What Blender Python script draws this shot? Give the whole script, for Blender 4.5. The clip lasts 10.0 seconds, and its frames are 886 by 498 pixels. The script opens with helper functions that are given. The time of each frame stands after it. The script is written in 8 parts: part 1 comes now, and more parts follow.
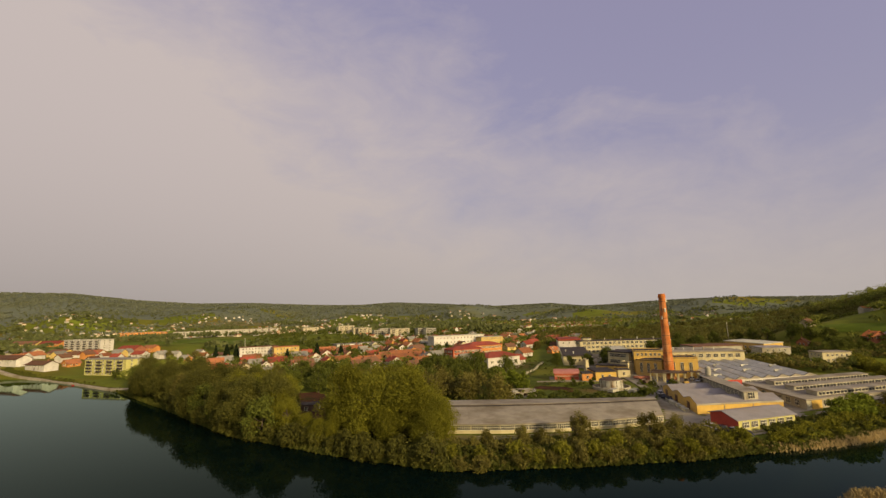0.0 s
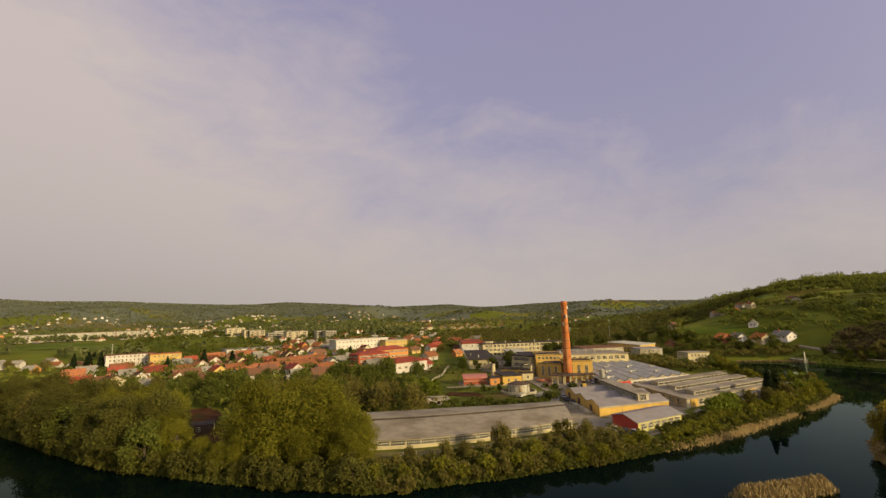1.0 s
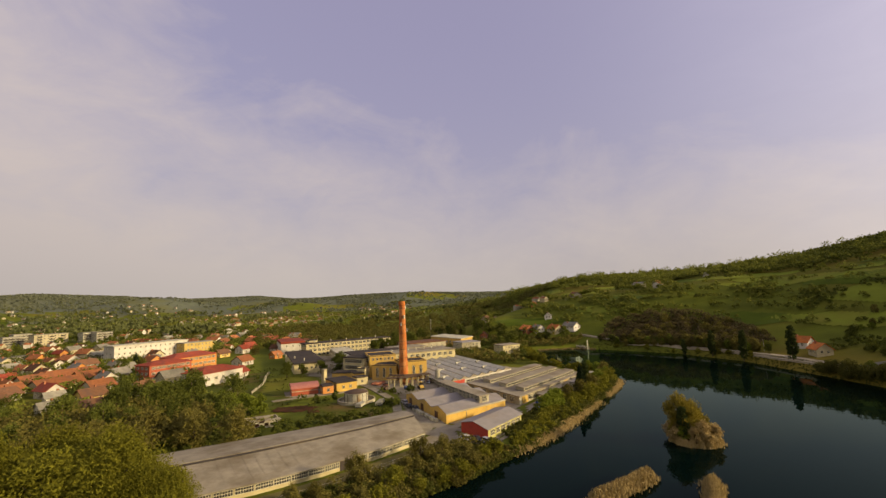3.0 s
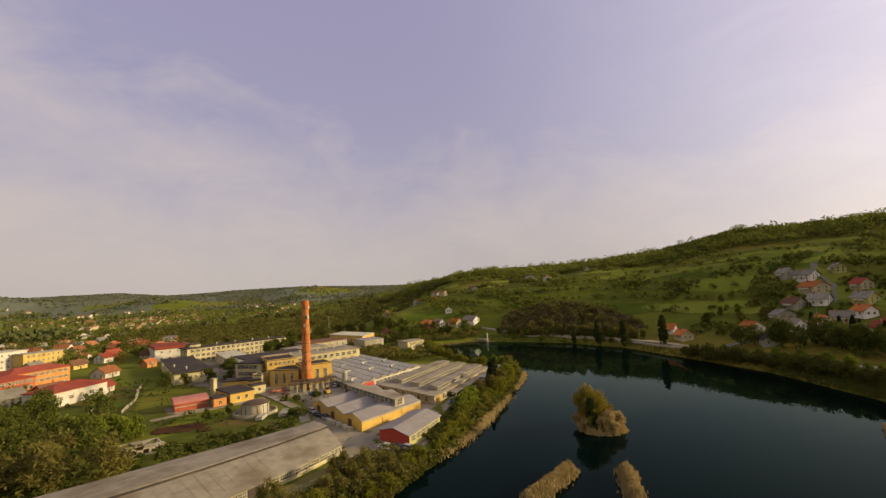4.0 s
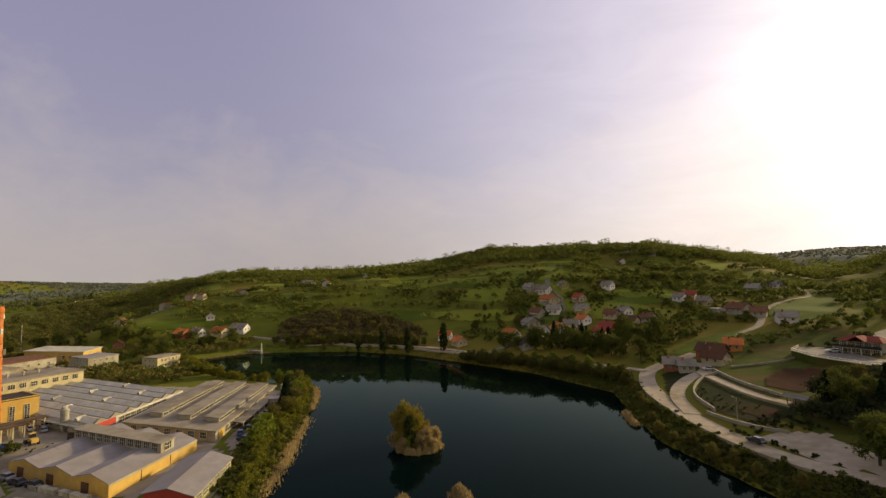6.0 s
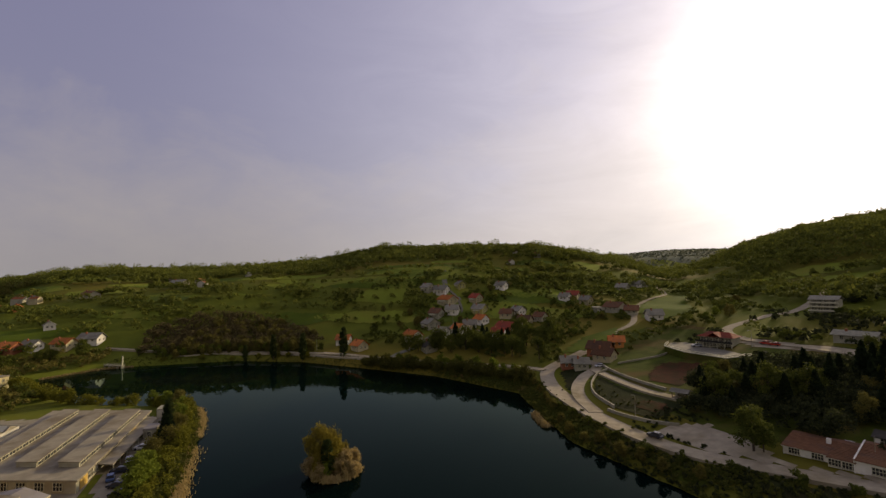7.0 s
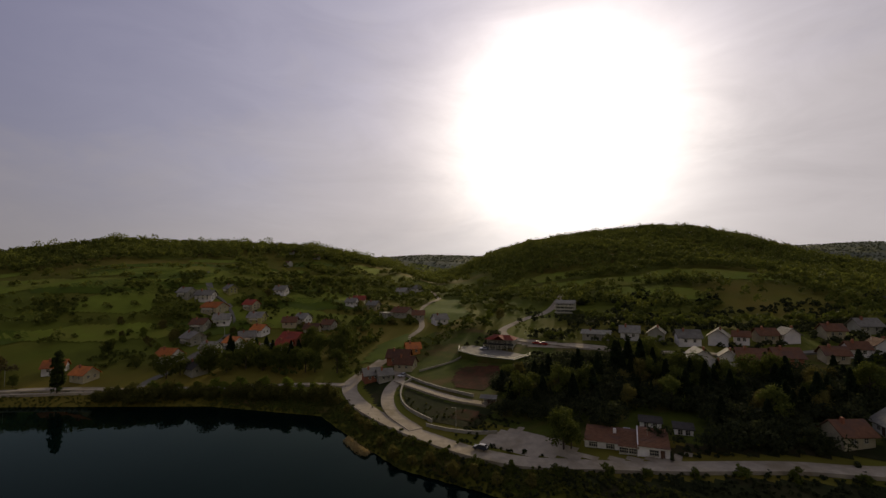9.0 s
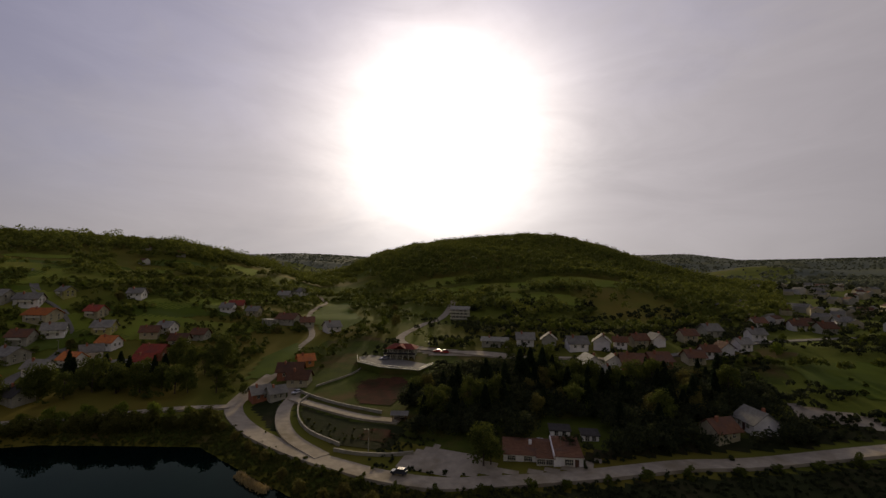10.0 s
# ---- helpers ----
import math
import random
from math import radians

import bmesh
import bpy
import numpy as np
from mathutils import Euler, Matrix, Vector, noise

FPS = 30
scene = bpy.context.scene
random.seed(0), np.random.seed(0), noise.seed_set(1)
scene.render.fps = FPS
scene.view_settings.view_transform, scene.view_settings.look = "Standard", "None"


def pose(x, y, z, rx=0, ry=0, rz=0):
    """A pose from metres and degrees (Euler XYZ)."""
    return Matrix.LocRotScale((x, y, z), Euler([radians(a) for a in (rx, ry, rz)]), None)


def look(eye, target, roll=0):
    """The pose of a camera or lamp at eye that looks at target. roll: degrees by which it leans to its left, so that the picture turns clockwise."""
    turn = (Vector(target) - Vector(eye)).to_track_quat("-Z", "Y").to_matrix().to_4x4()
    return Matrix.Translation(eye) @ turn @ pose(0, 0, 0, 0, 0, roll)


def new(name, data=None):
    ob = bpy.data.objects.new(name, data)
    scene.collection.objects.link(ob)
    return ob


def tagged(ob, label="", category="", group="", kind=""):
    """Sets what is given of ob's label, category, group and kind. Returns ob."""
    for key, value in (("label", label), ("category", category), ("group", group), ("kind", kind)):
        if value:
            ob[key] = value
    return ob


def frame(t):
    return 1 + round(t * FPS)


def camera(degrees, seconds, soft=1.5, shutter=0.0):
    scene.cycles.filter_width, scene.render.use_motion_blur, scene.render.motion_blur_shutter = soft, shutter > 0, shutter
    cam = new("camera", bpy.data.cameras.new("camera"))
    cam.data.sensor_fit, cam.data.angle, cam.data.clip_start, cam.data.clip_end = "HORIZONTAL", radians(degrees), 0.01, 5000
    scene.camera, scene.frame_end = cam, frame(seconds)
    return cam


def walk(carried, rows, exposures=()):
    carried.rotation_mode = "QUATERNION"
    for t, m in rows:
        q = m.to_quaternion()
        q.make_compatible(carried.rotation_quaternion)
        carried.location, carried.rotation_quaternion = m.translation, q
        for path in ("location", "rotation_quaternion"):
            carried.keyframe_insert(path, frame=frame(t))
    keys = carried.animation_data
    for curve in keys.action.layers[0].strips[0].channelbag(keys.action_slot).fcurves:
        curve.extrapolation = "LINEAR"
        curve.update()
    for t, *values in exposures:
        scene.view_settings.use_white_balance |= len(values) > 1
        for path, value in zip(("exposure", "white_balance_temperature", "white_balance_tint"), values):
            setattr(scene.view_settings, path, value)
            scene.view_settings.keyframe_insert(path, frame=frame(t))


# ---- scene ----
cam = camera(89.58, 10.0, soft=1.4)
walk(cam, [
    (0, pose(-23.62, -39.58, 32.44, 98.91, 1.70, -19.47)),
    (0.5, pose(-26.13, -36.59, 33.88, 99.00, 1.77, -25.91)),
    (1, pose(-27.89, -33.12, 35.20, 98.59, 1.59, -32.35)),
    (1.5, pose(-28.60, -28.95, 36.24, 97.98, 1.81, -38.47)),
    (2, pose(-28.44, -24.47, 37.61, 97.37, 2.02, -44.25)),
    (2.5, pose(-27.40, -20.38, 39.14, 97.05, 1.86, -49.75)),
    (4, pose(-24.82, -6.64, 42.84, 95.15, 3.00, -69.19)),
    (4.5, pose(-22.91, -1.95, 43.84, 94.53, 2.87, -76.70)),
    (5, pose(-19.75, 2.62, 44.09, 94.52, 2.45, -84.25)),
    (5.5, pose(-16.28, 7.01, 43.87, 94.69, 1.51, -91.55)),
    (7, pose(-3.52, 20.40, 48.96, 93.77, 1.18, -113.47)),
    (7.5, pose(1.30, 22.51, 49.58, 93.52, 1.07, -120.52)),
    (8, pose(7.63, 23.70, 50.67, 93.37, 1.28, -127.95)),
    (8.5, pose(14.57, 24.47, 51.38, 93.36, 0.94, -135.75)),
    (9, pose(21.61, 24.98, 52.11, 93.43, 0.36, -143.40)),
    (9.5, pose(29.05, 24.83, 53.15, 93.56, -0.00, -151.27)),
    (10, pose(36.45, 24.28, 55.00, 93.55, -0.70, -159.11)),
], exposures=[(0, 0.0, 7700, 11), (1.5, 0.1, 7700, 11), (5.0, 0.18, 7700, 11), (5.6, 0.12, 7700, 11), (6.3, -0.15, 7300, 11), (7, -0.42, 7100, 11), (7.5, -0.6, 6900, 12), (8.5, -0.88, 6800, 12), (10, -1.12, 6700, 13)])

# ---- sky, sun ----
SUN_AZ, SUN_EL = radians(159.5), radians(16.3)
SUN = Vector((math.sin(SUN_AZ) * math.cos(SUN_EL), math.cos(SUN_AZ) * math.cos(SUN_EL), math.sin(SUN_EL)))
world = bpy.data.worlds.new("sky")
scene.world = world
world.use_nodes = True
wn, wl = world.node_tree.nodes, world.node_tree.links
back = wn["Background"]
back.inputs["Strength"].default_value = 0.1
nish = wn.new("ShaderNodeTexSky")
nish.sky_type, nish.sun_disc = "NISHITA", False
nish.sun_elevation, nish.sun_rotation = SUN_EL, SUN_AZ
nish.air_density, nish.dust_density, nish.ozone_density = 1.0, 3.0, 2.0
coord = wn.new("ShaderNodeTexCoord")


def wmath(op, a, b=None, clamp=False):
    n = wn.new("ShaderNodeMath")
    n.operation, n.use_clamp = op, clamp
    for k, v in enumerate((a, b)):
        if v is None:
            continue
        if isinstance(v, (int, float)):
            n.inputs[k].default_value = v
        else:
            wl.new(v, n.inputs[k])
    return n.outputs[0]


def wmix(f, a, b, how="MIX"):
    n = wn.new("ShaderNodeMix")
    n.data_type, n.blend_type = "RGBA", how
    for k, v in ((0, f), (6, a), (7, b)):
        if isinstance(v, (int, float)):
            n.inputs[k].default_value = v
        elif isinstance(v, tuple):
            n.inputs[k].default_value = (*v, 1)
        else:
            wl.new(v, n.inputs[k])
    return n.outputs[2]


sep = wn.new("ShaderNodeSeparateXYZ")
wl.new(coord.outputs["Generated"], sep.inputs[0])
dot = wn.new("ShaderNodeVectorMath")
dot.operation = "DOT_PRODUCT"
dot.inputs[1].default_value = SUN
wl.new(coord.outputs["Generated"], dot.inputs[0])
facing = wmath("MAXIMUM", dot.outputs["Value"], 0.0)
# soft cloud sheet, drawn out sideways
def wnoise(scale, detail, rough, distort, shift, squash=2.0):
    m = wn.new("ShaderNodeMapping")
    m.inputs["Location"].default_value = shift
    m.inputs["Scale"].default_value = (1, 1, squash)
    wl.new(coord.outputs["Generated"], m.inputs[0])
    n = wn.new("ShaderNodeTexNoise")
    wl.new(m.outputs[0], n.inputs["Vector"])
    n.inputs["Scale"].default_value, n.inputs["Detail"].default_value = scale, detail
    n.inputs["Roughness"].default_value, n.inputs["Distortion"].default_value = rough, distort
    return n.outputs["Fac"]


broad = wnoise(1.3, 2, 0.5, 0.2, (0.7, 0.2, 0.4))
fine = wnoise(4.2, 8, 0.6, 0.5, (0.3, 4.4, 0.1))
wisp = wnoise(9.0, 6, 0.6, 1.2, (2.3, 1.4, 0.6))
# the veil hangs over the north-west and thins out towards the east and the zenith
slope = wmath("SUBTRACT", wmath("SUBTRACT", 0.54, wmath("MULTIPLY", sep.outputs[0], 0.46)), sep.outputs[2])
puff = wmath("ADD", wmath("ADD", wmath("MULTIPLY", broad, 0.5), wmath("MULTIPLY", fine, 0.62)), wmath("MULTIPLY", wisp, 0.2))
veil = wmath("ADD", wmath("MULTIPLY", slope, 1.2), wmath("SUBTRACT", puff, 0.66))
veil = wmath("ADD", wmath("MULTIPLY", veil, 1.9), 0.42, True)
low_haze = wmath("POWER", wmath("SUBTRACT", 1.0, wmath("MAXIMUM", sep.outputs[2], 0.0), True), 5.0)
clear = wmix(0.75, wmix(1.0, nish.outputs[0], (1.6, 1.6, 1.6), "MULTIPLY"), (3.1, 3.0, 5.2))
col = wmix(veil, clear, (5.3, 5.0, 5.5))
haze_c = wn.new("ShaderNodeCombineXYZ")
# the haze is greyer in the north-west than in the north-east
east = wmath("ADD", 1.0, wmath("MULTIPLY", wmath("MULTIPLY", wmath("MAXIMUM", sep.outputs[1], 0.0), wmath("SUBTRACT", sep.outputs[0], 0.25)), 0.42))
for k, v in enumerate((3.75, 3.68, 3.86)):
    wl.new(wmath("MULTIPLY", east, v), haze_c.inputs[k])
col = wmix(wmath("MULTIPLY", low_haze, 0.9), col, haze_c.outputs[0])
streak = wmath("ADD", wmath("MULTIPLY", wnoise(3.4, 7, 0.62, 0.9, (5.1, 0.7, 2.6), 3.2), 0.7), 0.64)
for amount, sharp, tint in ((27.0, 45.0, (1.0, 0.95, 0.86)), (1.8, 10.0, (1.0, 0.93, 0.82)), (5.0, 2.4, (1.0, 0.96, 1.03))):
    glow = wmath("MULTIPLY", wmath("MULTIPLY", wmath("POWER", facing, sharp), amount), streak)
    glow_c = wn.new("ShaderNodeCombineXYZ")
    for k, v in enumerate(tint):
        wl.new(wmath("MULTIPLY", glow, v), glow_c.inputs[k])
    col = wmix(1.0, col, glow_c.outputs[0], "ADD")
warm = wmath("MULTIPLY", wmath("MULTIPLY", wmath("POWER", facing, 3.0), low_haze), 2.8)
warm_c = wn.new("ShaderNodeCombineXYZ")
for k, v in enumerate((1.0, 0.9, 0.68)):
    wl.new(wmath("MULTIPLY", warm, v), warm_c.inputs[k])
col = wmix(1.0, col, warm_c.outputs[0], "ADD")
wl.new(col, back.inputs["Color"])

sun = new("sun", bpy.data.lights.new("sun", "SUN"))
sun.data.energy, sun.data.angle, sun.data.color = 4.6, radians(5), (1.0, 0.82, 0.55)
sun.matrix_world = look(SUN * 100, (0, 0, 0))


# ---- the lie of the land ----
# lake outline, north-west round to the south bank
LAKE = [(-420, 640), (-217, 386), (-160, 322), (-105, 245), (-65, 168), (-39, 115), (-12, 80), (10, 57),
        (35, 48), (65, 40), (95, 36), (130, 35), (170, 35), (198, 38), (205, 50), (222, 78), (250, 104), (300, 128),
        (322, 98), (309, 28), (283, -10), (250, -35), (207, -66), (160, -84), (133, -75), (105, -67),
        (68, -70), (0, -74), (-100, -66), (-300, 20), (-520, 260), (-640, 640)]
# near hills: bearing from the middle, start of the rise, distance and height of the skyline
RIDGE = [(-180, 260, 650, 84), (-176, 260, 645, 70), (-171, 260, 620, 52), (-166, 300, 620, 34), (-100, 300, 700, 20), (50, 400, 900, 20), (58, 400, 900, 36),
         (62, 380, 900, 50), (65, 370, 900, 62), (71, 340, 800, 71), (75, 330, 750, 76), (81, 330, 700, 75), (88, 320, 650, 77), (95, 310, 620, 81),
         (102, 310, 600, 96), (104, 310, 600, 100), (109, 310, 590, 98), (116, 300, 580, 96), (124, 300, 580, 92), (129, 310, 620, 86),
         (134, 330, 750, 84), (139, 330, 800, 60), (143, 300, 800, 70), (147, 290, 780, 96), (152, 270, 740, 113), (156, 265, 710, 117),
         (160, 260, 680, 119), (166, 260, 660, 122), (171, 260, 660, 118), (176, 260, 655, 103), (180, 260, 650, 84)]
# far hills: bearing and height
FAR = [(-180, 186), (-173, 190), (-168, 158), (-155, 164), (-100, 150), (-40, 196), (-30, 198), (-21, 198), (-15, 168), (-10, 152), (-4, 152), (2, 138), (5, 132), (9, 130), (12.8, 141),
       (16.5, 132), (20, 124), (23, 109), (26, 102), (30, 104), (33, 107), (37, 88), (40, 90), (44, 98), (48, 102), (52, 102), (57, 95), (61, 90), (66, 84), (100, 90), (136, 168), (140, 178), (145, 174), (160, 150), (180, 186)]
LX, LY = np.array(LAKE, float).T
RA, R0, R1, RZ = np.array(RIDGE, float).T
FA, FZ = np.array(FAR, float).T


def shore(x, y):
    """Distance from the lake's edge, negative over the water."""
    best, inside = np.full(x.shape, 1e9), np.zeros(x.shape, bool)
    for ax, ay, bx, by in zip(LX, LY, np.roll(LX, -1), np.roll(LY, -1)):
        u = np.clip(((x - ax) * (bx - ax) + (y - ay) * (by - ay)) / ((bx - ax) ** 2 + (by - ay) ** 2), 0, 1)
        best = np.minimum(best, np.hypot(x - ax - u * (bx - ax), y - ay - u * (by - ay)))
        if ay != by:
            inside ^= ((ay > y) != (by > y)) & (x < (bx - ax) * (y - ay) / (by - ay) + ax)
    return np.where(inside, -best, best)


def smooth(u):
    u = np.clip(u, 0, 1)
    return u * u * (3 - 2 * u)


def ground(x, y):
    """Height of the land."""
    x, y = np.asarray(x, float), np.asarray(y, float)
    d, r, az = shore(x, y), np.hypot(x, y), np.degrees(np.arctan2(x, y))
    side = np.maximum(smooth((-y + 0.35 * x - 20) / 60), smooth((x - 325) / 50) * smooth((270 - y) / 80))      # 1 on the hilly southern bank
    bank = np.where(d < 0, np.maximum(d * 0.5, -3), 2.2 * smooth(d / 5))
    north = 0.013 * np.maximum(d - 170, 0)
    south = 2.2 * smooth((d - 4) / 8) + 0.165 * np.maximum(d - 16, 0)
    south = np.where(south > 24, 24 + (south - 24) * 0.35, south)
    low = bank + np.minimum(np.where(d > 0, north * (1 - side) + south * side, 0), 45)
    r0, r1, top = (np.interp(az, RA, q) for q in (R0, R1, RZ))
    u = (r - r0) / (r1 - r0)
    wave = 5 * np.sin(x / 61 + 1.3 * np.sin(y / 83)) * np.sin(y / 57 + 0.6) * smooth(u * 3) * smooth((1.1 - u) * 3)
    near = np.maximum(top - 10 - low, 0) * (0.55 * np.clip(u, 0, 1) + 0.45 * smooth(u)) * np.where(u > 1, np.clip(1.6 - 0.6 * u, 0, 1), 1)
    v = (r - 1350) / 1250
    far = np.maximum(np.interp(az, FA, FZ) - 10 - low, 0) * (0.15 * np.clip(v, 0, 1) + 0.85 * smooth(v)) * np.where(v > 1, np.clip(1.3 - 0.3 * v, 0.5, 1), 1)
    knoll = 26 * smooth((v - 0.12) * 5) * smooth((0.72 - v) * 4) * np.maximum(np.sin(az / 3.1 + 2.2 * np.sin(r / 210)) * np.sin(r / 165 + az / 9), -0.25)
    far = far + np.where(far > 0, knoll, 0)
    roll = 7 * np.sin(x / 190 + np.sin(y / 260)) * np.sin(y / 170 + 1.1) * smooth(v * 2) * smooth((1.05 - v) * 3)
    return low + np.maximum(near + wave, far + roll)


# ---- materials ----
def material(name, colour, second=None, scale=1.0, rough=0.85, metal=0.0, bump=0.0, bump_scale=None, third=None, third_scale=0.15,
             spread=(0.35, 0.65), vary=0.0, gloss=0.3, stretch=(1, 1, 1)):
    """Two or three colours mixed by noise at two sizes, in metres of the world; vary changes each object's lightness."""
    m = bpy.data.materials.new(name)
    m.use_nodes = True
    nt = m.node_tree
    n, l = nt.nodes, nt.links
    b = n["Principled BSDF"]
    b.inputs["Roughness"].default_value, b.inputs["Metallic"].default_value = rough, metal
    b.inputs["Specular IOR Level"].default_value = gloss
    geo = n.new("ShaderNodeNewGeometry")
    mp = n.new("ShaderNodeMapping")
    mp.inputs["Scale"].default_value = stretch
    l.new(geo.outputs["Position"], mp.inputs[0])

    def noise_at(s, detail=5):
        t = n.new("ShaderNodeTexNoise")
        t.inputs["Scale"].default_value, t.inputs["Detail"].default_value = s, detail
        t.inputs["Roughness"].default_value = 0.62
        l.new(mp.outputs[0], t.inputs["Vector"])
        return t.outputs["Fac"]

    def ramp(f, lo, hi):
        r = n.new("ShaderNodeMapRange")
        r.inputs["From Min"].default_value, r.inputs["From Max"].default_value = lo, hi
        l.new(f, r.inputs["Value"])
        return r.outputs[0]

    def mix(f, a, c, how="MIX"):
        x = n.new("ShaderNodeMix")
        x.data_type, x.blend_type = "RGBA", how
        for k, v in ((0, f), (6, a), (7, c)):
            if isinstance(v, (float, int)):
                x.inputs[k].default_value = v
            elif isinstance(v, tuple):
                x.inputs[k].default_value = (*v, 1)
            else:
                l.new(v, x.inputs[k])
        return x.outputs[2]

    col = mix(ramp(noise_at(scale), *spread), colour, second or tuple(c * 0.75 for c in colour))
    if third:
        col = mix(ramp(noise_at(third_scale, 4), 0.48, 0.66), col, third)
    if vary:
        info = n.new("ShaderNodeObjectInfo")
        hsv = n.new("ShaderNodeHueSaturation")
        l.new(ramp(info.outputs["Random"], 0, 1), hsv.inputs["Value"])
        v = hsv.inputs["Value"].links[0].from_node
        v.inputs["To Min"].default_value, v.inputs["To Max"].default_value = 1 - vary, 1 + vary
        l.new(col, hsv.inputs["Color"])
        col = hsv.outputs[0]
    l.new(col, b.inputs["Base Color"])
    if bump:
        bp = n.new("ShaderNodeBump")
        bp.inputs["Strength"].default_value, bp.inputs["Distance"].default_value = bump, 0.3
        l.new(noise_at(bump_scale or scale * 3), bp.inputs["Height"])
        l.new(bp.outputs[0], b.inputs["Normal"])
    return m


def leaf_material(name, a, b, c, vary=0.2, soft=0.45):
    """Leaves: colour varied leaf by leaf and tree by tree, a little light passing through."""
    m = bpy.data.materials.new(name)
    m.use_nodes = True
    n, l = m.node_tree.nodes, m.node_tree.links
    p = n["Principled BSDF"]
    p.inputs["Roughness"].default_value, p.inputs["Specular IOR Level"].default_value = 0.85, 0.04
    geo, info = n.new("ShaderNodeNewGeometry"), n.new("ShaderNodeObjectInfo")
    r = n.new("ShaderNodeValToRGB")
    r.color_ramp.elements[0].color, r.color_ramp.elements[1].color = (*a, 1), (*c, 1)
    r.color_ramp.elements.new(0.5).color = (*b, 1)
    l.new(geo.outputs["Random Per Island"], r.inputs[0])
    hsv = n.new("ShaderNodeHueSaturation")
    mr = n.new("ShaderNodeMapRange")
    mr.inputs["To Min"].default_value, mr.inputs["To Max"].default_value = 1 - vary, 1 + vary
    l.new(info.outputs["Random"], mr.inputs["Value"])
    l.new(mr.outputs[0], hsv.inputs["Value"])
    l.new(r.outputs[0], hsv.inputs["Color"])
    l.new(hsv.outputs[0], p.inputs["Base Color"])
    tr = n.new("ShaderNodeBsdfTranslucent")
    # a leaf tuft is many small leaves: its facing is softened towards the sky
    soft_n = n.new("ShaderNodeVectorMath")
    soft_n.operation = "MULTIPLY_ADD"
    l.new(geo.outputs["Normal"], soft_n.inputs[0])
    soft_n.inputs[1].default_value, soft_n.inputs[2].default_value = (1 - soft,) * 3, (0, 0, soft)
    unit = n.new("ShaderNodeVectorMath")
    unit.operation = "NORMALIZE"
    l.new(soft_n.outputs[0], unit.inputs[0])
    l.new(unit.outputs[0], p.inputs["Normal"])
    l.new(hsv.outputs[0], tr.inputs["Color"])
    ms = n.new("ShaderNodeMixShader")
    ms.inputs[0].default_value = 0.3
    l.new(p.outputs[0], ms.inputs[1])
    l.new(tr.outputs[0], ms.inputs[2])
    l.new(ms.outputs[0], n["Material Output"].inputs["Surface"])
    return m


M_GROUND = material("meadow", (0.122, 0.142, 0.018), (0.085, 0.098, 0.014), 0.03, 0.95, third=(0.15, 0.12, 0.02), third_scale=0.006, bump=0.4, bump_scale=0.6, gloss=0.03)
M_WATER = bpy.data.materials.new("lake_water")
M_WATER.use_nodes = True
_nt = M_WATER.node_tree
_nt.nodes.remove(_nt.nodes["Principled BSDF"])
_d, _s, _f, _x = (_nt.nodes.new(k) for k in ("ShaderNodeBsdfDiffuse", "ShaderNodeBsdfGlossy", "ShaderNodeFresnel", "ShaderNodeMixShader"))
_d.inputs["Color"].default_value = (0.0010, 0.0045, 0.0038, 1)
_s.inputs["Color"].default_value, _s.inputs["Roughness"].default_value = (0.68, 0.9, 0.79, 1), 0.015
_f.inputs["IOR"].default_value = 1.33
_n = _nt.nodes.new("ShaderNodeTexNoise")
_n.inputs["Scale"].default_value, _n.inputs["Detail"].default_value = 0.35, 2
_g = _nt.nodes.new("ShaderNodeNewGeometry")
_nt.links.new(_g.outputs["Position"], _n.inputs["Vector"])
_p = _nt.nodes.new("ShaderNodeBump")
_p.inputs["Strength"].default_value, _p.inputs["Distance"].default_value = 0.1, 0.1
_nt.links.new(_n.outputs["Fac"], _p.inputs["Height"])
_nt.links.new(_p.outputs[0], _s.inputs["Normal"])
_k = _nt.nodes.new("ShaderNodeMath")
_k.operation, _k.use_clamp = "MULTIPLY", True
_k.inputs[1].default_value = 1.5
_e = _nt.nodes.new("ShaderNodeMath")
_e.operation = "POWER"
_e.inputs[1].default_value = 1.85
_nt.links.new(_f.outputs[0], _e.inputs[0])
_nt.links.new(_e.outputs[0], _k.inputs[0])
_nt.links.new(_k.outputs[0], _x.inputs[0])
_nt.links.new(_d.outputs[0], _x.inputs[1])
_nt.links.new(_s.outputs[0], _x.inputs[2])
_nt.links.new(_x.outputs[0], _nt.nodes["Material Output"].inputs["Surface"])
M_BRICK = material("chimney_brick", (0.46, 0.145, 0.03), (0.33, 0.1, 0.026), 0.8, 0.9, third=(0.5, 0.22, 0.08), third_scale=0.25, bump=0.3, bump_scale=4)
M_YELLOW = material("yellow_render", (0.56, 0.37, 0.085), (0.47, 0.30, 0.07), 0.5, 0.9, third=(0.40, 0.28, 0.10), third_scale=0.12)
M_ROOF_GREY = material("fibre_cement_roof", (0.285, 0.25, 0.17), (0.215, 0.188, 0.128), 0.35, 0.9, third=(0.15, 0.12, 0.0704), third_scale=0.08, bump=0.2)
M_ROOF_LIGHT = material("metal_roof", (0.255, 0.236, 0.21), (0.20, 0.184, 0.162), 0.3, 0.7, third=(0.22, 0.19, 0.155), third_scale=0.1)
M_RED = material("red_render", (0.42, 0.06, 0.035), (0.34, 0.05, 0.03), 0.5, 0.85)
M_CONCRETE = material("pale_concrete", (0.40, 0.37, 0.248), (0.30, 0.28, 0.192), 0.3, 0.9, third=(0.24, 0.2, 0.12), third_scale=0.1)
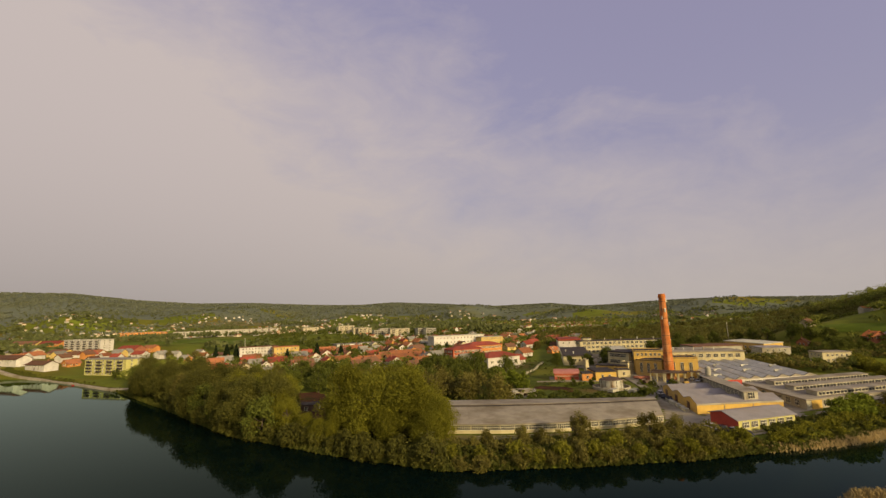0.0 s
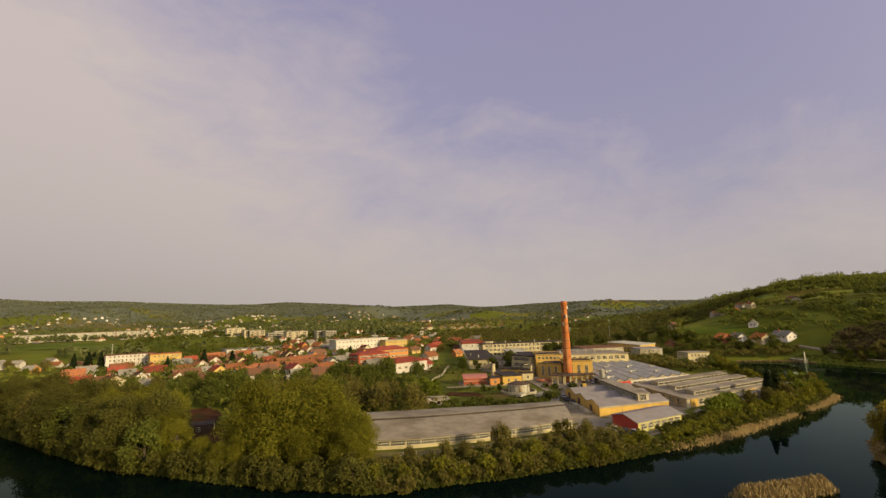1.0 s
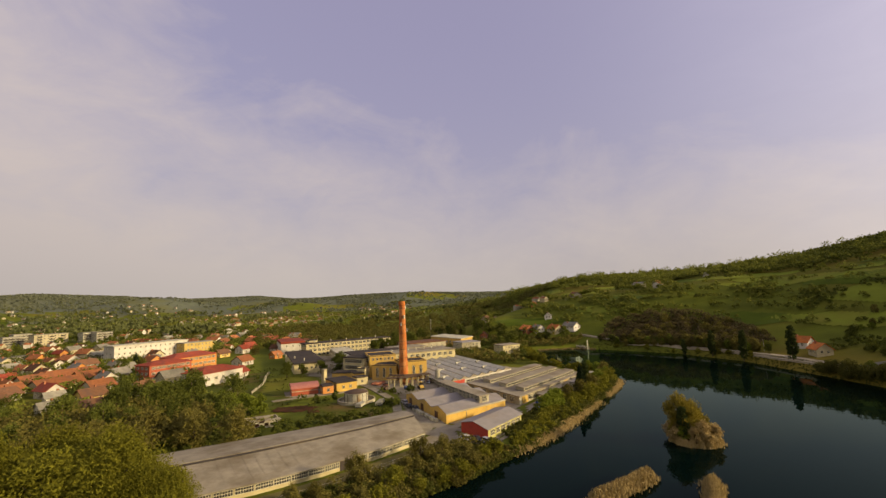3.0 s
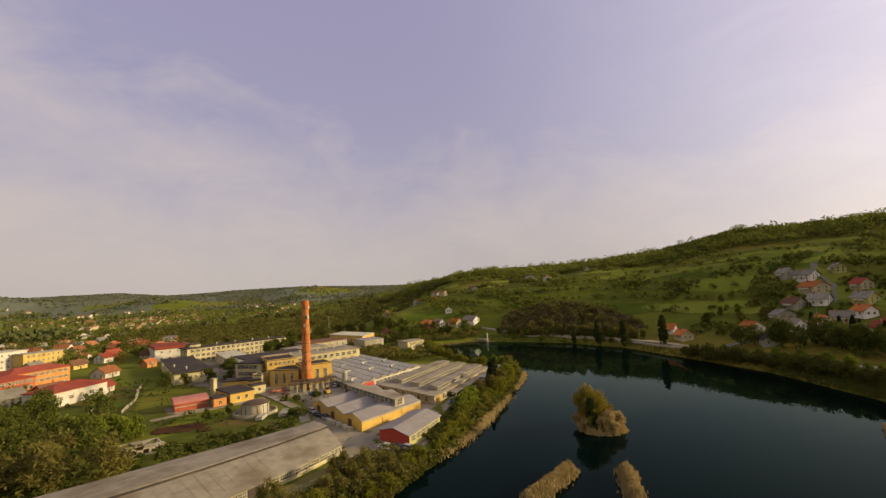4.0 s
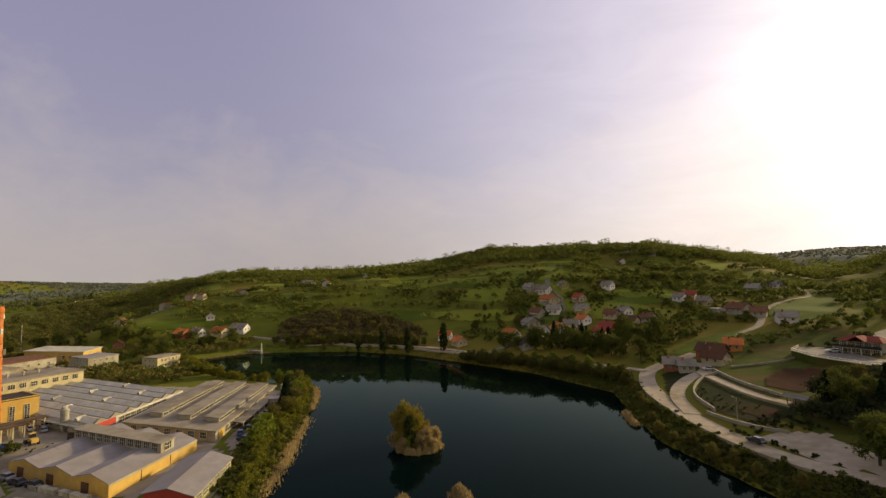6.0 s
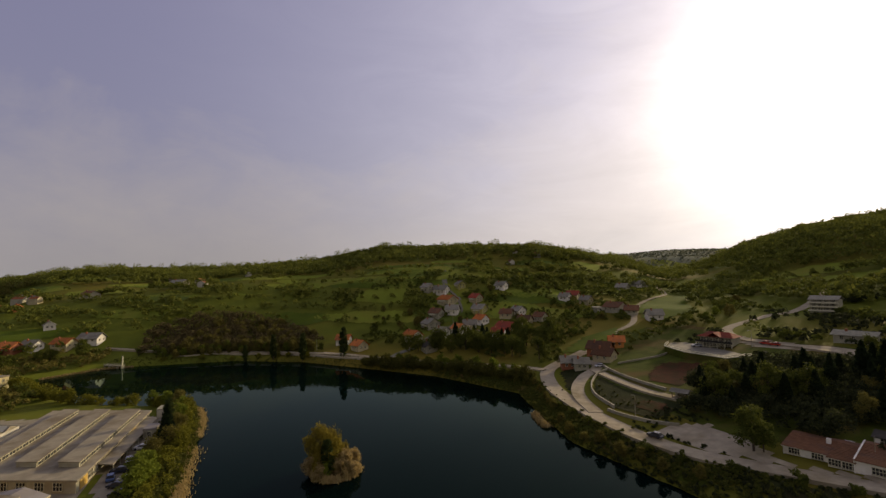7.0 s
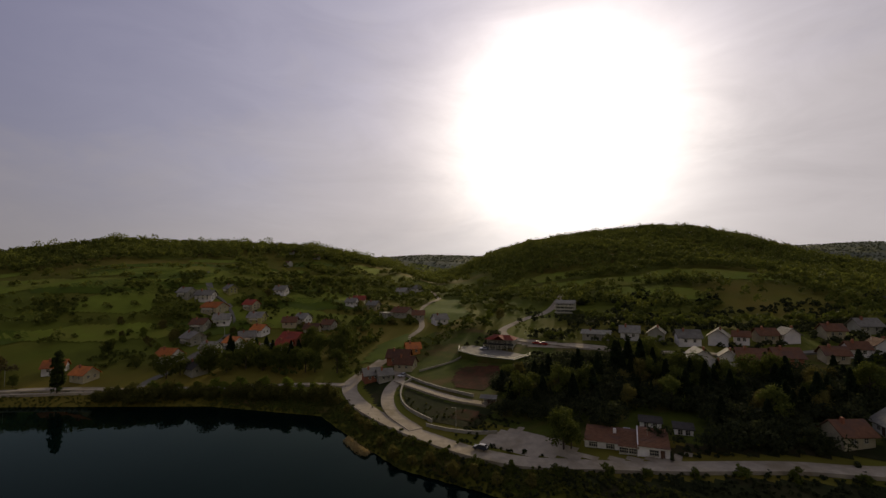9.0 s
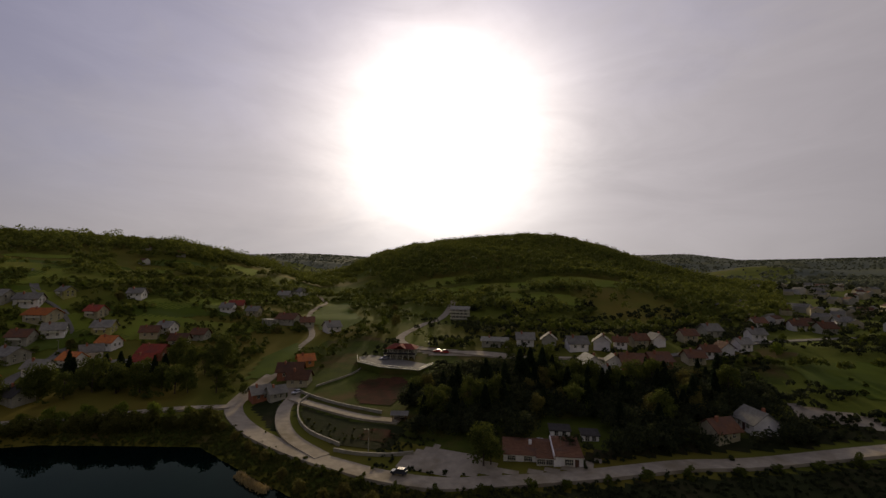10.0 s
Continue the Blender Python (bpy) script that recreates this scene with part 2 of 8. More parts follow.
ROOFS = {k: material(k + "_roof_tiles", c, tuple(v * 0.72 for v in c), 0.9, 0.85, third=tuple(v * 0.55 + 0.02 for v in c), third_scale=0.2, vary=0.28, bump=0.3, bump_scale=3, gloss=0.08)
         for k, c in (("orange", (0.34, 0.13, 0.052)), ("bright", (0.58, 0.19, 0.05)), ("red", (0.30, 0.065, 0.036)), ("brown", (0.17, 0.085, 0.044)), ("grey", (0.25, 0.235, 0.176)), ("black", (0.055, 0.05, 0.04)), ("white", (0.44, 0.42, 0.304)))}
# fresh is a white lightened to make up for walls turned from the sun
WALLS = {k: material(k + "_house_render", c, tuple(v * 0.84 for v in c), 0.5, 0.9, third=tuple(v * 0.7 for v in c), third_scale=0.15, vary=0.1)
         for k, c in (("white", (0.55, 0.52, 0.42)), ("cream", (0.47, 0.41, 0.245)), ("yellow", (0.56, 0.40, 0.12)), ("grey", (0.38, 0.36, 0.264)), ("orange", (0.56, 0.24, 0.064)),
                      ("fresh", (0.80, 0.76, 0.66)), ("red", (0.40, 0.10, 0.048)), ("lime", (0.46, 0.43, 0.14)), ("brick", (0.34, 0.13, 0.064)))}
M_GLASS = material("dark_window_glass", (0.03, 0.03, 0.028), (0.018, 0.018, 0.017), 2.0, 0.3, gloss=0.15)
M_FRAME = material("white_window_frame", (0.60, 0.57, 0.4), (0.48, 0.45, 0.32), 1.5, 0.6)
M_DOOR = material("brown_door_wood", (0.12, 0.06, 0.03), (0.09, 0.045, 0.025), 2.0, 0.6)
M_ASPHALT = material("worn_asphalt", (0.16, 0.15, 0.108), (0.115, 0.108, 0.08), 0.3, 0.92, third=(0.20, 0.185, 0.128), third_scale=0.07)
M_GRAVEL = material("pale_gravel_road", (0.40, 0.345, 0.235), (0.30, 0.26, 0.18), 0.4, 0.95, third=(0.24, 0.2, 0.12), third_scale=0.09, bump=0.2, gloss=0.03)
M_YARD = material("concrete_yard", (0.29, 0.26, 0.18), (0.21, 0.185, 0.13), 0.25, 0.95, third=(0.13, 0.105, 0.06), third_scale=0.06, gloss=0.03)
M_SOIL = material("reddish_soil", (0.085, 0.036, 0.017), (0.05, 0.026, 0.013), 0.3, 0.97, third=(0.03, 0.033, 0.009), third_scale=0.07, bump=0.5, gloss=0.03)
M_FIELD = material("mown_grass", (0.085, 0.115, 0.012), (0.06, 0.085, 0.010), 0.08, 0.95, third=(0.11, 0.14, 0.03), third_scale=0.02, gloss=0.03)
M_MEADOW = material("bright_meadow", (0.175, 0.21, 0.026), (0.13, 0.16, 0.02), 0.06, 0.95, third=(0.19, 0.19, 0.03), third_scale=0.03, gloss=0.03)
M_PLOUGH = material("tawny_field", (0.17, 0.14, 0.05), (0.12, 0.11, 0.04), 0.05, 0.95, gloss=0.03)
M_STONE = material("retaining_wall_stone", (0.33, 0.305, 0.22), (0.25, 0.23, 0.165), 0.7, 0.9, third=(0.22, 0.2, 0.128), third_scale=0.3, bump=0.3)
M_RUST = material("rusty_steel", (0.11, 0.07, 0.045), (0.07, 0.05, 0.035), 1.2, 0.8, 0.3)
M_STEEL = material("pale_painted_steel", (0.46, 0.45, 0.336), (0.34, 0.33, 0.248), 0.6, 0.5, 0.3, third=(0.28, 0.2, 0.104), third_scale=0.3)
M_SKYLIGHT = material("dusty_skylight_glass", (0.52, 0.49, 0.336), (0.42, 0.39, 0.264), 0.5, 0.55, third=(0.62, 0.58, 0.4), third_scale=0.2, gloss=0.5)
M_FELT = material("black_roof_felt", (0.04, 0.036, 0.034), (0.06, 0.052, 0.046), 0.3, 0.9, third=(0.08, 0.062, 0.044), third_scale=0.1, gloss=0.05)
M_FACADE = material("weathered_cream_facade", (0.52, 0.46, 0.248), (0.42, 0.36, 0.192), 0.4, 0.9, third=(0.30, 0.26, 0.144), third_scale=0.12)
M_BARK = material("bark", (0.10, 0.075, 0.05), (0.06, 0.045, 0.03), 2.0, 0.95, bump=0.4)
M_TYRE = material("tyre_rubber", (0.02, 0.02, 0.02), (0.03, 0.03, 0.03), 5, 0.8)
M_LAMP = material("head_lamp_glass", (0.6, 0.6, 0.6), (0.5, 0.5, 0.5), 5, 0.2)
PAINT = {k: material(k + "_car_paint", c, tuple(v * 0.9 for v in c), 1, 0.25, gloss=0.6) for k, c in (("white", (0.65, 0.65, 0.63)), ("red", (0.4, 0.03, 0.02)), ("dark", (0.03, 0.035, 0.045)), ("silver", (0.35, 0.36, 0.38)), ("blue", (0.05, 0.09, 0.2)))}
L_WILLOW = leaf_material("willow_leaves", (0.115, 0.115, 0.014), (0.145, 0.142, 0.016), (0.18, 0.172, 0.02))
L_GREEN = leaf_material("broadleaf_leaves", (0.058, 0.072, 0.014), (0.085, 0.1, 0.018), (0.12, 0.132, 0.022))
L_FRESH = leaf_material("fresh_spring_leaves", (0.10, 0.125, 0.016), (0.13, 0.16, 0.019), (0.16, 0.19, 0.024))
L_DARK = leaf_material("conifer_needles", (0.012, 0.02, 0.009), (0.02, 0.032, 0.012), (0.032, 0.045, 0.016), 0.15)
L_BARE = leaf_material("budding_twigs", (0.10, 0.088, 0.022), (0.13, 0.115, 0.027), (0.165, 0.145, 0.032))
L_GOLD = leaf_material("golden_willow_shoots", (0.17, 0.14, 0.02), (0.235, 0.19, 0.026), (0.29, 0.225, 0.034))
L_POPLAR = leaf_material("dark_poplar_leaves", (0.03, 0.042, 0.012), (0.045, 0.06, 0.016), (0.06, 0.078, 0.02))
L_BUD = leaf_material("olive_brown_buds", (0.085, 0.082, 0.022), (0.12, 0.112, 0.027), (0.155, 0.15, 0.03), 0.2)
L_MID = leaf_material("valley_foliage", (0.088, 0.102, 0.034), (0.112, 0.126, 0.042), (0.138, 0.15, 0.05))
L_REED = leaf_material("dry_reed", (0.26, 0.19, 0.07), (0.34, 0.25, 0.10), (0.42, 0.32, 0.14))
L_FOREST = leaf_material("wood_foliage", (0.10, 0.117, 0.022), (0.145, 0.162, 0.028), (0.20, 0.21, 0.035))
# far leaves: distance haze is put into the colour, paler and greyer
L_FAR = leaf_material("hazed_far_foliage", (0.125, 0.14, 0.085), (0.14, 0.155, 0.095), (0.16, 0.172, 0.108), 0.12, 0.25)
# southern scrub: the darkness of facing the sun is put into its leaf colour
L_SCRUB = leaf_material("backlit_scrub_leaves", (0.022, 0.028, 0.012), (0.036, 0.043, 0.016), (0.054, 0.06, 0.02))
L_GRASS = leaf_material("rough_grass", (0.05, 0.058, 0.012), (0.075, 0.085, 0.015), (0.11, 0.105, 0.025))
L_BROWN = leaf_material("bare_brown_twigs", (0.085, 0.068, 0.03), (0.115, 0.092, 0.038), (0.15, 0.12, 0.048))
M_LAWN = material("weedy_lawn", (0.078, 0.096, 0.014), (0.05, 0.062, 0.011), 0.16, 0.97, third=(0.11, 0.08, 0.026), third_scale=0.06, bump=0.5, bump_scale=0.8, gloss=0.03)
# lake-road grass: lens falloff and backlight are put into this darker colour
M_VERGE = material("dimmed_verge_grass", (0.034, 0.04, 0.012), (0.022, 0.026, 0.009), 0.15, 0.97, third=(0.05, 0.042, 0.018), third_scale=0.05, bump=0.5, bump_scale=0.9, gloss=0.03)
# far canopy greyed and lightened: haze painted into the base colour
M_FAR_WOOD = material("hazed_far_canopy", (0.115, 0.13, 0.085), (0.095, 0.108, 0.075), 0.05, 0.97, third=(0.115, 0.118, 0.045), third_scale=0.006, bump=0.9, bump_scale=0.07, gloss=0.03)
# white lightened in its colour to offset the restaurant's shaded front
M_LIFTED_WHITE = material("lifted_white_render", (0.82, 0.79, 0.70), (0.72, 0.69, 0.60), 0.5, 0.9, third=(0.6, 0.56, 0.48), third_scale=0.2)
L_OLIVE = leaf_material("olive_willow_leaves", (0.066, 0.068, 0.015), (0.086, 0.086, 0.018), (0.11, 0.105, 0.021))


# ---- building kit ----
def mesh_of(name, bm, *mats, smooth_faces=False):
    me = bpy.data.meshes.new(name)
    bm.to_mesh(me)
    bm.free()
    for m in mats:
        me.materials.append(m)
    if smooth_faces:
        for p in me.polygons:
            p.use_smooth = True
    return me


def part(name, data, parent=None, label="", m=None):
    """One mesh object under a thing; data is a mesh."""
    ob = new(name, data)
    if parent:
        ob.parent = parent
    if m is not None:
        ob.matrix_basis = m
    if label:
        ob["label"] = label
    return ob


def thing(name, m, label, category, group="", kind=""):
    ob = new(name)
    ob.empty_display_size = 0.5
    ob.matrix_basis = m
    return tagged(ob, label, category, group, kind)


def box(bm, x0, y0, z0, x1, y1, z1, mat=0):
    v = [bm.verts.new(p) for p in ((x0, y0, z0), (x1, y0, z0), (x1, y1, z0), (x0, y1, z0), (x0, y0, z1), (x1, y0, z1), (x1, y1, z1), (x0, y1, z1))]
    for q in ((3, 2, 1, 0), (4, 5, 6, 7), (0, 1, 5, 4), (1, 2, 6, 5), (2, 3, 7, 6), (3, 0, 4, 7)):
        bm.faces.new([v[i] for i in q]).material_index = mat
    return bm


def prism(bm, profile, y0, y1, mat=0):
    """A profile in x and z, drawn out along y."""
    a = [bm.verts.new((x, y0, z)) for x, z in profile]
    b = [bm.verts.new((x, y1, z)) for x, z in profile]
    k = len(profile)
    bm.faces.new(a).material_index = mat
    bm.faces.new(b[::-1]).material_index = mat
    for i in range(k):
        bm.faces.new((a[i], b[i], b[(i + 1) % k], a[(i + 1) % k])).material_index = mat
    bmesh.ops.recalc_face_normals(bm, faces=bm.faces[:])
    return bm


def tube(bm, rings, sides=24, mat=0, cap=True):
    """Rings of (z, radius), bottom to top."""
    loops = []
    for z, r in rings:
        loops.append([bm.verts.new((r * math.cos(2 * math.pi * i / sides), r * math.sin(2 * math.pi * i / sides), z)) for i in range(sides)])
    for a, b in zip(loops, loops[1:]):
        for i in range(sides):
            bm.faces.new((a[i], a[(i + 1) % sides], b[(i + 1) % sides], b[i])).material_index = mat
    if cap:
        bm.faces.new(loops[-1]).material_index = mat
        bm.faces.new(loops[0][::-1]).material_index = mat
    return bm


def B(*a, mat=0):
    return box(bmesh.new(), *a, mat=mat)


def H(x, y):
    return float(ground(np.array([x]), np.array([y]))[0])


def along(a, b):
    """Pose at a on the land with x towards b, and the distance."""
    dx, dy = b[0] - a[0], b[1] - a[1]
    return math.degrees(math.atan2(dy, dx)), math.hypot(dx, dy)


# ---- land and water ----
def build_ground():
    az = np.radians(np.linspace(-180, 180, 641)[:-1])
    r = [0.5]
    while r[-1] < 4300:
        r.append(r[-1] + (2.4 if r[-1] < 330 else 2.4 + (r[-1] - 330) * 0.03))
    r = np.array(r)
    cx, cy = 40.0, 20.0
    X, Y = cx + r[:, None] * np.sin(az), cy + r[:, None] * np.cos(az)
    Z = ground(X, Y)
    k, n = X.shape
    co = np.stack([X, Y, Z], -1).reshape(-1, 3)
    i, j = np.meshgrid(np.arange(k - 1), np.arange(n), indexing="ij")
    j2 = (j + 1) % n
    f = np.stack([i * n + j, i * n + j2, (i + 1) * n + j2, (i + 1) * n + j], -1).reshape(-1, 4)[:, ::-1]
    me = bpy.data.meshes.new("ground")
    me.from_pydata(co.tolist(), [], f.tolist())
    me.materials.append(M_GROUND)
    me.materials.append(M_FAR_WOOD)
    # the far hills are wooded, with ragged edges; haze is in the canopy colour
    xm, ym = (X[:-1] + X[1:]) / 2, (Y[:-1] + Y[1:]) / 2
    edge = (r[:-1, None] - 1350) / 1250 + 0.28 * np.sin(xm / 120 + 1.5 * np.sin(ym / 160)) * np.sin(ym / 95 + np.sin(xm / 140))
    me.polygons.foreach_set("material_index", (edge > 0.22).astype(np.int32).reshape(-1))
    for p in me.polygons:
        p.use_smooth = True
    return tagged(new("ground", me), "green valley land rising into meadow and wooded hills", "ground", kind="structure")


build_ground()
bm = bmesh.new()
bm.faces.new([bm.verts.new(p) for p in ((-700, -110, 0), (345, -110, 0), (345, 700, 0), (-700, 700, 0))])
tagged(new("water", mesh_of("water", bm, M_WATER)), "dark still green lake water reflecting the banks", "lake", kind="structure")


# ---- kit for buildings ----
def skew(a, b, d, z=2.2):
    """Pose with x along a-b and y along a-d, lengths of both."""
    ux, uy = Vector((b[0] - a[0], b[1] - a[1], 0)), Vector((d[0] - a[0], d[1] - a[1], 0))
    w, l = ux.length, uy.length
    m = Matrix.Identity(4)
    m.col[0][:3], m.col[1][:3] = ux / w, uy / l
    return m, w, l


def block(bm, m):
    bm.transform(m)
    bmesh.ops.recalc_face_normals(bm, faces=bm.faces[:])
    return bm


def grid_panel(bm, xs, zs, solid, y0, y1, pane=None, mat_pane=1):
    """A connected panel between y0 (front) and y1: cells that solid(i, j) keeps, the others open or, with pane, glazed at that depth."""
    nx, nz, vs = len(xs), len(zs), {}

    def v(i, j, y):
        k = (i, j, round(y, 4))
        if k not in vs:
            vs[k] = bm.verts.new((xs[i], y, zs[j]))
        return vs[k]

    def is_solid(i, j):
        return 0 <= i < nx - 1 and 0 <= j < nz - 1 and solid(i, j)
    for i in range(nx - 1):
        for j in range(nz - 1):
            if is_solid(i, j):
                bm.faces.new((v(i, j, y0), v(i + 1, j, y0), v(i + 1, j + 1, y0), v(i, j + 1, y0)))
                bm.faces.new((v(i, j + 1, y1), v(i + 1, j + 1, y1), v(i + 1, j, y1), v(i, j, y1)))
                for di, dj, p, q in ((-1, 0, (i, j), (i, j + 1)), (1, 0, (i + 1, j + 1), (i + 1, j)), (0, -1, (i + 1, j), (i, j)), (0, 1, (i, j + 1), (i + 1, j + 1))):
                    if not is_solid(i + di, j + dj):
                        inner = pane is not None and 0 <= i + di < nx - 1 and 0 <= j + dj < nz - 1
                        ye = pane if inner else y1
                        bm.faces.new((v(*p, y0), v(*q, y0), v(*q, ye), v(*p, ye)))
            elif pane is not None:
                bm.faces.new((v(i, j, pane), v(i + 1, j, pane), v(i + 1, j + 1, pane), v(i, j + 1, pane))).material_index = mat_pane
    bmesh.ops.recalc_face_normals(bm, faces=bm.faces[:])
    return bm


def window_mesh(w, h, cols=2, rows=2, deep=0.14, glass=None, frame_mat=None):
    """A window in its own x-z plane, face towards -y: frame bars with panes set back between them."""
    t = min(0.09, w * 0.06)
    xs, zs = [-w / 2], [-h / 2]
    for k in range(cols):
        xs += [-w / 2 + k * w / cols + t, -w / 2 + (k + 1) * w / cols - (t if k == cols - 1 else 0)]
    for k in range(rows):
        zs += [-h / 2 + k * h / rows + t, -h / 2 + (k + 1) * h / rows - (t if k == rows - 1 else 0)]
    xs.append(w / 2)
    zs.append(h / 2)
    bm = grid_panel(bmesh.new(), xs, zs, lambda i, j: i % 2 == 0 or j % 2 == 0, -deep, 0.0, -deep * 0.4)
    return mesh_of("window", bm, frame_mat or M_FRAME, glass or M_GLASS)


WIN = window_mesh(1.15, 1.35)
WIN_WIDE = window_mesh(2.2, 1.5, 4, 2)
WIN_TALL = window_mesh(1.4, 4.6, 2, 7)
WIN_FACTORY = window_mesh(2.3, 1.9, 3, 2)
WIN_LOW = window_mesh(2.9, 0.95, 2, 1, 0.1)
WIN_GRID = window_mesh(3.6, 1.3, 7, 2, 0.2)


def fix(name, mesh, parent, p, q, u, z, out=0.02, label=""):
    """Set a window or door on the wall that runs from p to q, u metres along and z up; the wall's outer side is to the right of p-q."""
    dx, dy = q[0] - p[0], q[1] - p[1]
    k = math.hypot(dx, dy)
    nx, ny = dy / k, -dx / k
    return part(name, mesh, parent, label, pose(p[0] + dx / k * u + nx * out, p[1] + dy / k * u + ny * out, z, 0, 0, math.degrees(math.atan2(dy, dx))))


def row_of(name, mesh, parent, p, q, n, z, margin=1.5, label="", out=0.02):
    k = math.hypot(q[0] - p[0], q[1] - p[1])
    for i in range(n):
        fix(name, mesh, parent, p, q, margin + (k - 2 * margin) * (i + 0.5) / n, z, out, label)


def window_row(mesh, parent, p, q, n, z, margin=1.5, out=0.02):
    """The windows of one storey of a far block, joined."""
    k = math.hypot(q[0] - p[0], q[1] - p[1])
    turn = pose(p[0], p[1], z, 0, 0, math.degrees(math.atan2(q[1] - p[1], q[0] - p[0])))
    bm = bmesh.new()
    for i in range(n):
        o = len(bm.verts)
        bm.from_mesh(mesh)
        bm.verts.ensure_lookup_table()
        for v in bm.verts[o:]:
            v.co = turn @ (v.co + Vector((margin + (k - 2 * margin) * (i + 0.5) / n, -out, 0)))
    me = mesh_of("window_row", bm, *mesh.materials)
    return part("window_row", me, parent)


def slab(bm, corners, z, thick, mat=0):
    """A flat slab over any outline."""
    a = [bm.verts.new((x, y, z)) for x, y in corners]
    b = [bm.verts.new((x, y, z + thick)) for x, y in corners]
    k = len(corners)
    bm.faces.new(a[::-1]).material_index = mat
    bm.faces.new(b).material_index = mat
    for i in range(k):
        bm.faces.new((a[i], a[(i + 1) % k], b[(i + 1) % k], b[i])).material_index = mat
    bmesh.ops.recalc_face_normals(bm, faces=bm.faces[:])
    return bm


def quad(a, b, d):
    c = (b[0] + d[0] - a[0], b[1] + d[1] - a[1])
    return [(0.0, 0.0), (b[0] - a[0], b[1] - a[1]), (c[0] - a[0], c[1] - a[1]), (d[0] - a[0], d[1] - a[1])]


def flat_block(name, a, b, d, h, wall, roof, label, category="building", storeys=2, cols=(6, 4), win=None, parapet=0.5, z=2.2, over=0.25, sides=(0, 1, 2, 3)):
    """A flat-roofed block on the corners a, b, d, with windows on all of its sides."""
    t = thing(name, pose(a[0], a[1], z), label, category)
    c = quad(a, b, d)
    part("wall", mesh_of("wall", slab(bmesh.new(), c, -0.5, h + 0.5), wall), t)
    mid = (sum(p[0] for p in c) / 4, sum(p[1] for p in c) / 4)
    big = [(p[0] + (p[0] - mid[0]) * over / 8, p[1] + (p[1] - mid[1]) * over / 8) for p in c]
    part("roof", mesh_of("roof", slab(bmesh.new(), big, h + 0.004, parapet), roof), t, "flat roof covering")
    win = win or WIN
    for s in range(storeys):
        zz = h * (s + 0.55) / storeys
        for k in sides:
            if math.hypot(*a) > 480:
                window_row(win, t, c[k], c[(k + 1) % 4], cols[k % 2], zz)
            else:
                row_of("window", win, t, c[k], c[(k + 1) % 4], cols[k % 2], zz)
    return t


def gable(bm, w, l, h, rise, over=0.5, thick=0.22, mat=0):
    """Two roof slopes over w by l, ridge along y."""
    for s in (0, 1):
        x0, x1 = (-over, w / 2) if s == 0 else (w / 2, w + over)
        low = h - rise * over / (w / 2)
        za, zb = (low, h + rise) if s == 0 else (h + rise, low)
        v = [bm.verts.new(p) for p in ((x0, -over, za), (x1, -over, zb), (x1, l + over, zb), (x0, l + over, za),
                                       (x0, -over, za + thick), (x1, -over, zb + thick), (x1, l + over, zb + thick), (x0, l + over, za + thick))]
        for q in ((3, 2, 1, 0), (4, 5, 6, 7), (0, 1, 5, 4), (1, 2, 6, 5), (2, 3, 7, 6), (3, 0, 4, 7)):
            bm.faces.new([v[i] for i in q]).material_index = mat
    return bm


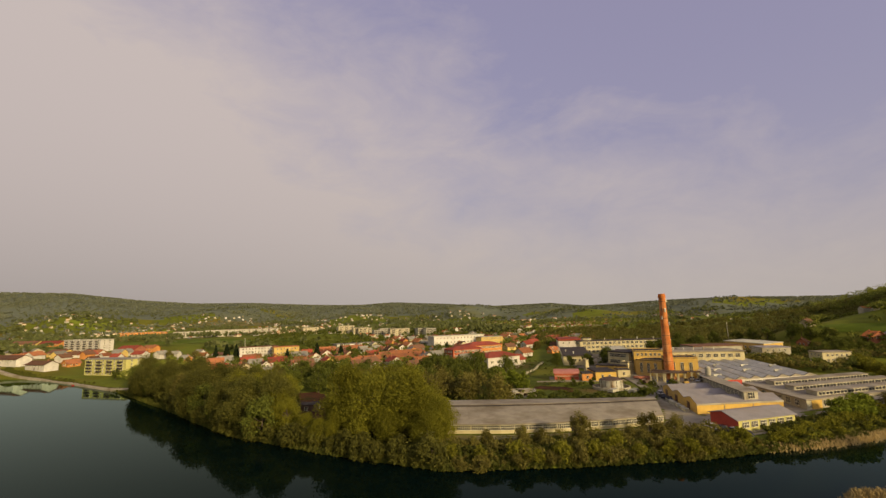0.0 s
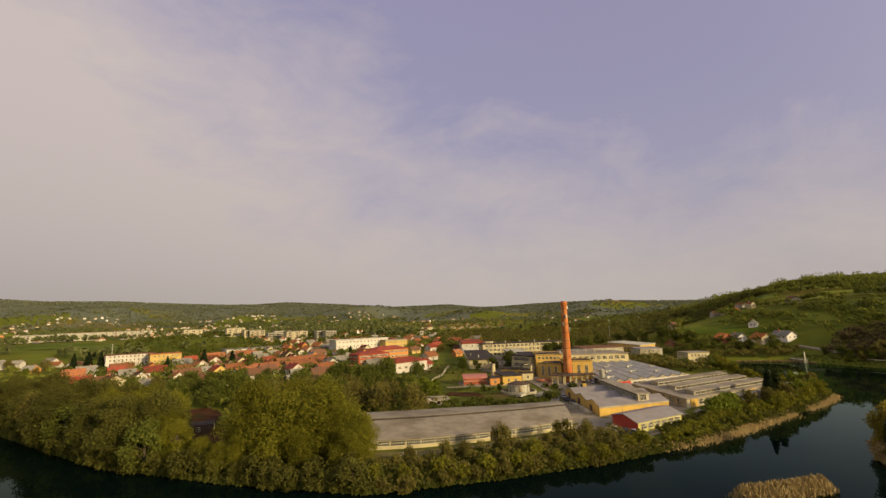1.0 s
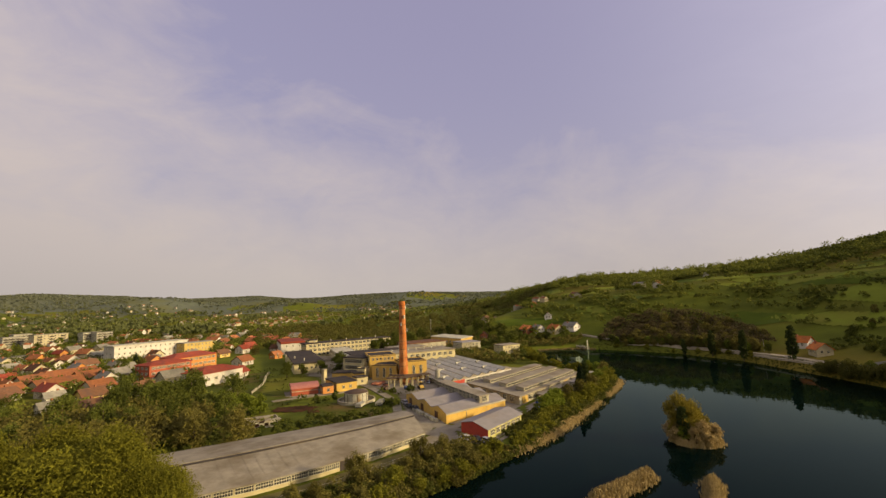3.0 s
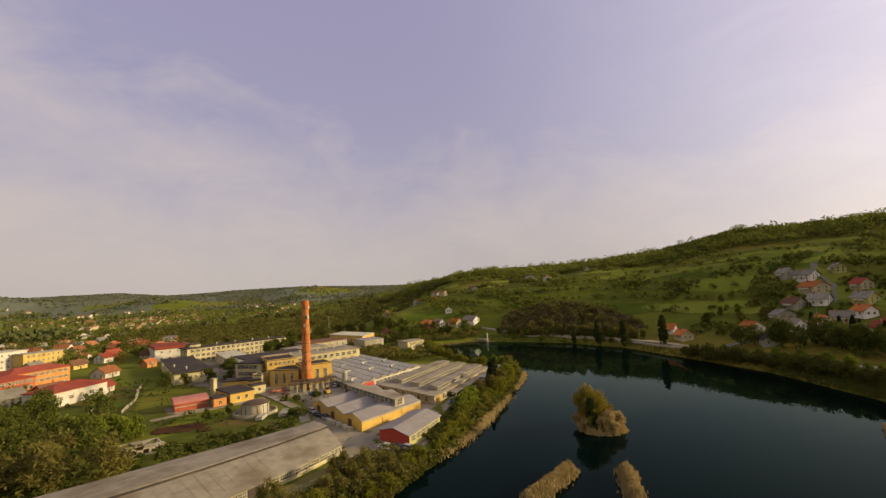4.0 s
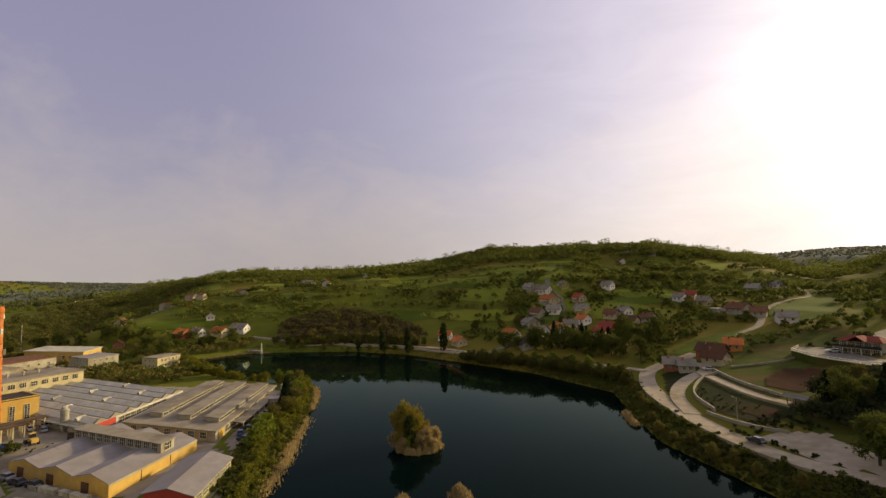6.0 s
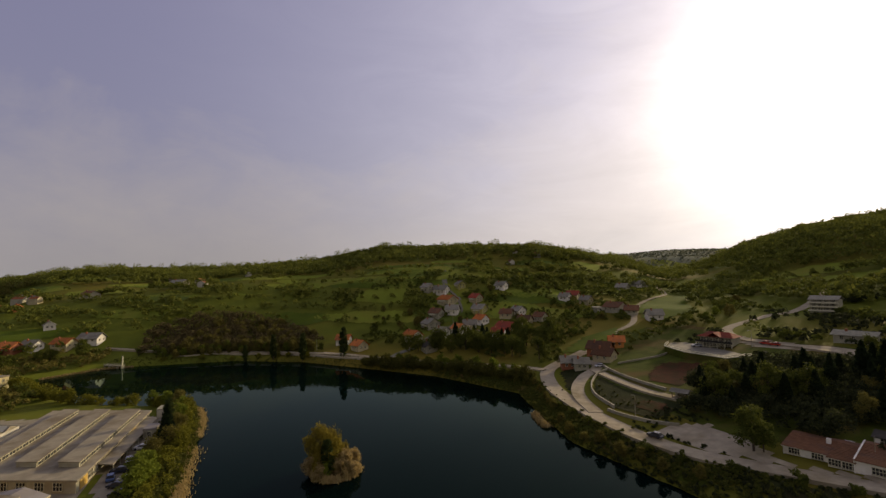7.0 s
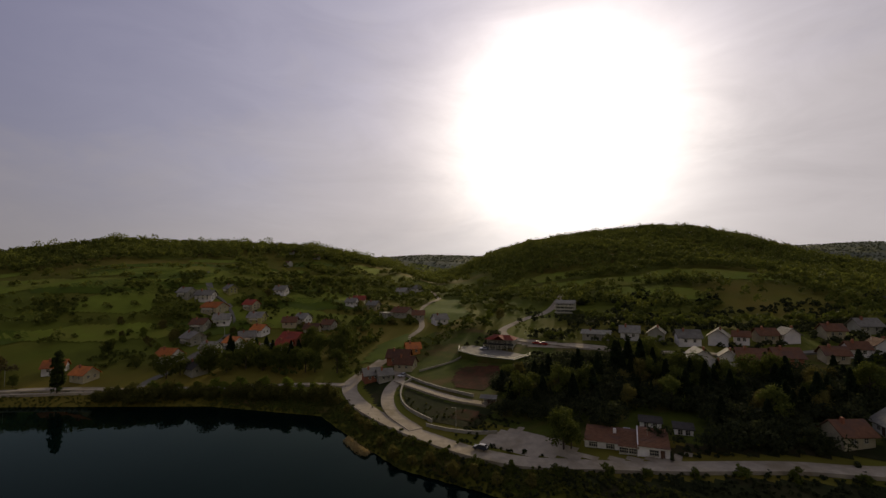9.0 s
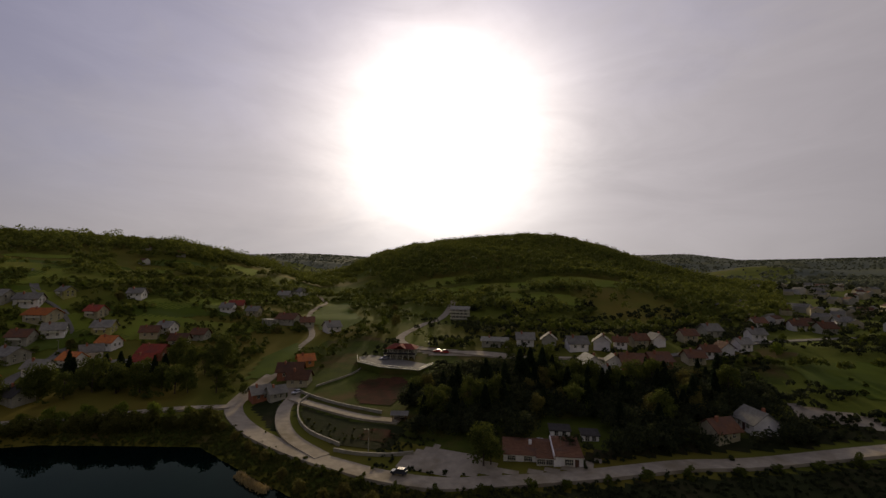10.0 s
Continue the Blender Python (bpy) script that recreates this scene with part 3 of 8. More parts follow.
# ---- the factory ----
def sawtooth_hall():
    a, b, d = (93.0, 66.0), (119.0, 58.5), (112.0, 97.5)
    m, w, l = skew(a, b, d)
    t = thing("yellow_factory_hall", pose(a[0], a[1], 2.2), "yellow factory hall under low grey gables with a roof lantern", "factory hall")
    h, rise, n = 2.8, 1.35, 3
    prof = [(0, -0.5), (0, h)]
    for i in range(n):
        prof += [((i + 0.5) * l / n, h + rise), ((i + 1) * l / n, h)]
    prof += [(l, -0.5)]
    bm = prism(bmesh.new(), prof, 0, w)
    flip = Matrix(((0, 1, 0, 0), (1, 0, 0, 0), (0, 0, 1, 0), (0, 0, 0, 1)))
    part("wall", mesh_of("wall", block(bm, m @ flip), M_YELLOW), t)
    for i in range(n):
        bm = gable(bmesh.new(), l / n, w, h + 0.03, rise, 0.0, 0.16)
        bm.transform(Matrix.Translation((i * l / n, 0, 0)))
        part("roof", mesh_of("roof", block(bm, m @ flip), M_ROOF_LIGHT), t, "weathered sheet roof slope pair")
        # sheet ribs
        bm = bmesh.new()
        for k in range(13):
            x = 1 + k * (w - 2) / 12
            for s in (-1, 1):
                y0, y1 = i * l / n + (0.15 if s < 0 else l / n / 2), i * l / n + (l / n / 2 if s < 0 else l / n - 0.15)
                z0, z1 = (h, h + rise) if s < 0 else (h + rise, h)
                v = [bm.verts.new(p) for p in ((x, y0, z0 + 0.2), (x + 0.12, y0, z0 + 0.2), (x + 0.12, y1, z1 + 0.2), (x, y1, z1 + 0.2))]
                f = bm.faces.new(v)
                bmesh.ops.extrude_discrete_faces(bm, faces=[f])
        part("sheet_ribs", mesh_of("sheet_ribs", block(bm, m), M_ROOF_GREY), t)
    # lantern across the ridges
    ln = part("roof_lantern", mesh_of("roof_lantern", block(box(bmesh.new(), w * 0.58, 1.5, h + 0.3, w * 0.58 + 4.4, l - 1.0, h + 2.7), m), M_CONCRETE), t, "long weathered roof lantern with a window band")
    part("lantern_roof", mesh_of("lantern_roof", block(box(bmesh.new(), w * 0.58 - 0.4, 1.1, h + 2.704, w * 0.58 + 4.8, l - 0.6, h + 2.95), m), M_ROOF_GREY), ln)
    c = quad(a, b, d)
    p = m @ Vector((w * 0.58, l - 1.0, 0))
    q = m @ Vector((w * 0.58, 1.5, 0))
    row_of("window", WIN_FACTORY, ln, p, q, 11, h + 1.75, 0.6)
    p, q = m @ Vector((w * 0.58, 1.5, 0)), m @ Vector((w * 0.58 + 4.4, 1.5, 0))
    row_of("window", WIN_FACTORY, ln, p, q, 1, h + 1.7, 0.4)
    # doors in the gabled wall
    door = mesh_of("door", B(-1.2, -0.12, 0, 1.2, 0.02, 2.3), M_DOOR)
    for u in (5.0, 16.5, 29.0):
        fix("door", door, t, c[3], c[0], u, 0.05, 0.02, "dark steel factory door")
    eave = mesh_of("eave_board", block(box(bmesh.new(), -0.12, -0.15, h - 0.25, w + 0.1, -0.004, h + 0.2), m), M_CONCRETE)
    part("eave_board", eave, t)
    rods = mesh_of("downpipe", tube(bmesh.new(), [(0, 0.07), (h, 0.07)], 8), M_STEEL)
    for u in (8.5, 17.5):
        fix("downpipe", rods, t, c[0], c[1], u, 0, 0.1)


def red_shed():
    a, b, d = (84.3, 46.5), (103.4, 45.3), (87.5, 57.0)
    m, w, l = skew(a, b, d)
    t = thing("red_gabled_shed", pose(a[0], a[1], 2.2), "red gable-ended shed with a pale sheet roof and green-framed windows", "shed")
    h, rise = 2.9, 1.2
    flip = Matrix(((0, 1, 0, 0), (1, 0, 0, 0), (0, 0, 1, 0), (0, 0, 0, 1)))
    bm = prism(bmesh.new(), [(0, -0.5), (0, h), (l / 2, h + rise), (l, h), (l, -0.5)], 0, w)
    part("wall", mesh_of("wall", block(bm, m @ flip), M_RED), t)
    part("roof", mesh_of("roof", block(gable(bmesh.new(), l, w, h + 0.02, rise, 0.5, 0.15), m @ flip), M_ROOF_LIGHT), t, "pale sheet roof")
    c = quad(a, b, d)
    part("side_cladding", mesh_of("side_cladding", block(box(bmesh.new(), 0.1, -0.08, 0.0, w - 0.1, -0.004, h - 0.1), m), WALLS["lime"]), t, "pale green cladding")
    row_of("window", WIN_WIDE, t, c[0], c[1], 6, 1.7, 0.8, out=0.1)


def long_shed():
    near = [(2, 88.5), (17, 79.0), (31, 72.0), (45, 67.0), (60, 63.6), (75.5, 61.5)]
    far = [(12, 117), (26, 108.5), (42, 101), (57, 94.5), (73, 87), (90, 80.5)]
    o = Vector((40, 85, 2.2))
    t = thing("long_storage_shed", pose(*o), "very long low bent shed with a weathered grey roof", "shed")
    h = 2.5

    def line(k, z):
        return [Vector((n[0] + (f[0] - n[0]) * k, n[1] + (f[1] - n[1]) * k, 2.2 + z)) - o for n, f in zip(near, far)]

    def skin(rows, thick, mat, name, label=""):
        bm = bmesh.new()
        top = [[bm.verts.new(p) for p in r] for r in rows]
        low = [[bm.verts.new(p - Vector((0, 0, thick))) for p in r] for r in rows]
        k, n = len(rows), len(rows[0])
        for i in range(k - 1):
            for j in range(n - 1):
                bm.faces.new((top[i][j], top[i][j + 1], top[i + 1][j + 1], top[i + 1][j]))
                bm.faces.new((low[i][j], low[i + 1][j], low[i + 1][j + 1], low[i][j + 1]))
        for i in range(k - 1):
            for j in (0, n - 1):
                bm.faces.new((top[i][j], top[i + 1][j], low[i + 1][j], low[i][j]))
        for j in range(n - 1):
            for i in (0, k - 1):
                bm.faces.new((top[i][j], top[i][j + 1], low[i][j + 1], low[i][j]))
        bmesh.ops.recalc_face_normals(bm, faces=bm.faces[:])
        return part(name, mesh_of(name, bm, mat), t, label)

    skin([line(-0.03, h + 0.1), line(0.25, h + 1.15), line(0.455, h + 1.75)], 0.2, M_ROOF_GREY, "roof", "weathered grey roof slope towards the water")
    skin([line(0.475, h + 2.2), line(0.75, h + 1.6), line(1.03, h + 0.6)], 0.2, M_ROOF_GREY, "roof", "weathered grey roof slope towards the yard")
    skin([line(0.455, h + 2.07), line(0.468, h + 2.11)], 0.5, M_FELT, "ridge_slit", "dark ventilation slit along the ridge")
    # sheet joints over the roof
    for lo, hi, z0, z1 in ((0.0, 0.45, h + 0.2, h + 1.78), (0.48, 1.0, h + 2.24, h + 0.68)):
        bm = bmesh.new()
        for j in range(len(near) - 1):
            for s in range(6):
                u = s / 6

                def at(k, z):
                    n = Vector((*near[j], 0)).lerp(Vector((*near[j + 1], 0)), u)
                    f = Vector((*far[j], 0)).lerp(Vector((*far[j + 1], 0)), u)
                    return n.lerp(f, k) + Vector((0, 0, 2.2 + z)) - o
                p, q = at(lo, z0), at(hi, z1)
                mid = p.lerp(q, 0.5) + Vector((0, 0, 0.19 if lo == 0 else 0.14))
                e = Vector((0.09, 0, 0))
                for a_, b_ in ((p, mid), (mid, q)):
                    bm.faces.new([bm.verts.new(v) for v in (a_, a_ + e, b_ + e, b_)])
        part("sheet_joints", mesh_of("sheet_joints", bm, M_ROOF_GREY), t)
    for k, name in ((0.0, "wall"), (1.0, "wall")):
        bm = bmesh.new()
        a0, a1 = line(k, -0.4), line(k, h)
        off = 0.01 if k == 0 else -0.01
        b0, b1 = line(k + off, -0.4), line(k + off, h)
        for lo, hi in ((a0, a1), (b0, b1)):
            v0, v1 = [bm.verts.new(p) for p in lo], [bm.verts.new(p) for p in hi]
            for j in range(len(v0) - 1):
                bm.faces.new((v0[j], v0[j + 1], v1[j + 1], v1[j]))
        part(name, mesh_of(name, bm, M_FACADE), t)
    for j in (0, -1):
        bm = bmesh.new()
        ps = [line(k, z)[j] for k, z in ((0, -0.4), (0, h), (0.46, h + 1.6), (0.48, h + 1.9), (1, h + 0.4), (1, -0.4))]
        f = bm.faces.new([bm.verts.new(p) for p in ps])
        bmesh.ops.extrude_discrete_faces(bm, faces=[f])
        part("end_wall", mesh_of("end_wall", bm, M_FACADE), t)
    ln = line(0, 0)
    # solid black panel: the dark inside an open gateway is painted on
    gate = mesh_of("gate", B(-1.8, -0.1, 0, 1.8, 0.02, 2.3), M_FELT)
    for j in range(len(ln) - 1):
        p, q = ln[j], ln[j + 1]
        for i in range(4):
            u = (q - p).to_2d().length * (i + 0.5) / 4
            if j == 3 and i == 1:
                fix("gate", gate, t, p, q, u, -0.1, 0.05, "black panel standing for the dark of an open gateway")
            else:
                fix("window", WIN_GRID, t, p, q, u, 1.5, 0.05)


def skylight_hall():
    a, b, d = (138.0, 94.0), (181.0, 86.0), (176.0, 151.0)
    m, w, l = skew(a, b, d)
    t = thing("skylight_factory_hall", pose(a[0], a[1], 2.2), "wide factory hall roofed with rows of sawtooth skylights", "factory hall")
    c = quad(a, b, d)
    h, n = 3.3, 7
    part("wall", mesh_of("wall", slab(bmesh.new(), c, -0.5, h + 0.5), WALLS["white"]), t)
    part("red_end_wall", mesh_of("red_end_wall", block(box(bmesh.new(), -0.06, -0.08, 0.2, 9, -0.004, h), m), M_RED), t, "red painted end of the front wall")
    k = w / n
    for i in range(n):
        bm = prism(bmesh.new(), [(i * k, h + 0.01), (i * k + k * 0.42, h + 1.1), (i * k + k * 0.97, h + 0.02)], 0.2, l - 0.2)
        part("sawtooth_roof", mesh_of("sawtooth_roof", block(bm, m), M_ROOF_GREY), t, "sawtooth roof bay")
        v0 = Vector((i * k + k * 0.03, 0, h + 0.1))
        v1 = Vector((i * k + k * 0.4, 0, h + 1.06))
        bm = bmesh.new()
        e = (v1 - v0)
        nrm = Vector((e.z, 0, -e.x)).normalized() * -0.07
        q = [Vector((v.x, y, v.z)) + nrm for v, y in ((v0, 1.0), (v1, 1.0), (v1, l - 1.0), (v0, l - 1.0))]
        f = bm.faces.new([bm.verts.new(p) for p in q])
        bmesh.ops.extrude_discrete_faces(bm, faces=[f])
        part("skylight", mesh_of("skylight", block(bm, m), M_SKYLIGHT), t, "dusty slanted roof glazing")
        # pale gutter between the bays and a small cross gable
        part("gutter", mesh_of("gutter", block(box(bmesh.new(), i * k + k * 0.975, 0.2, h + 0.012, (i + 1) * k, l - 0.2, h + 0.2), m), ROOFS["white"]), t)
        y = 8 + (i * 17) % 40
        bm = prism(bmesh.new(), [(0, h + 0.4), (1.1, h + 1.3), (2.2, h + 0.4)], 0, k * 0.6)
        bm.transform(Matrix(((0, 1, 0, i * k), (1, 0, 0, y), (0, 0, 1, 0), (0, 0, 0, 1))))
        part("cross_gable", mesh_of("cross_gable", block(bm, m), ROOFS["white"]), t, "small white cross gable on the roof")
    row_of("window", WIN_FACTORY, t, c[0], c[1], 9, 1.9, 10)
    row_of("window", WIN_FACTORY, t, c[3], c[0], 14, 1.9, 2)
    canopy = mesh_of("canopy", block(box(bmesh.new(), -2.2, 1, h - 0.8, -0.02, l * 0.4, h - 0.55), m), ROOFS["white"])
    part("canopy", canopy, t, "pale loading canopy")


def monitor_hall():
    a, b, d = (125.0, 55.8), (182.0, 51.5), (140.5, 87.0)
    m, w, l = skew(a, b, d)
    t = thing("monitor_roof_hall", pose(a[0], a[1], 2.2), "grey factory hall with three long glazed roof monitors", "factory hall")
    c = quad(a, b, d)
    h = 2.8
    part("wall", mesh_of("wall", slab(bmesh.new(), c, -0.5, h + 0.5), M_CONCRETE), t)
    part("roof", mesh_of("roof", block(box(bmesh.new(), -0.5, -0.6, h + 0.004, w + 0.5, l + 0.5, h + 0.45), m), M_ROOF_GREY), t, "weathered flat grey roof")
    for k in (0.07, 0.38, 0.70):
        y = l * k
        mo = part("roof_monitor", mesh_of("roof_monitor", block(box(bmesh.new(), 7, y, h + 0.455, w - 3, y + 5.2, h + 1.62), m), M_CONCRETE), t, "long roof monitor with a window band")
        part("monitor_roof", mesh_of("monitor_roof", block(box(bmesh.new(), 6.8, y - 0.2, h + 1.624, w - 2.8, y + 5.4, h + 1.8), m), M_ROOF_GREY), mo)
        p, q = m @ Vector((7, y, 0)), m @ Vector((w - 3, y, 0))
        row_of("window", WIN_LOW, mo, p, q, 15, h + 1.06, 0.3, out=0.03)
    door = mesh_of("door", B(-2, -0.12, 0, 2, 0.02, 2.7), M_YELLOW)
    for u in (4.0, 40.0):
        fix("door", door, t, c[0], c[1], u, 0, 0.03, "yellow painted loading door")
    row_of("window", WIN_FACTORY, t, c[0], c[1], 12, 1.6, 6)
    row_of("window", WIN_FACTORY, t, c[3], c[0], 7, 1.6, 2)
    lean = part("lean_to_roof", mesh_of("lean_to_roof", block(box(bmesh.new(), 12, -4.2, h - 0.9, w - 4, -0.05, h - 0.65), m), M_ROOF_GREY), t, "lean-to canopy along the water side")
    post = mesh_of("post", B(-0.1, -0.1, -0.2, 0.1, 0.1, h - 0.9), M_STEEL)
    for i in range(9):
        p = m @ Vector((12.5 + i * (w - 17) / 8, -4.0, 0))
        part("post", post, lean, "", Matrix.Translation(p))


def boiler_house():
    a, b, d = (146.8, 129.2), (157.0, 120.6), (154.5, 139.6)
    t = thing("yellow_boiler_house", pose(a[0], a[1], 2.2), "tall yellow boiler house with narrow windows and dark flat roofs", "factory building")

    def blk(p, q, r, h, wall, label):
        c = [(x + p[0] - a[0], y + p[1] - a[1]) for x, y in quad(p, q, r)]
        body = part("wing", mesh_of("wing", slab(bmesh.new(), c, -0.5, h + 0.5), wall), t, label)
        part("roof", mesh_of("roof", slab(bmesh.new(), c, h + 0.004, 0.3), M_FELT), body)
        mid = Vector((sum(v[0] for v in c) / 4, sum(v[1] for v in c) / 4))
        rim = bmesh.new()
        for k in range(4):
            u, v = Vector(c[k]), Vector(c[(k + 1) % 4])
            ui, vi = u.lerp(mid, 0.04), v.lerp(mid, 0.04)
            slab(rim, [u, v, vi, ui], h + 0.308, 0.25)
        part("parapet", mesh_of("parapet", rim, wall), body)
        return c, body
    c, w = blk(a, b, d, 8.8, M_YELLOW, "tall yellow wing")
    row_of("window", WIN_TALL, w, c[0], c[1], 3, 4.7, 1.2)
    row_of("window", WIN_TALL, w, c[1], c[2], 4, 4.7, 1.2)
    row_of("window", WIN_TALL, w, c[3], c[0], 2, 4.9, 1.2)
    c, w = blk((142.2, 144.0), (146.4, 131.5), (154, 149), 7.2, M_YELLOW, "lower yellow wing")
    row_of("window", WIN_TALL, w, c[0], c[1], 3, 3.8, 1.2)
    row_of("window", WIN_FACTORY, w, c[3], c[0], 2, 3.5, 1.2)
    c, w = blk((147.5, 150.5), (158.5, 142.0), (158, 164), 10.6, M_YELLOW, "yellow upper storey with a row of windows")
    row_of("window", WIN, w, c[0], c[1], 6, 9.2, 0.8)
    row_of("window", WIN, w, c[3], c[0], 6, 9.2, 0.8)
    c, w = blk((138.6, 151.0), (139.8, 146.6), (143, 152.2), 5.8, M_FACADE, "small staircase tower")
    row_of("window", WIN, w, c[0], c[1], 2, 3.8, 0.5)


def chimney():
    t = thing("factory_chimney", pose(143.6, 124.6, 2.2), "tall tapering red brick factory chimney with worn iron bands", "chimney")
    h = 38.8
    rings = [(0, 2.35), (1.0, 2.35), (1.05, 2.2)]
    rings += [(1.05 + (h - 3.2) * k / 24, 2.2 - 0.78 * k / 24) for k in range(1, 25)]
    rings += [(h - 2.0, 1.5), (h - 1.9, 1.62), (h - 0.7, 1.66), (h - 0.6, 1.5), (h, 1.5), (h, 1.15), (h - 2.0, 1.1)]
    part("shaft", mesh_of("shaft", tube(bmesh.new(), rings, 32), M_BRICK), t)
    for k in range(9):
        z = 4 + k * 3.9
        r = 2.2 - 0.78 * (z - 1.05) / (h - 3.2) + 0.04
        part("iron_band", mesh_of("iron_band", tube(bmesh.new(), [(z, r - 0.03), (z, r), (z + 0.16, r - 0.004), (z + 0.16, r - 0.03)], 32, cap=False), M_RUST), t)
    lad = bmesh.new()
    for s in (-0.22, 0.22):
        box(lad, s - 0.03, -0.03, 1.5, s + 0.03, 0.03, h - 1.0)
    for k in range(60):
        box(lad, -0.19, -0.02, 2 + k * 0.6, 0.19, 0.02, 2.05 + k * 0.6)
    for v in lad.verts:
        v.co.y -= 2.32 - 0.78 * max(v.co.z - 1.05, 0) / (h - 3.2)
    part("ladder", mesh_of("ladder", lad, M_RUST), t, "rusty climbing ladder", pose(0, 0, 0, 0, 0, -60))
    tank = mesh_of("aerial_box", B(-0.3, -0.25, 0, 0.3, 0.25, 1.6), M_STEEL)
    for k, z in ((0, 27.0), (1, 30.5), (2, 24.2), (3, 35.0)):
        g = math.radians(200 + 50 * k)
        r = 2.2 - 0.78 * z / h + 0.35
        part("aerial_box", tank, t, "pale aerial box strapped to the shaft", pose(r * math.cos(g), r * math.sin(g), z, 0, 0, math.degrees(g) + 90))


sawtooth_hall()
red_shed()
long_shed()
skylight_hall()
monitor_hall()
boiler_house()
chimney()
flat_block("grey_factory_block", (146, 168.5), (147.5, 154.5), (166, 173), 9.6, M_FACADE, M_FELT, "three-storey grey factory block with rows of windows", "factory building", 3, (5, 6), WIN_FACTORY)
flat_block("weaving_hall", (166, 163), (210.5, 138.2), (176, 181), 8.2, M_FACADE, M_ROOF_GREY, "long cream factory hall with broad window bands", "factory hall", 2, (13, 5), WIN_FACTORY)
flat_block("low_connecting_hall", (172, 184), (205, 166), (190, 214), 6.0, M_CONCRETE, M_FELT, "low factory hall with a dark felt roof", "factory hall", 1, (8, 8), WIN_FACTORY)
flat_block("yellow_office_block", (197, 262.5), (262, 236), (202, 275), 9.4, M_FACADE, M_FELT, "long three-storey cream office block with a grid of windows", "office block", 3, (20, 4), WIN_FACTORY)
flat_block("white_roofed_hall", (290, 184), (314, 187), (306, 226), 6.4, M_YELLOW, ROOFS["white"], "yellow hall under a broad white flat roof", "factory hall", 1, (6, 8), WIN_FACTORY)
flat_block("white_roofed_store", (172, 196), (186, 193), (206, 247), 5.4, M_CONCRETE, ROOFS["white"], "low store with a bright white roof", "store", 1, (4, 10), WIN)
flat_block("black_roofed_hall", (139, 201), (153, 191.5), (178, 262), 5.6, M_FACADE, M_FELT, "cream hall under a broad black roof", "factory hall", 1, (6, 14), WIN)
flat_block("red_trimmed_sports_hall", (200, 297), (216, 288), (221, 332), 8.6, WALLS["white"], ROOFS["red"], "white sports hall with a dark red roof edge", "sports hall", 2, (3, 8), WIN, 1.5)
flat_block("garage_block", (112.4, 136.8), (121.2, 133.4), (118.5, 151), 3.9, M_YELLOW, M_FELT, "yellow garage block with a dark flat roof", "garage", 1, (2, 3), WIN)
flat_block("pump_house", (107, 139.5), (111.5, 137.8), (110, 145), 3.2, WALLS["orange"], M_FELT, "small orange pump house beside the garages", "pump house", 1, (1, 1), WIN)
flat_block("pale_workshop", (263, 166), (277, 158), (272, 180), 6.0, M_CONCRETE, M_ROOF_LIGHT, "pale grey concrete workshop", "workshop", 2, (4, 4), WIN)
flat_block("ruined_workshop", (256, 128), (270, 122), (261, 138), 5.6, M_FACADE, M_ROOF_GREY, "derelict pale workshop by the water", "workshop", 2, (5, 3), WIN)
flat_block("flat_store", (222, 196), (246, 186), (230, 214), 5.0, M_CONCRETE, M_ROOF_GREY, "flat-roofed grey factory store", "store", 1, (6, 4), WIN)
flat_block("flat_store", (250, 205), (280, 192), (260, 226), 5.6, M_CONCRETE, ROOFS["brown"], "low brown-roofed factory store", "store", 1, (6, 4), WIN)
flat_block("gate_house", (141, 168), (146, 158), (134, 164), 3.4, M_YELLOW, M_FELT, "low yellow gate house", "gate house", 1, (2, 2), WIN)


def brick_shed():
    a, b, d = (98.6, 149.5), (108.0, 143.6), (104.5, 158.5)
    m, w, l = skew(a, b, d)
    t = thing("red_brick_shed", pose(a[0], a[1], 2.2), "red brick shed with a rounded faded red roof", "shed")
    part("wall", mesh_of("wall", block(box(bmesh.new(), 0, 0, -0.5, w, l, 3.0), m), WALLS["red"]), t)
    arc = [(l * (0.5 - 0.54 * math.cos(math.pi * k / 8)), 3.0 + 1.5 * math.sin(math.pi * k / 8)) for k in range(9)]
    flip = Matrix(((0, 1, 0, 0), (1, 0, 0, 0), (0, 0, 1, 0), (0, 0, 0, 1)))
    part("roof", mesh_of("roof", block(prism(bmesh.new(), arc, -0.4, w + 0.4), m @ flip), material("faded_red_sheet", (0.40, 0.16, 0.12), (0.33, 0.12, 0.09), 0.5)), t, "faded red rounded roof")
    part("band", mesh_of("band", block(box(bmesh.new(), -0.06, -0.06, 1.7, w + 0.06, l + 0.06, 1.95), m), M_CONCRETE), t)
    part("apron", mesh_of("apron", block(box(bmesh.new(), -2.5, -2.5, -0.3, w + 9, l + 1, 0.12), m), M_YARD), t, "concrete apron")


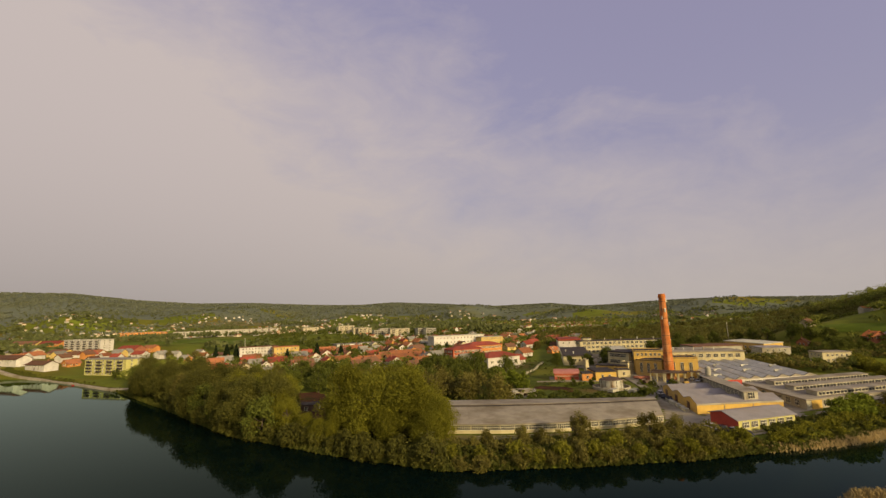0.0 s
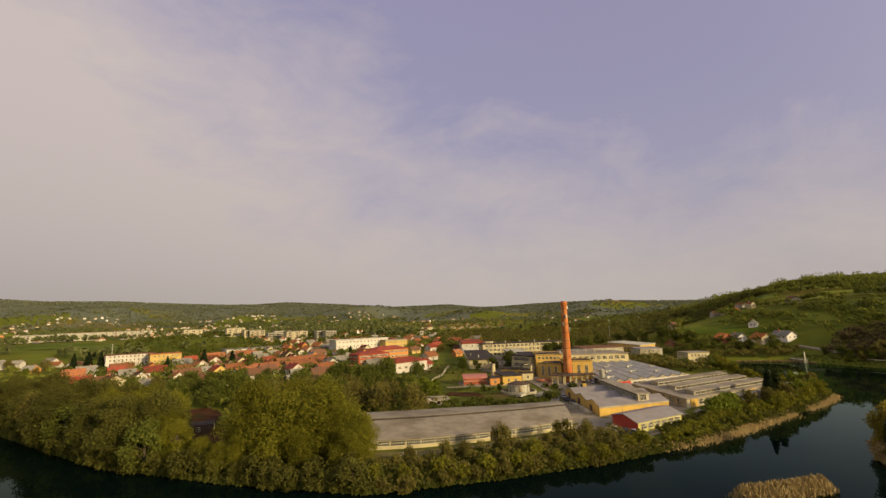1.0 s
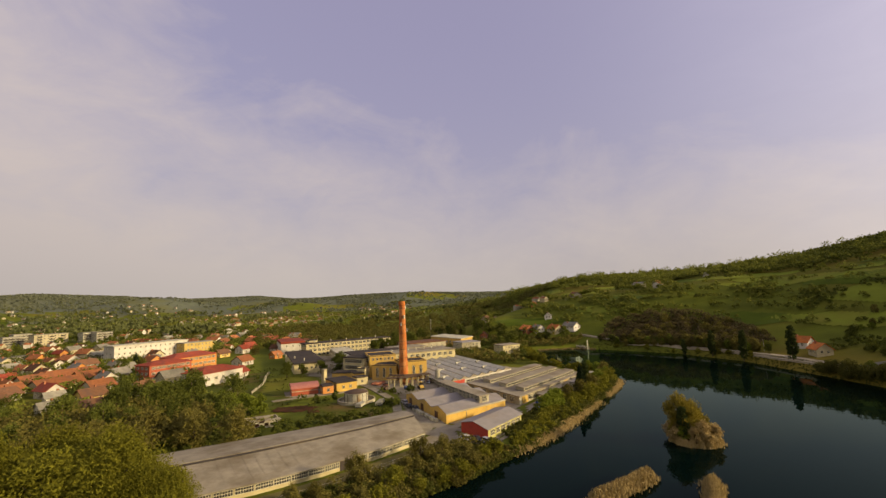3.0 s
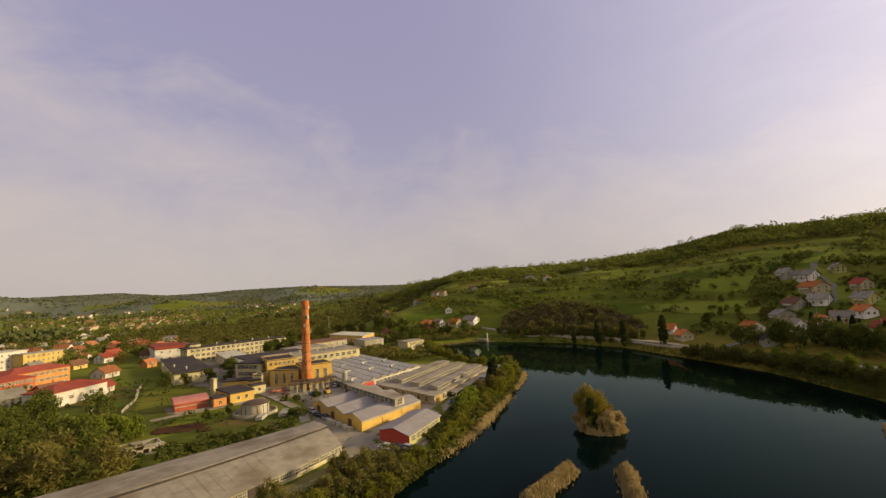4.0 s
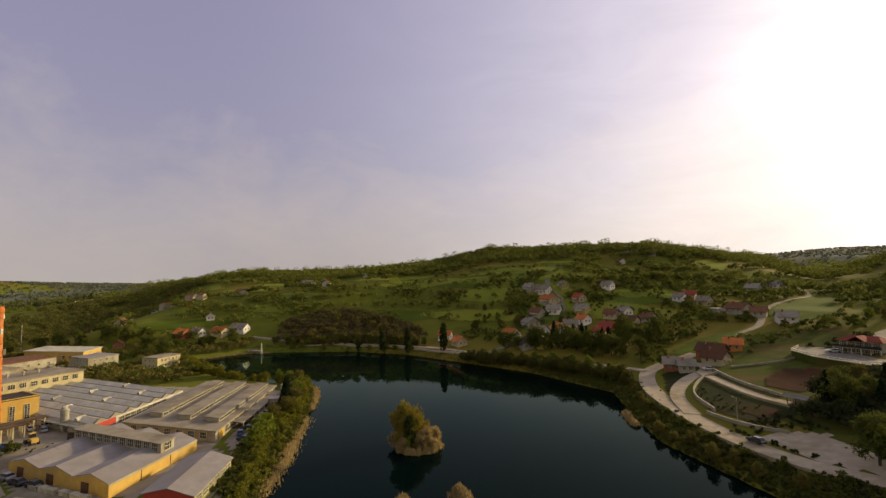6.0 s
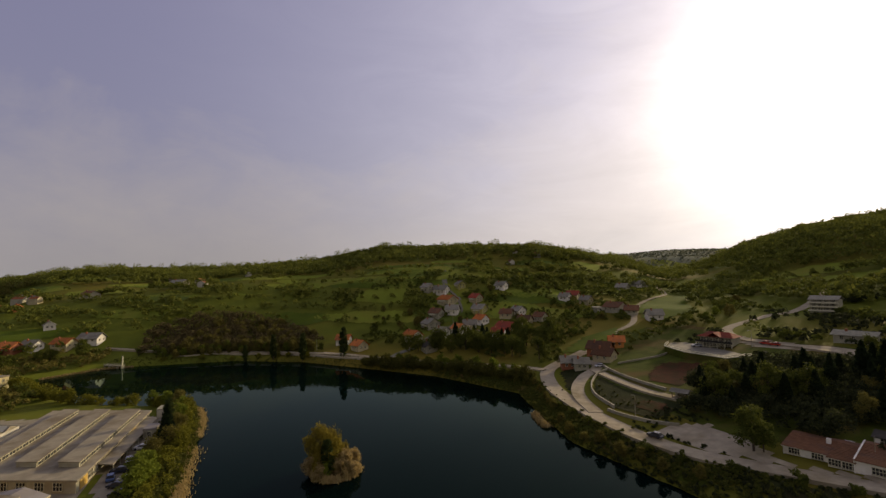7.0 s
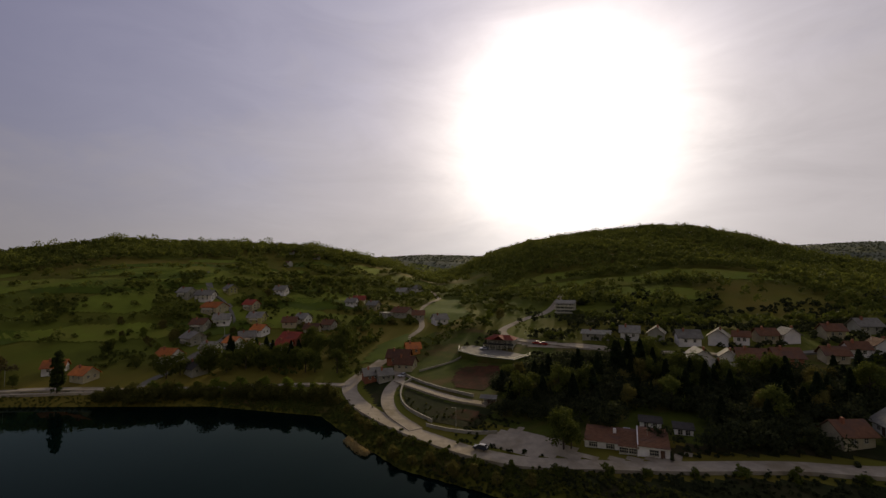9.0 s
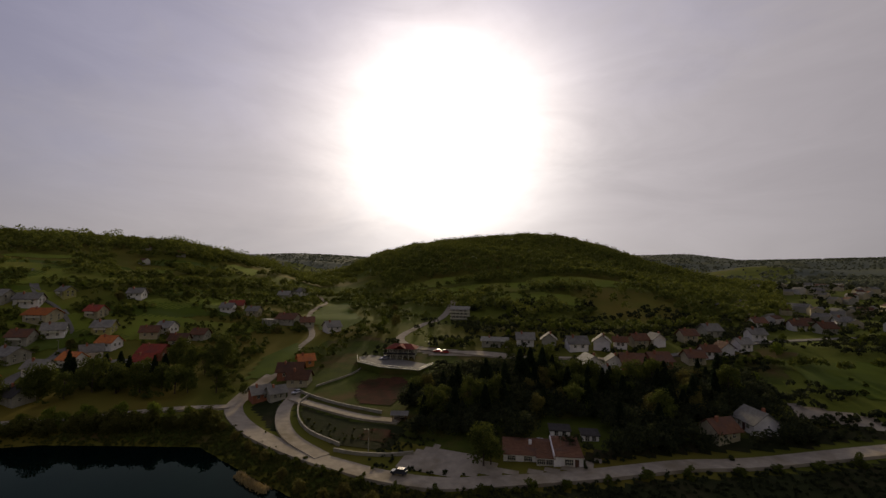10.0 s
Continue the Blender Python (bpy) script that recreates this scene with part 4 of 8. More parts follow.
def round_tank():
    t = thing("round_tank", pose(103.6, 116.0, 2.2), "grey steel tank inside a low round concrete wall", "tank")
    part("basin_wall", mesh_of("basin_wall", tube(bmesh.new(), [(-0.4, 7.4), (1.2, 7.4), (1.2, 6.9), (0.1, 6.9)], 40), M_CONCRETE), t)
    part("tank_shell", mesh_of("tank_shell", tube(bmesh.new(), [(0.1, 4.6), (3.6, 4.6), (3.65, 4.75), (3.8, 4.75)], 40), M_STEEL), t)
    part("tank_lid", mesh_of("tank_lid", tube(bmesh.new(), [(3.8, 4.7), (4.4, 3.2), (4.75, 1.5), (4.85, 0.2)], 40), M_RUST), t, "rusty domed lid")
    rib = mesh_of("rib", B(-0.06, -0.06, 0.1, 0.06, 0.06, 3.6), M_RUST)
    for k in range(14):
        g = 2 * math.pi * k / 14
        part("rib", rib, t, "", pose(4.66 * math.cos(g), 4.66 * math.sin(g), 0, 0, 0, math.degrees(g)))


def ruin():
    a, b, d = (57.2, 119.3), (67.1, 113.6), (61, 127)
    m, w, l = skew(a, b, d)
    q_ = random.Random(77)
    t = thing("roofless_ruin", pose(a[0], a[1], 2.2), "half-roofed pale ruin with gaping window holes in the scrub", "ruin")
    for p, q, k in (((0, 0), (w, 0), 4), ((w, l), (0, l), 4), ((0, l - 0.36), (0, 0.36), 3), ((w, 0.36), (w, l - 0.36), 3)):
        g, u = along(p, q)
        xs = [0.0]
        for i in range(k):
            xs += [u * (i + 0.3) / k, u * (i + 0.75) / k]
        xs.append(u)
        gone = {i for i in range(len(xs)) if q_.random() < 0.3}
        bm = grid_panel(bmesh.new(), xs, [-0.4, 0.5, 1.55, 1.95], lambda i, j: (j == 0) or (j == 1 and i % 2 == 0) or (j == 2 and i not in gone), 0.0, 0.35)
        bm.transform(pose(p[0], p[1], 0, 0, 0, g))
        part("wall", mesh_of("wall", block(bm, m), M_CONCRETE), t)
    for k in range(9):
        # what is left of the roof: broken slabs on the walls
        x, y, s = (k % 5) * w / 5 + 0.2, (0.3 if k < 5 else l * 0.55), q_.uniform(0.6, 1.0)
        if k in (2, 6):
            continue
        bm = box(bmesh.new(), 0, 0, 0, w / 5 * s, l * 0.42 * q_.uniform(0.6, 1.0), 0.16)
        for v in bm.verts:
            v.co += Vector((q_.uniform(-0.25, 0.25), q_.uniform(-0.25, 0.25), 0))
        bm.transform(pose(x, y, 1.96, q_.uniform(-2, 5), q_.uniform(-3, 3), 0))
        part("roof_slab", mesh_of("roof_slab", block(bm, m), M_CONCRETE), t, "broken concrete roof slab")
    part("debris", mesh_of("debris", block(box(bmesh.new(), 0.4, 0.4, -0.3, w - 0.4, l - 0.4, 0.35), m), M_SOIL), t, "brown debris on the ruin's floor")


def broken_wall():
    """A line of leaning concrete panels across the grass."""
    q = random.Random(8)
    t = thing("broken_fence", pose(94, 171.5, 2.2), "broken pale concrete fence leaning across the grass", "fence")
    panel = mesh_of("panel", B(-1.2, -0.08, -0.2, 1.2, 0.08, 1.15), M_CONCRETE)
    post = mesh_of("post", B(-0.1, -0.1, -0.3, 0.1, 0.1, 1.5), M_CONCRETE)
    for k in range(21):
        u = k / 20
        x, y = 41 * u + 1.5 * math.sin(u * 5), 45 * u
        part("post", post, t, "", pose(x, y, 0, q.uniform(-14, 14), q.uniform(-14, 14), 47))
        if q.random() < 0.75:
            part("panel", panel, t, "", pose(x + 0.9, y + 0.95, 0, q.uniform(-50, 25), q.uniform(-6, 6), 47 + q.uniform(-8, 8)))


broken_wall()
brick_shed()
round_tank()
ruin()
t = thing("white_silo", pose(145.4, 106.0, 2.2), "slim white silo beside the skylight hall", "silo")
part("silo_shell", mesh_of("silo_shell", tube(bmesh.new(), [(0, 0.5), (1.2, 1.1), (6.6, 1.1), (7.4, 0.3)], 20), ROOFS["white"]), t)
t = thing("water_pillar", pose(121.5, 155.5, 2.2), "slender pale yellow water pillar", "tower")
part("shaft", mesh_of("shaft", B(-0.9, -0.9, -0.3, 0.9, 0.9, 7.6), M_FACADE), t)
part("cap", mesh_of("cap", B(-1.1, -1.1, 7.604, 1.1, 1.1, 7.9), M_CONCRETE), t)


def pipe_rack(x, y, rot, n):
    t = thing("pipe_rack", pose(x, y, 2.2, 0, 0, rot), "rusty pipe rack on concrete trestles beside the boiler house", "pipe rack")
    leg = mesh_of("leg", B(-0.15, -0.15, -0.3, 0.15, 0.15, 3.4), M_FACADE)
    beam = mesh_of("beam", B(-0.2, -1.5, 3.404, 0.2, 1.5, 3.7), M_FACADE)
    for i in range(n):
        for s in (-1.2, 1.2):
            part("leg", leg, t, "", pose(i * 2.6, s, 0))
        part("beam", beam, t, "", pose(i * 2.6, 0, 0))
    for k, (yy, r) in enumerate(((-0.9, 0.28), (-0.1, 0.2), (0.7, 0.32))):
        bm = tube(bmesh.new(), [(-1, r), (n * 2.6 - 1.6, r)], 12)
        bm.transform(pose(0, yy, 3.7 + r, 0, 90, 0))
        part("pipe", mesh_of("pipe", bm, M_RUST), t)


pipe_rack(141.2, 121.0, -40, 5)
pipe_rack(138.2, 128.0, -62, 4)
pipe_rack(135.5, 119.5, -36, 4)
pipe_rack(132.0, 124.0, -50, 3)


def heap(name, x, y, r, h, mat, label, category):
    bm = bmesh.new()
    bmesh.ops.create_icosphere(bm, subdivisions=4, radius=1)
    q = random.Random(int(x * 10))
    for v in bm.verts:
        n = 0.75 + 0.5 * noise.noise(v.co * 2.3 + Vector((x, y, 0))) + 0.2 * noise.noise(v.co * 7)
        v.co = Vector((v.co.x * r * n, v.co.y * r * n, max(v.co.z, -0.15) * h * n))
    o = part(name, mesh_of(name, bm, mat), None, "", pose(x, y, 2.25))
    return tagged(o, label, category)


heap("rubble_heap", 134.5, 133.5, 3.6, 1.3, WALLS["brick"], "low heap of reddish brick rubble by the boiler house", "rubble")
heap("rubble_heap", 139.5, 134.5, 2.2, 0.9, WALLS["brick"], "low heap of reddish brick rubble by the boiler house", "rubble")
for k in range(6):
    heap("rubble_heap", 131 + 2.6 * k + (k % 2), 127 - 1.9 * k + 3 * (k % 3), 1.2 + 0.4 * (k % 3), 0.6, WALLS["brick"] if k % 2 else M_SOIL, "small heap of rubble and rusty scrap under the pipes", "rubble")
heap("earth_mound", 84, 118, 3.0, 0.7, M_SOIL, "flat mound of brown earth in the grass", "mound")


def roof_vent(x, y, z, s):
    t = thing("roof_vent", pose(x, y, z), "small pale metal vent standing on the factory roof", "vent")
    part("duct", mesh_of("duct", tube(bmesh.new(), [(-0.3, 0.3 * s), (0.9 * s, 0.3 * s)], 12), M_STEEL), t)
    part("cowl", mesh_of("cowl", tube(bmesh.new(), [(0.9 * s, 0.55 * s), (1.1 * s, 0.5 * s), (1.4 * s, 0.08 * s)], 12), M_STEEL), t)


for k in range(7):
    roof_vent(176 + k * 5.2, 167 - k * 2.2, 10.8, 1.0 + 0.2 * (k % 3))
for k in range(5):
    roof_vent(206 + k * 12, 264 - k * 4.6, 12.2, 1.2)
for k in range(4):
    roof_vent(150 + k * 4, 206 + k * 14, 8.4, 1.1)
flat_block("stair_house", (204, 268), (210, 265.5), (206, 273), 11.4, M_FACADE, M_FELT, "stair house rising over the office block", "stair house", 1, (1, 1), WIN)
flat_block("substation", (128.5, 141.0), (133.5, 138.5), (130.5, 146), 3.4, M_FACADE, M_FELT, "small cream substation beside the drive", "substation", 1, (1, 1), WIN)
flat_block("lean_to", (133.5, 147.5), (137.5, 144.8), (136, 152.5), 4.2, M_YELLOW, M_FELT, "yellow lean-to beside the boiler house", "lean-to", 1, (1, 2), WIN)
flat_block("timber_shed", (150, 180), (158, 177), (153, 187), 4.4, WALLS["grey"], M_ROOF_GREY, "grey timber shed behind the boiler house", "shed", 1, (2, 1), WIN)
flat_block("boat_house", (182, 45.5), (187, 45), (182.6, 49.5), 2.8, WALLS["white"], ROOFS["white"], "small white boat house among the bank shrubs", "boat house", 1, (1, 1), WIN)
flat_block("tool_shed", (160, 46.2), (165.5, 45.6), (160.8, 49.6), 2.4, WALLS["grey"], M_ROOF_LIGHT, "low grey tool shed with a sheet roof", "shed", 1, (1, 1), WIN)


def fence(pts, label):
    t = thing("wire_fence", pose(pts[0][0], pts[0][1], 2.2), label, "fence")
    me = mesh_of("post", B(-0.06, -0.06, -0.3, 0.06, 0.06, 1.7), M_CONCRETE)
    for a, b in zip(pts, pts[1:]):
        g, k = along(a, b)
        n = max(1, int(k / 3))
        for i in range(n):
            u = i / n
            part("post", me, t, "", pose(a[0] + (b[0] - a[0]) * u - pts[0][0], a[1] + (b[1] - a[1]) * u - pts[0][1], 0))
        for z in (0.5, 1.0, 1.55):
            part("wire", mesh_of("wire", B(0, -0.015, z, k, 0.015, z + 0.03), M_STEEL), t, "", pose(a[0] - pts[0][0], a[1] - pts[0][1], 0, 0, 0, g))


fence([(20, 67), (40, 60), (60, 56), (78, 55)], "concrete-post wire fence in front of the long shed")
fence([(86, 178), (100, 196), (120, 216)], "concrete-post wire fence along the path")
flat_block("tumbledown_shed", (-19.5, 127), (-11.5, 125), (-18.5, 133), 2.4, M_RUST, M_FELT, "low dark tumbledown shed in a clearing among willows", "shed", 1, (1, 1), WIN, 0.25)
for k in range(5):
    heap("rubble_heap", -18.5 + 2.4 * (k % 3), 139 + 3.6 * k, 1.5 + 0.3 * (k % 2), 0.8, M_CONCRETE if k % 2 else M_SOIL, "heap of pale scrap and rubble in the clearing", "rubble")


# ---- houses ----
G1, G2, G3 = "houses of the lakeside village", "houses along the upper street", "houses of the town"


def house(x, y, w, d, h, rot, wall="white", roof="orange", rise=None, storeys=2, label="", group="", windows=True, sunk=2.0, name="house", z=None):
    """A house with a gabled roof; its ridge runs along its longer side, x."""
    hz = H(x, y) if z is None else z
    h *= 0.7
    storeys = 1 if h < 3.5 else 2
    if w < 16:
        w, d = w * 0.93, d * 0.93
    t = thing(name, pose(x, y, hz, 0, 0, rot), label or f"{wall} rendered house with {roof} gable roof tiles", "house", group)
    rise = rise or min(d * 0.38, 3.0)
    # village white: a lighter copy that offsets shade on the lake side
    paint = WALLS["fresh" if wall == "white" and group in (G1, G2) else wall]
    tiles = ROOFS["bright" if roof == "orange" and group == G1 else roof]
    far = math.hypot(x, y) > 200
    lakeward = pose(0, 0, 0, 0, 0, -rot) @ Vector((-x, -y, 0)).normalized()
    bm = prism(bmesh.new(), [(-d / 2, -sunk), (-d / 2, h), (0, h + rise), (d / 2, h), (d / 2, -sunk)], -w / 2, w / 2)
    turn = pose(0, 0, 0, 0, 0, 90)
    bm.transform(turn)
    part("wall", mesh_of("wall", bm, paint), t)
    bm = gable(bmesh.new(), d, w, h + 0.02, rise, 0.8, 0.2)
    bm.transform(turn @ Matrix.Translation((-d / 2, -w / 2, 0)))
    part("roof", mesh_of("roof", bm, tiles), t)
    part("chimney", mesh_of("chimney", B(-0.35, -0.35, h + rise * 0.3, 0.35, 0.35, h + rise + 0.9), WALLS["brick"]), t, "", pose(w * 0.22, d * 0.12, 0))
    if group in (G1, G2) and storeys == 2:
        bal = part("balcony", mesh_of("balcony", B(-w * 0.3, -1.2, 0, w * 0.3, 0, 0.14), M_FRAME), t, "white front balcony", pose(0, -d / 2 - 0.01, h * 0.5) if lakeward.y < 0 else pose(0, d / 2 + 0.01, h * 0.5, 0, 0, 180))
        part("railing", mesh_of("railing", B(-w * 0.3, -1.2, 0.144, w * 0.3, -1.12, 0.95), M_FRAME), bal)
    if windows:
        n = max(2, int(w / 3.4))
        for s in range(storeys):
            zz = h * (s + 0.56) / storeys
            for p, q, k in (((-w / 2, -d / 2), (w / 2, -d / 2), n), ((w / 2, d / 2), (-w / 2, d / 2), n), ((-w / 2, d / 2), (-w / 2, -d / 2), 2)):
                if far and (q[1] - p[1]) * lakeward.x - (q[0] - p[0]) * lakeward.y < 0.1:
                    continue      # far houses: windows on the sides towards the lake
                if s == 0 and q == (w / 2, -d / 2):
                    fix("door", DOOR, t, p, q, w * 0.5, 0.05)
                    k = 2
                row_of("window", WIN, t, p, q, k, zz, 0.8)
    return t


DOOR = mesh_of("door", B(-0.5, -0.1, 0, 0.5, 0.02, 2.1), M_DOOR)


def hip_hall(x, y, w, d, h, rot, wall, roof, label, category="house", rise=2.5, storeys=2, cols=(8, 3), win=None, group=""):
    """A larger building under a hipped roof."""
    t = thing(category.replace(" ", "_"), pose(x, y, H(x, y), 0, 0, rot), label, category, group)
    c = [(-w / 2, -d / 2), (w / 2, -d / 2), (w / 2, d / 2), (-w / 2, d / 2)]
    part("wall", mesh_of("wall", slab(bmesh.new(), c, -2, h + 2), WALLS[wall]), t)
    bm, o, k = bmesh.new(), 0.6, min(d / 2, w / 2) * 0.95
    e = [bm.verts.new((px + math.copysign(o, px), py + math.copysign(o, py), h + 0.01)) for px, py in c]
    e2 = [bm.verts.new((px + math.copysign(o, px), py + math.copysign(o, py), h + 0.25)) for px, py in c]
    r0, r1 = bm.verts.new((-w / 2 + k, 0, h + rise)), bm.verts.new((w / 2 - k, 0, h + rise))
    for f in ((e2[0], e2[1], r1, r0), (e2[1], e2[2], r1), (e2[2], e2[3], r0, r1), (e2[3], e2[0], r0), tuple(e[::-1])):
        bm.faces.new(f)
    for i in range(4):
        bm.faces.new((e[i], e[(i + 1) % 4], e2[(i + 1) % 4], e2[i]))
    part("roof", mesh_of("roof", bm, ROOFS[roof]), t)
    for s in range(storeys):
        for i in range(4):
            row_of("window", win or WIN, t, c[i], c[(i + 1) % 4], cols[i % 2], h * (s + 0.55) / storeys, 0.8)
    return t


def apartment(x, y, w, d, h, rot, wall, roof, label, storeys, cols, balconies=0, mat=None):
    t = flat_block("apartment_block", (x - w / 2, y), (x + w / 2, y), (x - w / 2, y + d), h, mat or WALLS[wall], ROOFS[roof], label, "apartment block", storeys, (cols, 2), WIN, 0.6, H(x, y), sides=(0, 1, 3))
    t.matrix_basis = pose(x, y, H(x, y), 0, 0, rot) @ Matrix.Translation((-w / 2, -d / 2, 0))
    if balconies:
        bal = bmesh.new()
        box(bal, -1.8, -1.3, 0, 1.8, 0, 0.15)
        box(bal, -1.8, -1.3, 0.154, 1.8, -1.2, 1.0)
        box(bal, -1.8, -1.19, 0.154, -1.7, 0, 1.0)
        box(bal, 1.7, -1.19, 0.154, 1.8, 0, 1.0)
        me = mesh_of("balcony", bal, M_FELT)
        for s in range(1, storeys):
            for b in range(balconies):
                fix("balcony", me, t, (0, 0), (w, 0), w * (b + 0.5) / balconies, h * s / storeys + 0.1, 0.02)
    return t


# lakeside village across the water: x, y, width, wall, roof, turn
for x, y, w, wall, roof, rot in ((272, -77, 12, "white", "orange", 20), (293, -98, 13, "grey", "grey", 5), (266, -95, 10, "white", "grey", 25), (265, -107, 10, "white", "orange", 10),
                                 (308, -109, 11, "grey", "brown", 30), (305, -121, 11, "white", "grey", 50), (323, -125, 15, "cream", "orange", 20), (342, -128, 13, "white", "grey", 40),
                                 (341, -145, 9, "lime", "grey", 0), (353, -120, 11, "grey", "grey", 20), (311, -144, 10, "cream", "red", 15), (292, -137, 11, "lime", "grey", 30), (269, -117, 10, "white", "grey", 65)):
    house(x, y, w * 0.9, w * 0.78, 5.0, rot, wall, roof, None, 2, group=G1)
for x, y, w, wall, roof, rot in ((275, -129, 10, "white", "orange", 15), (238, -121, 9, "white", "red", 40), (245, -131, 13, "brick", "red", 20), (272, -148, 10, "cream", "brown", 40),
                                 (271, -157, 10, "white", "grey", 10), (251, -149, 10, "cream", "brown", 30), (250, -161, 9, "grey", "brown", 15), (241, -110, 9, "grey", "grey", 50),
                                 (243, -77, 10, "grey", "black", 0), (320, -173, 10, "white", "grey", 30), (299, -38, 10, "white", "orange", 60), (277, -43.5, 10, "cream", "orange", 20)):
    house(x, y, w * 0.9, w * 0.78, 4.8, rot, wall, roof, None, 2, group=G1)
for x, y, w, wall, roof, rot in ((272, -200, 9, "white", "grey", 20), (274, -209, 10, "cream", "red", 35), (257, -207, 9, "cream", "grey", 15), (228, -206, 14, "grey", "brown", 10),
                                 (213, -205, 9, "grey", "brown", 40), (193, -202, 10, "white", "grey", 60), (296, -282, 11, "grey", "grey", 20), (303, -310, 13, "white", "grey", 0),
                                 (168.5, -137, 12, "brick", "brown", 30), (171, -150, 8, "orange", "orange", 50), (159, -131, 10, "cream", "brown", 20), (164.5, -114.5, 8, "brick", "grey", 60), (158.5, -116.5, 7, "grey", "grey", 60)):
    house(x, y, w * 0.9, w * 0.78, 4.6, rot, wall, roof, None, 2, group=G1)
t = flat_block("white_roofed_barn", (231, -200), (240, -203), (233, -195), 3.0, WALLS["grey"], ROOFS["white"], "low barn with a bright white roof", "barn", 1, (2, 2), WIN, 0.3, H(235, -200))
# street on the southern slope
for x, y, w, wall, roof, rot in ((77, -195, 10, "white", "grey", 5), (66, -197, 10, "grey", "grey", 8), (53, -194, 11, "white", "grey", 20),
                                 (42, -199, 11, "white", "white", 10), (34, -201, 7, "white", "brown", 0), (26, -206, 9, "cream", "brown", 25), (18.5, -209, 9, "white", "grey", 30),
                                 (4, -219, 9, "cream", "brown", 35), (-8, -234, 11, "grey", "grey", 40), (-26, -229, 9, "white", "grey", 30), (-16, -209, 8, "white", "grey", 30)):
    house(x, y, w * 0.84, w * 0.7, 4.9, rot + (90 if int(x) % 3 == 0 else 0) + 9 * math.sin(x), wall, roof, None, 2, group=G2)
for x, y, w, wall, roof, rot in ((-8, -203, 8, "white", "brown", 30), (-1, -197, 8, "white", "brown", 30), (6, -188, 9, "cream", "brown", 25), (20, -180, 11, "brick", "brown", 20),
                                 (30, -176, 11, "brick", "brown", 20), (46, -170, 12, "white", "white", 15), (37, -175, 8, "white", "grey", 15), (38, -163, 6, "white", "white", 0),
                                 (-37, -269, 9, "white", "brown", 20), (-54, -266, 9, "white", "brown", 10), (-64, -260, 10, "grey", "brown", 30), (-81, -287, 9, "white", "grey", 0),
                                 (9, -125, 10, "cream", "brown", 35), (-2, -133, 11, "white", "grey", 30)):
    house(x, y, w * 0.84, w * 0.72, 4.4, rot + (90 if int(x) % 3 == 1 else 0) + 9 * math.sin(x), wall, roof, None, 2, group=G2)
house(91, -191, 13, 8, 3.6, 10, "grey", "white", 1.3, group=G2, label="long low grey house under a bright pale sheet roof")
flat_block("garden_shed", (50, -166), (57, -168), (51, -162), 2.4, WALLS["grey"], ROOFS["white"], "low shed with a pale roof", "shed", 1, (1, 1), WIN, 0.2, H(53, -165))
# foot of the eastern hill
for x, y, w, wall, roof, rot in ((389, 146, 9, "white", "grey", 20), (448, 185, 9, "orange", "orange", 20), (480, 186, 11, "grey", "grey", 30), (470, 145, 14, "grey", "brown", 40),
                                 (514, 84, 16, "cream", "grey", 50), (355, 154, 11, "brick", "orange", 60), (357, 144, 10, "white", "grey", 60), (357, 128, 12, "cream", "orange", 60), (362, 115, 13, "white", "grey", 70),
                                 (340, 190, 9, "brick", "brown", 20), (372, 205, 10, "cream", "brown", 10)):
    house(x, y, w, w * 0.75, 4.4, rot, wall, roof, None, 2, group=G1)


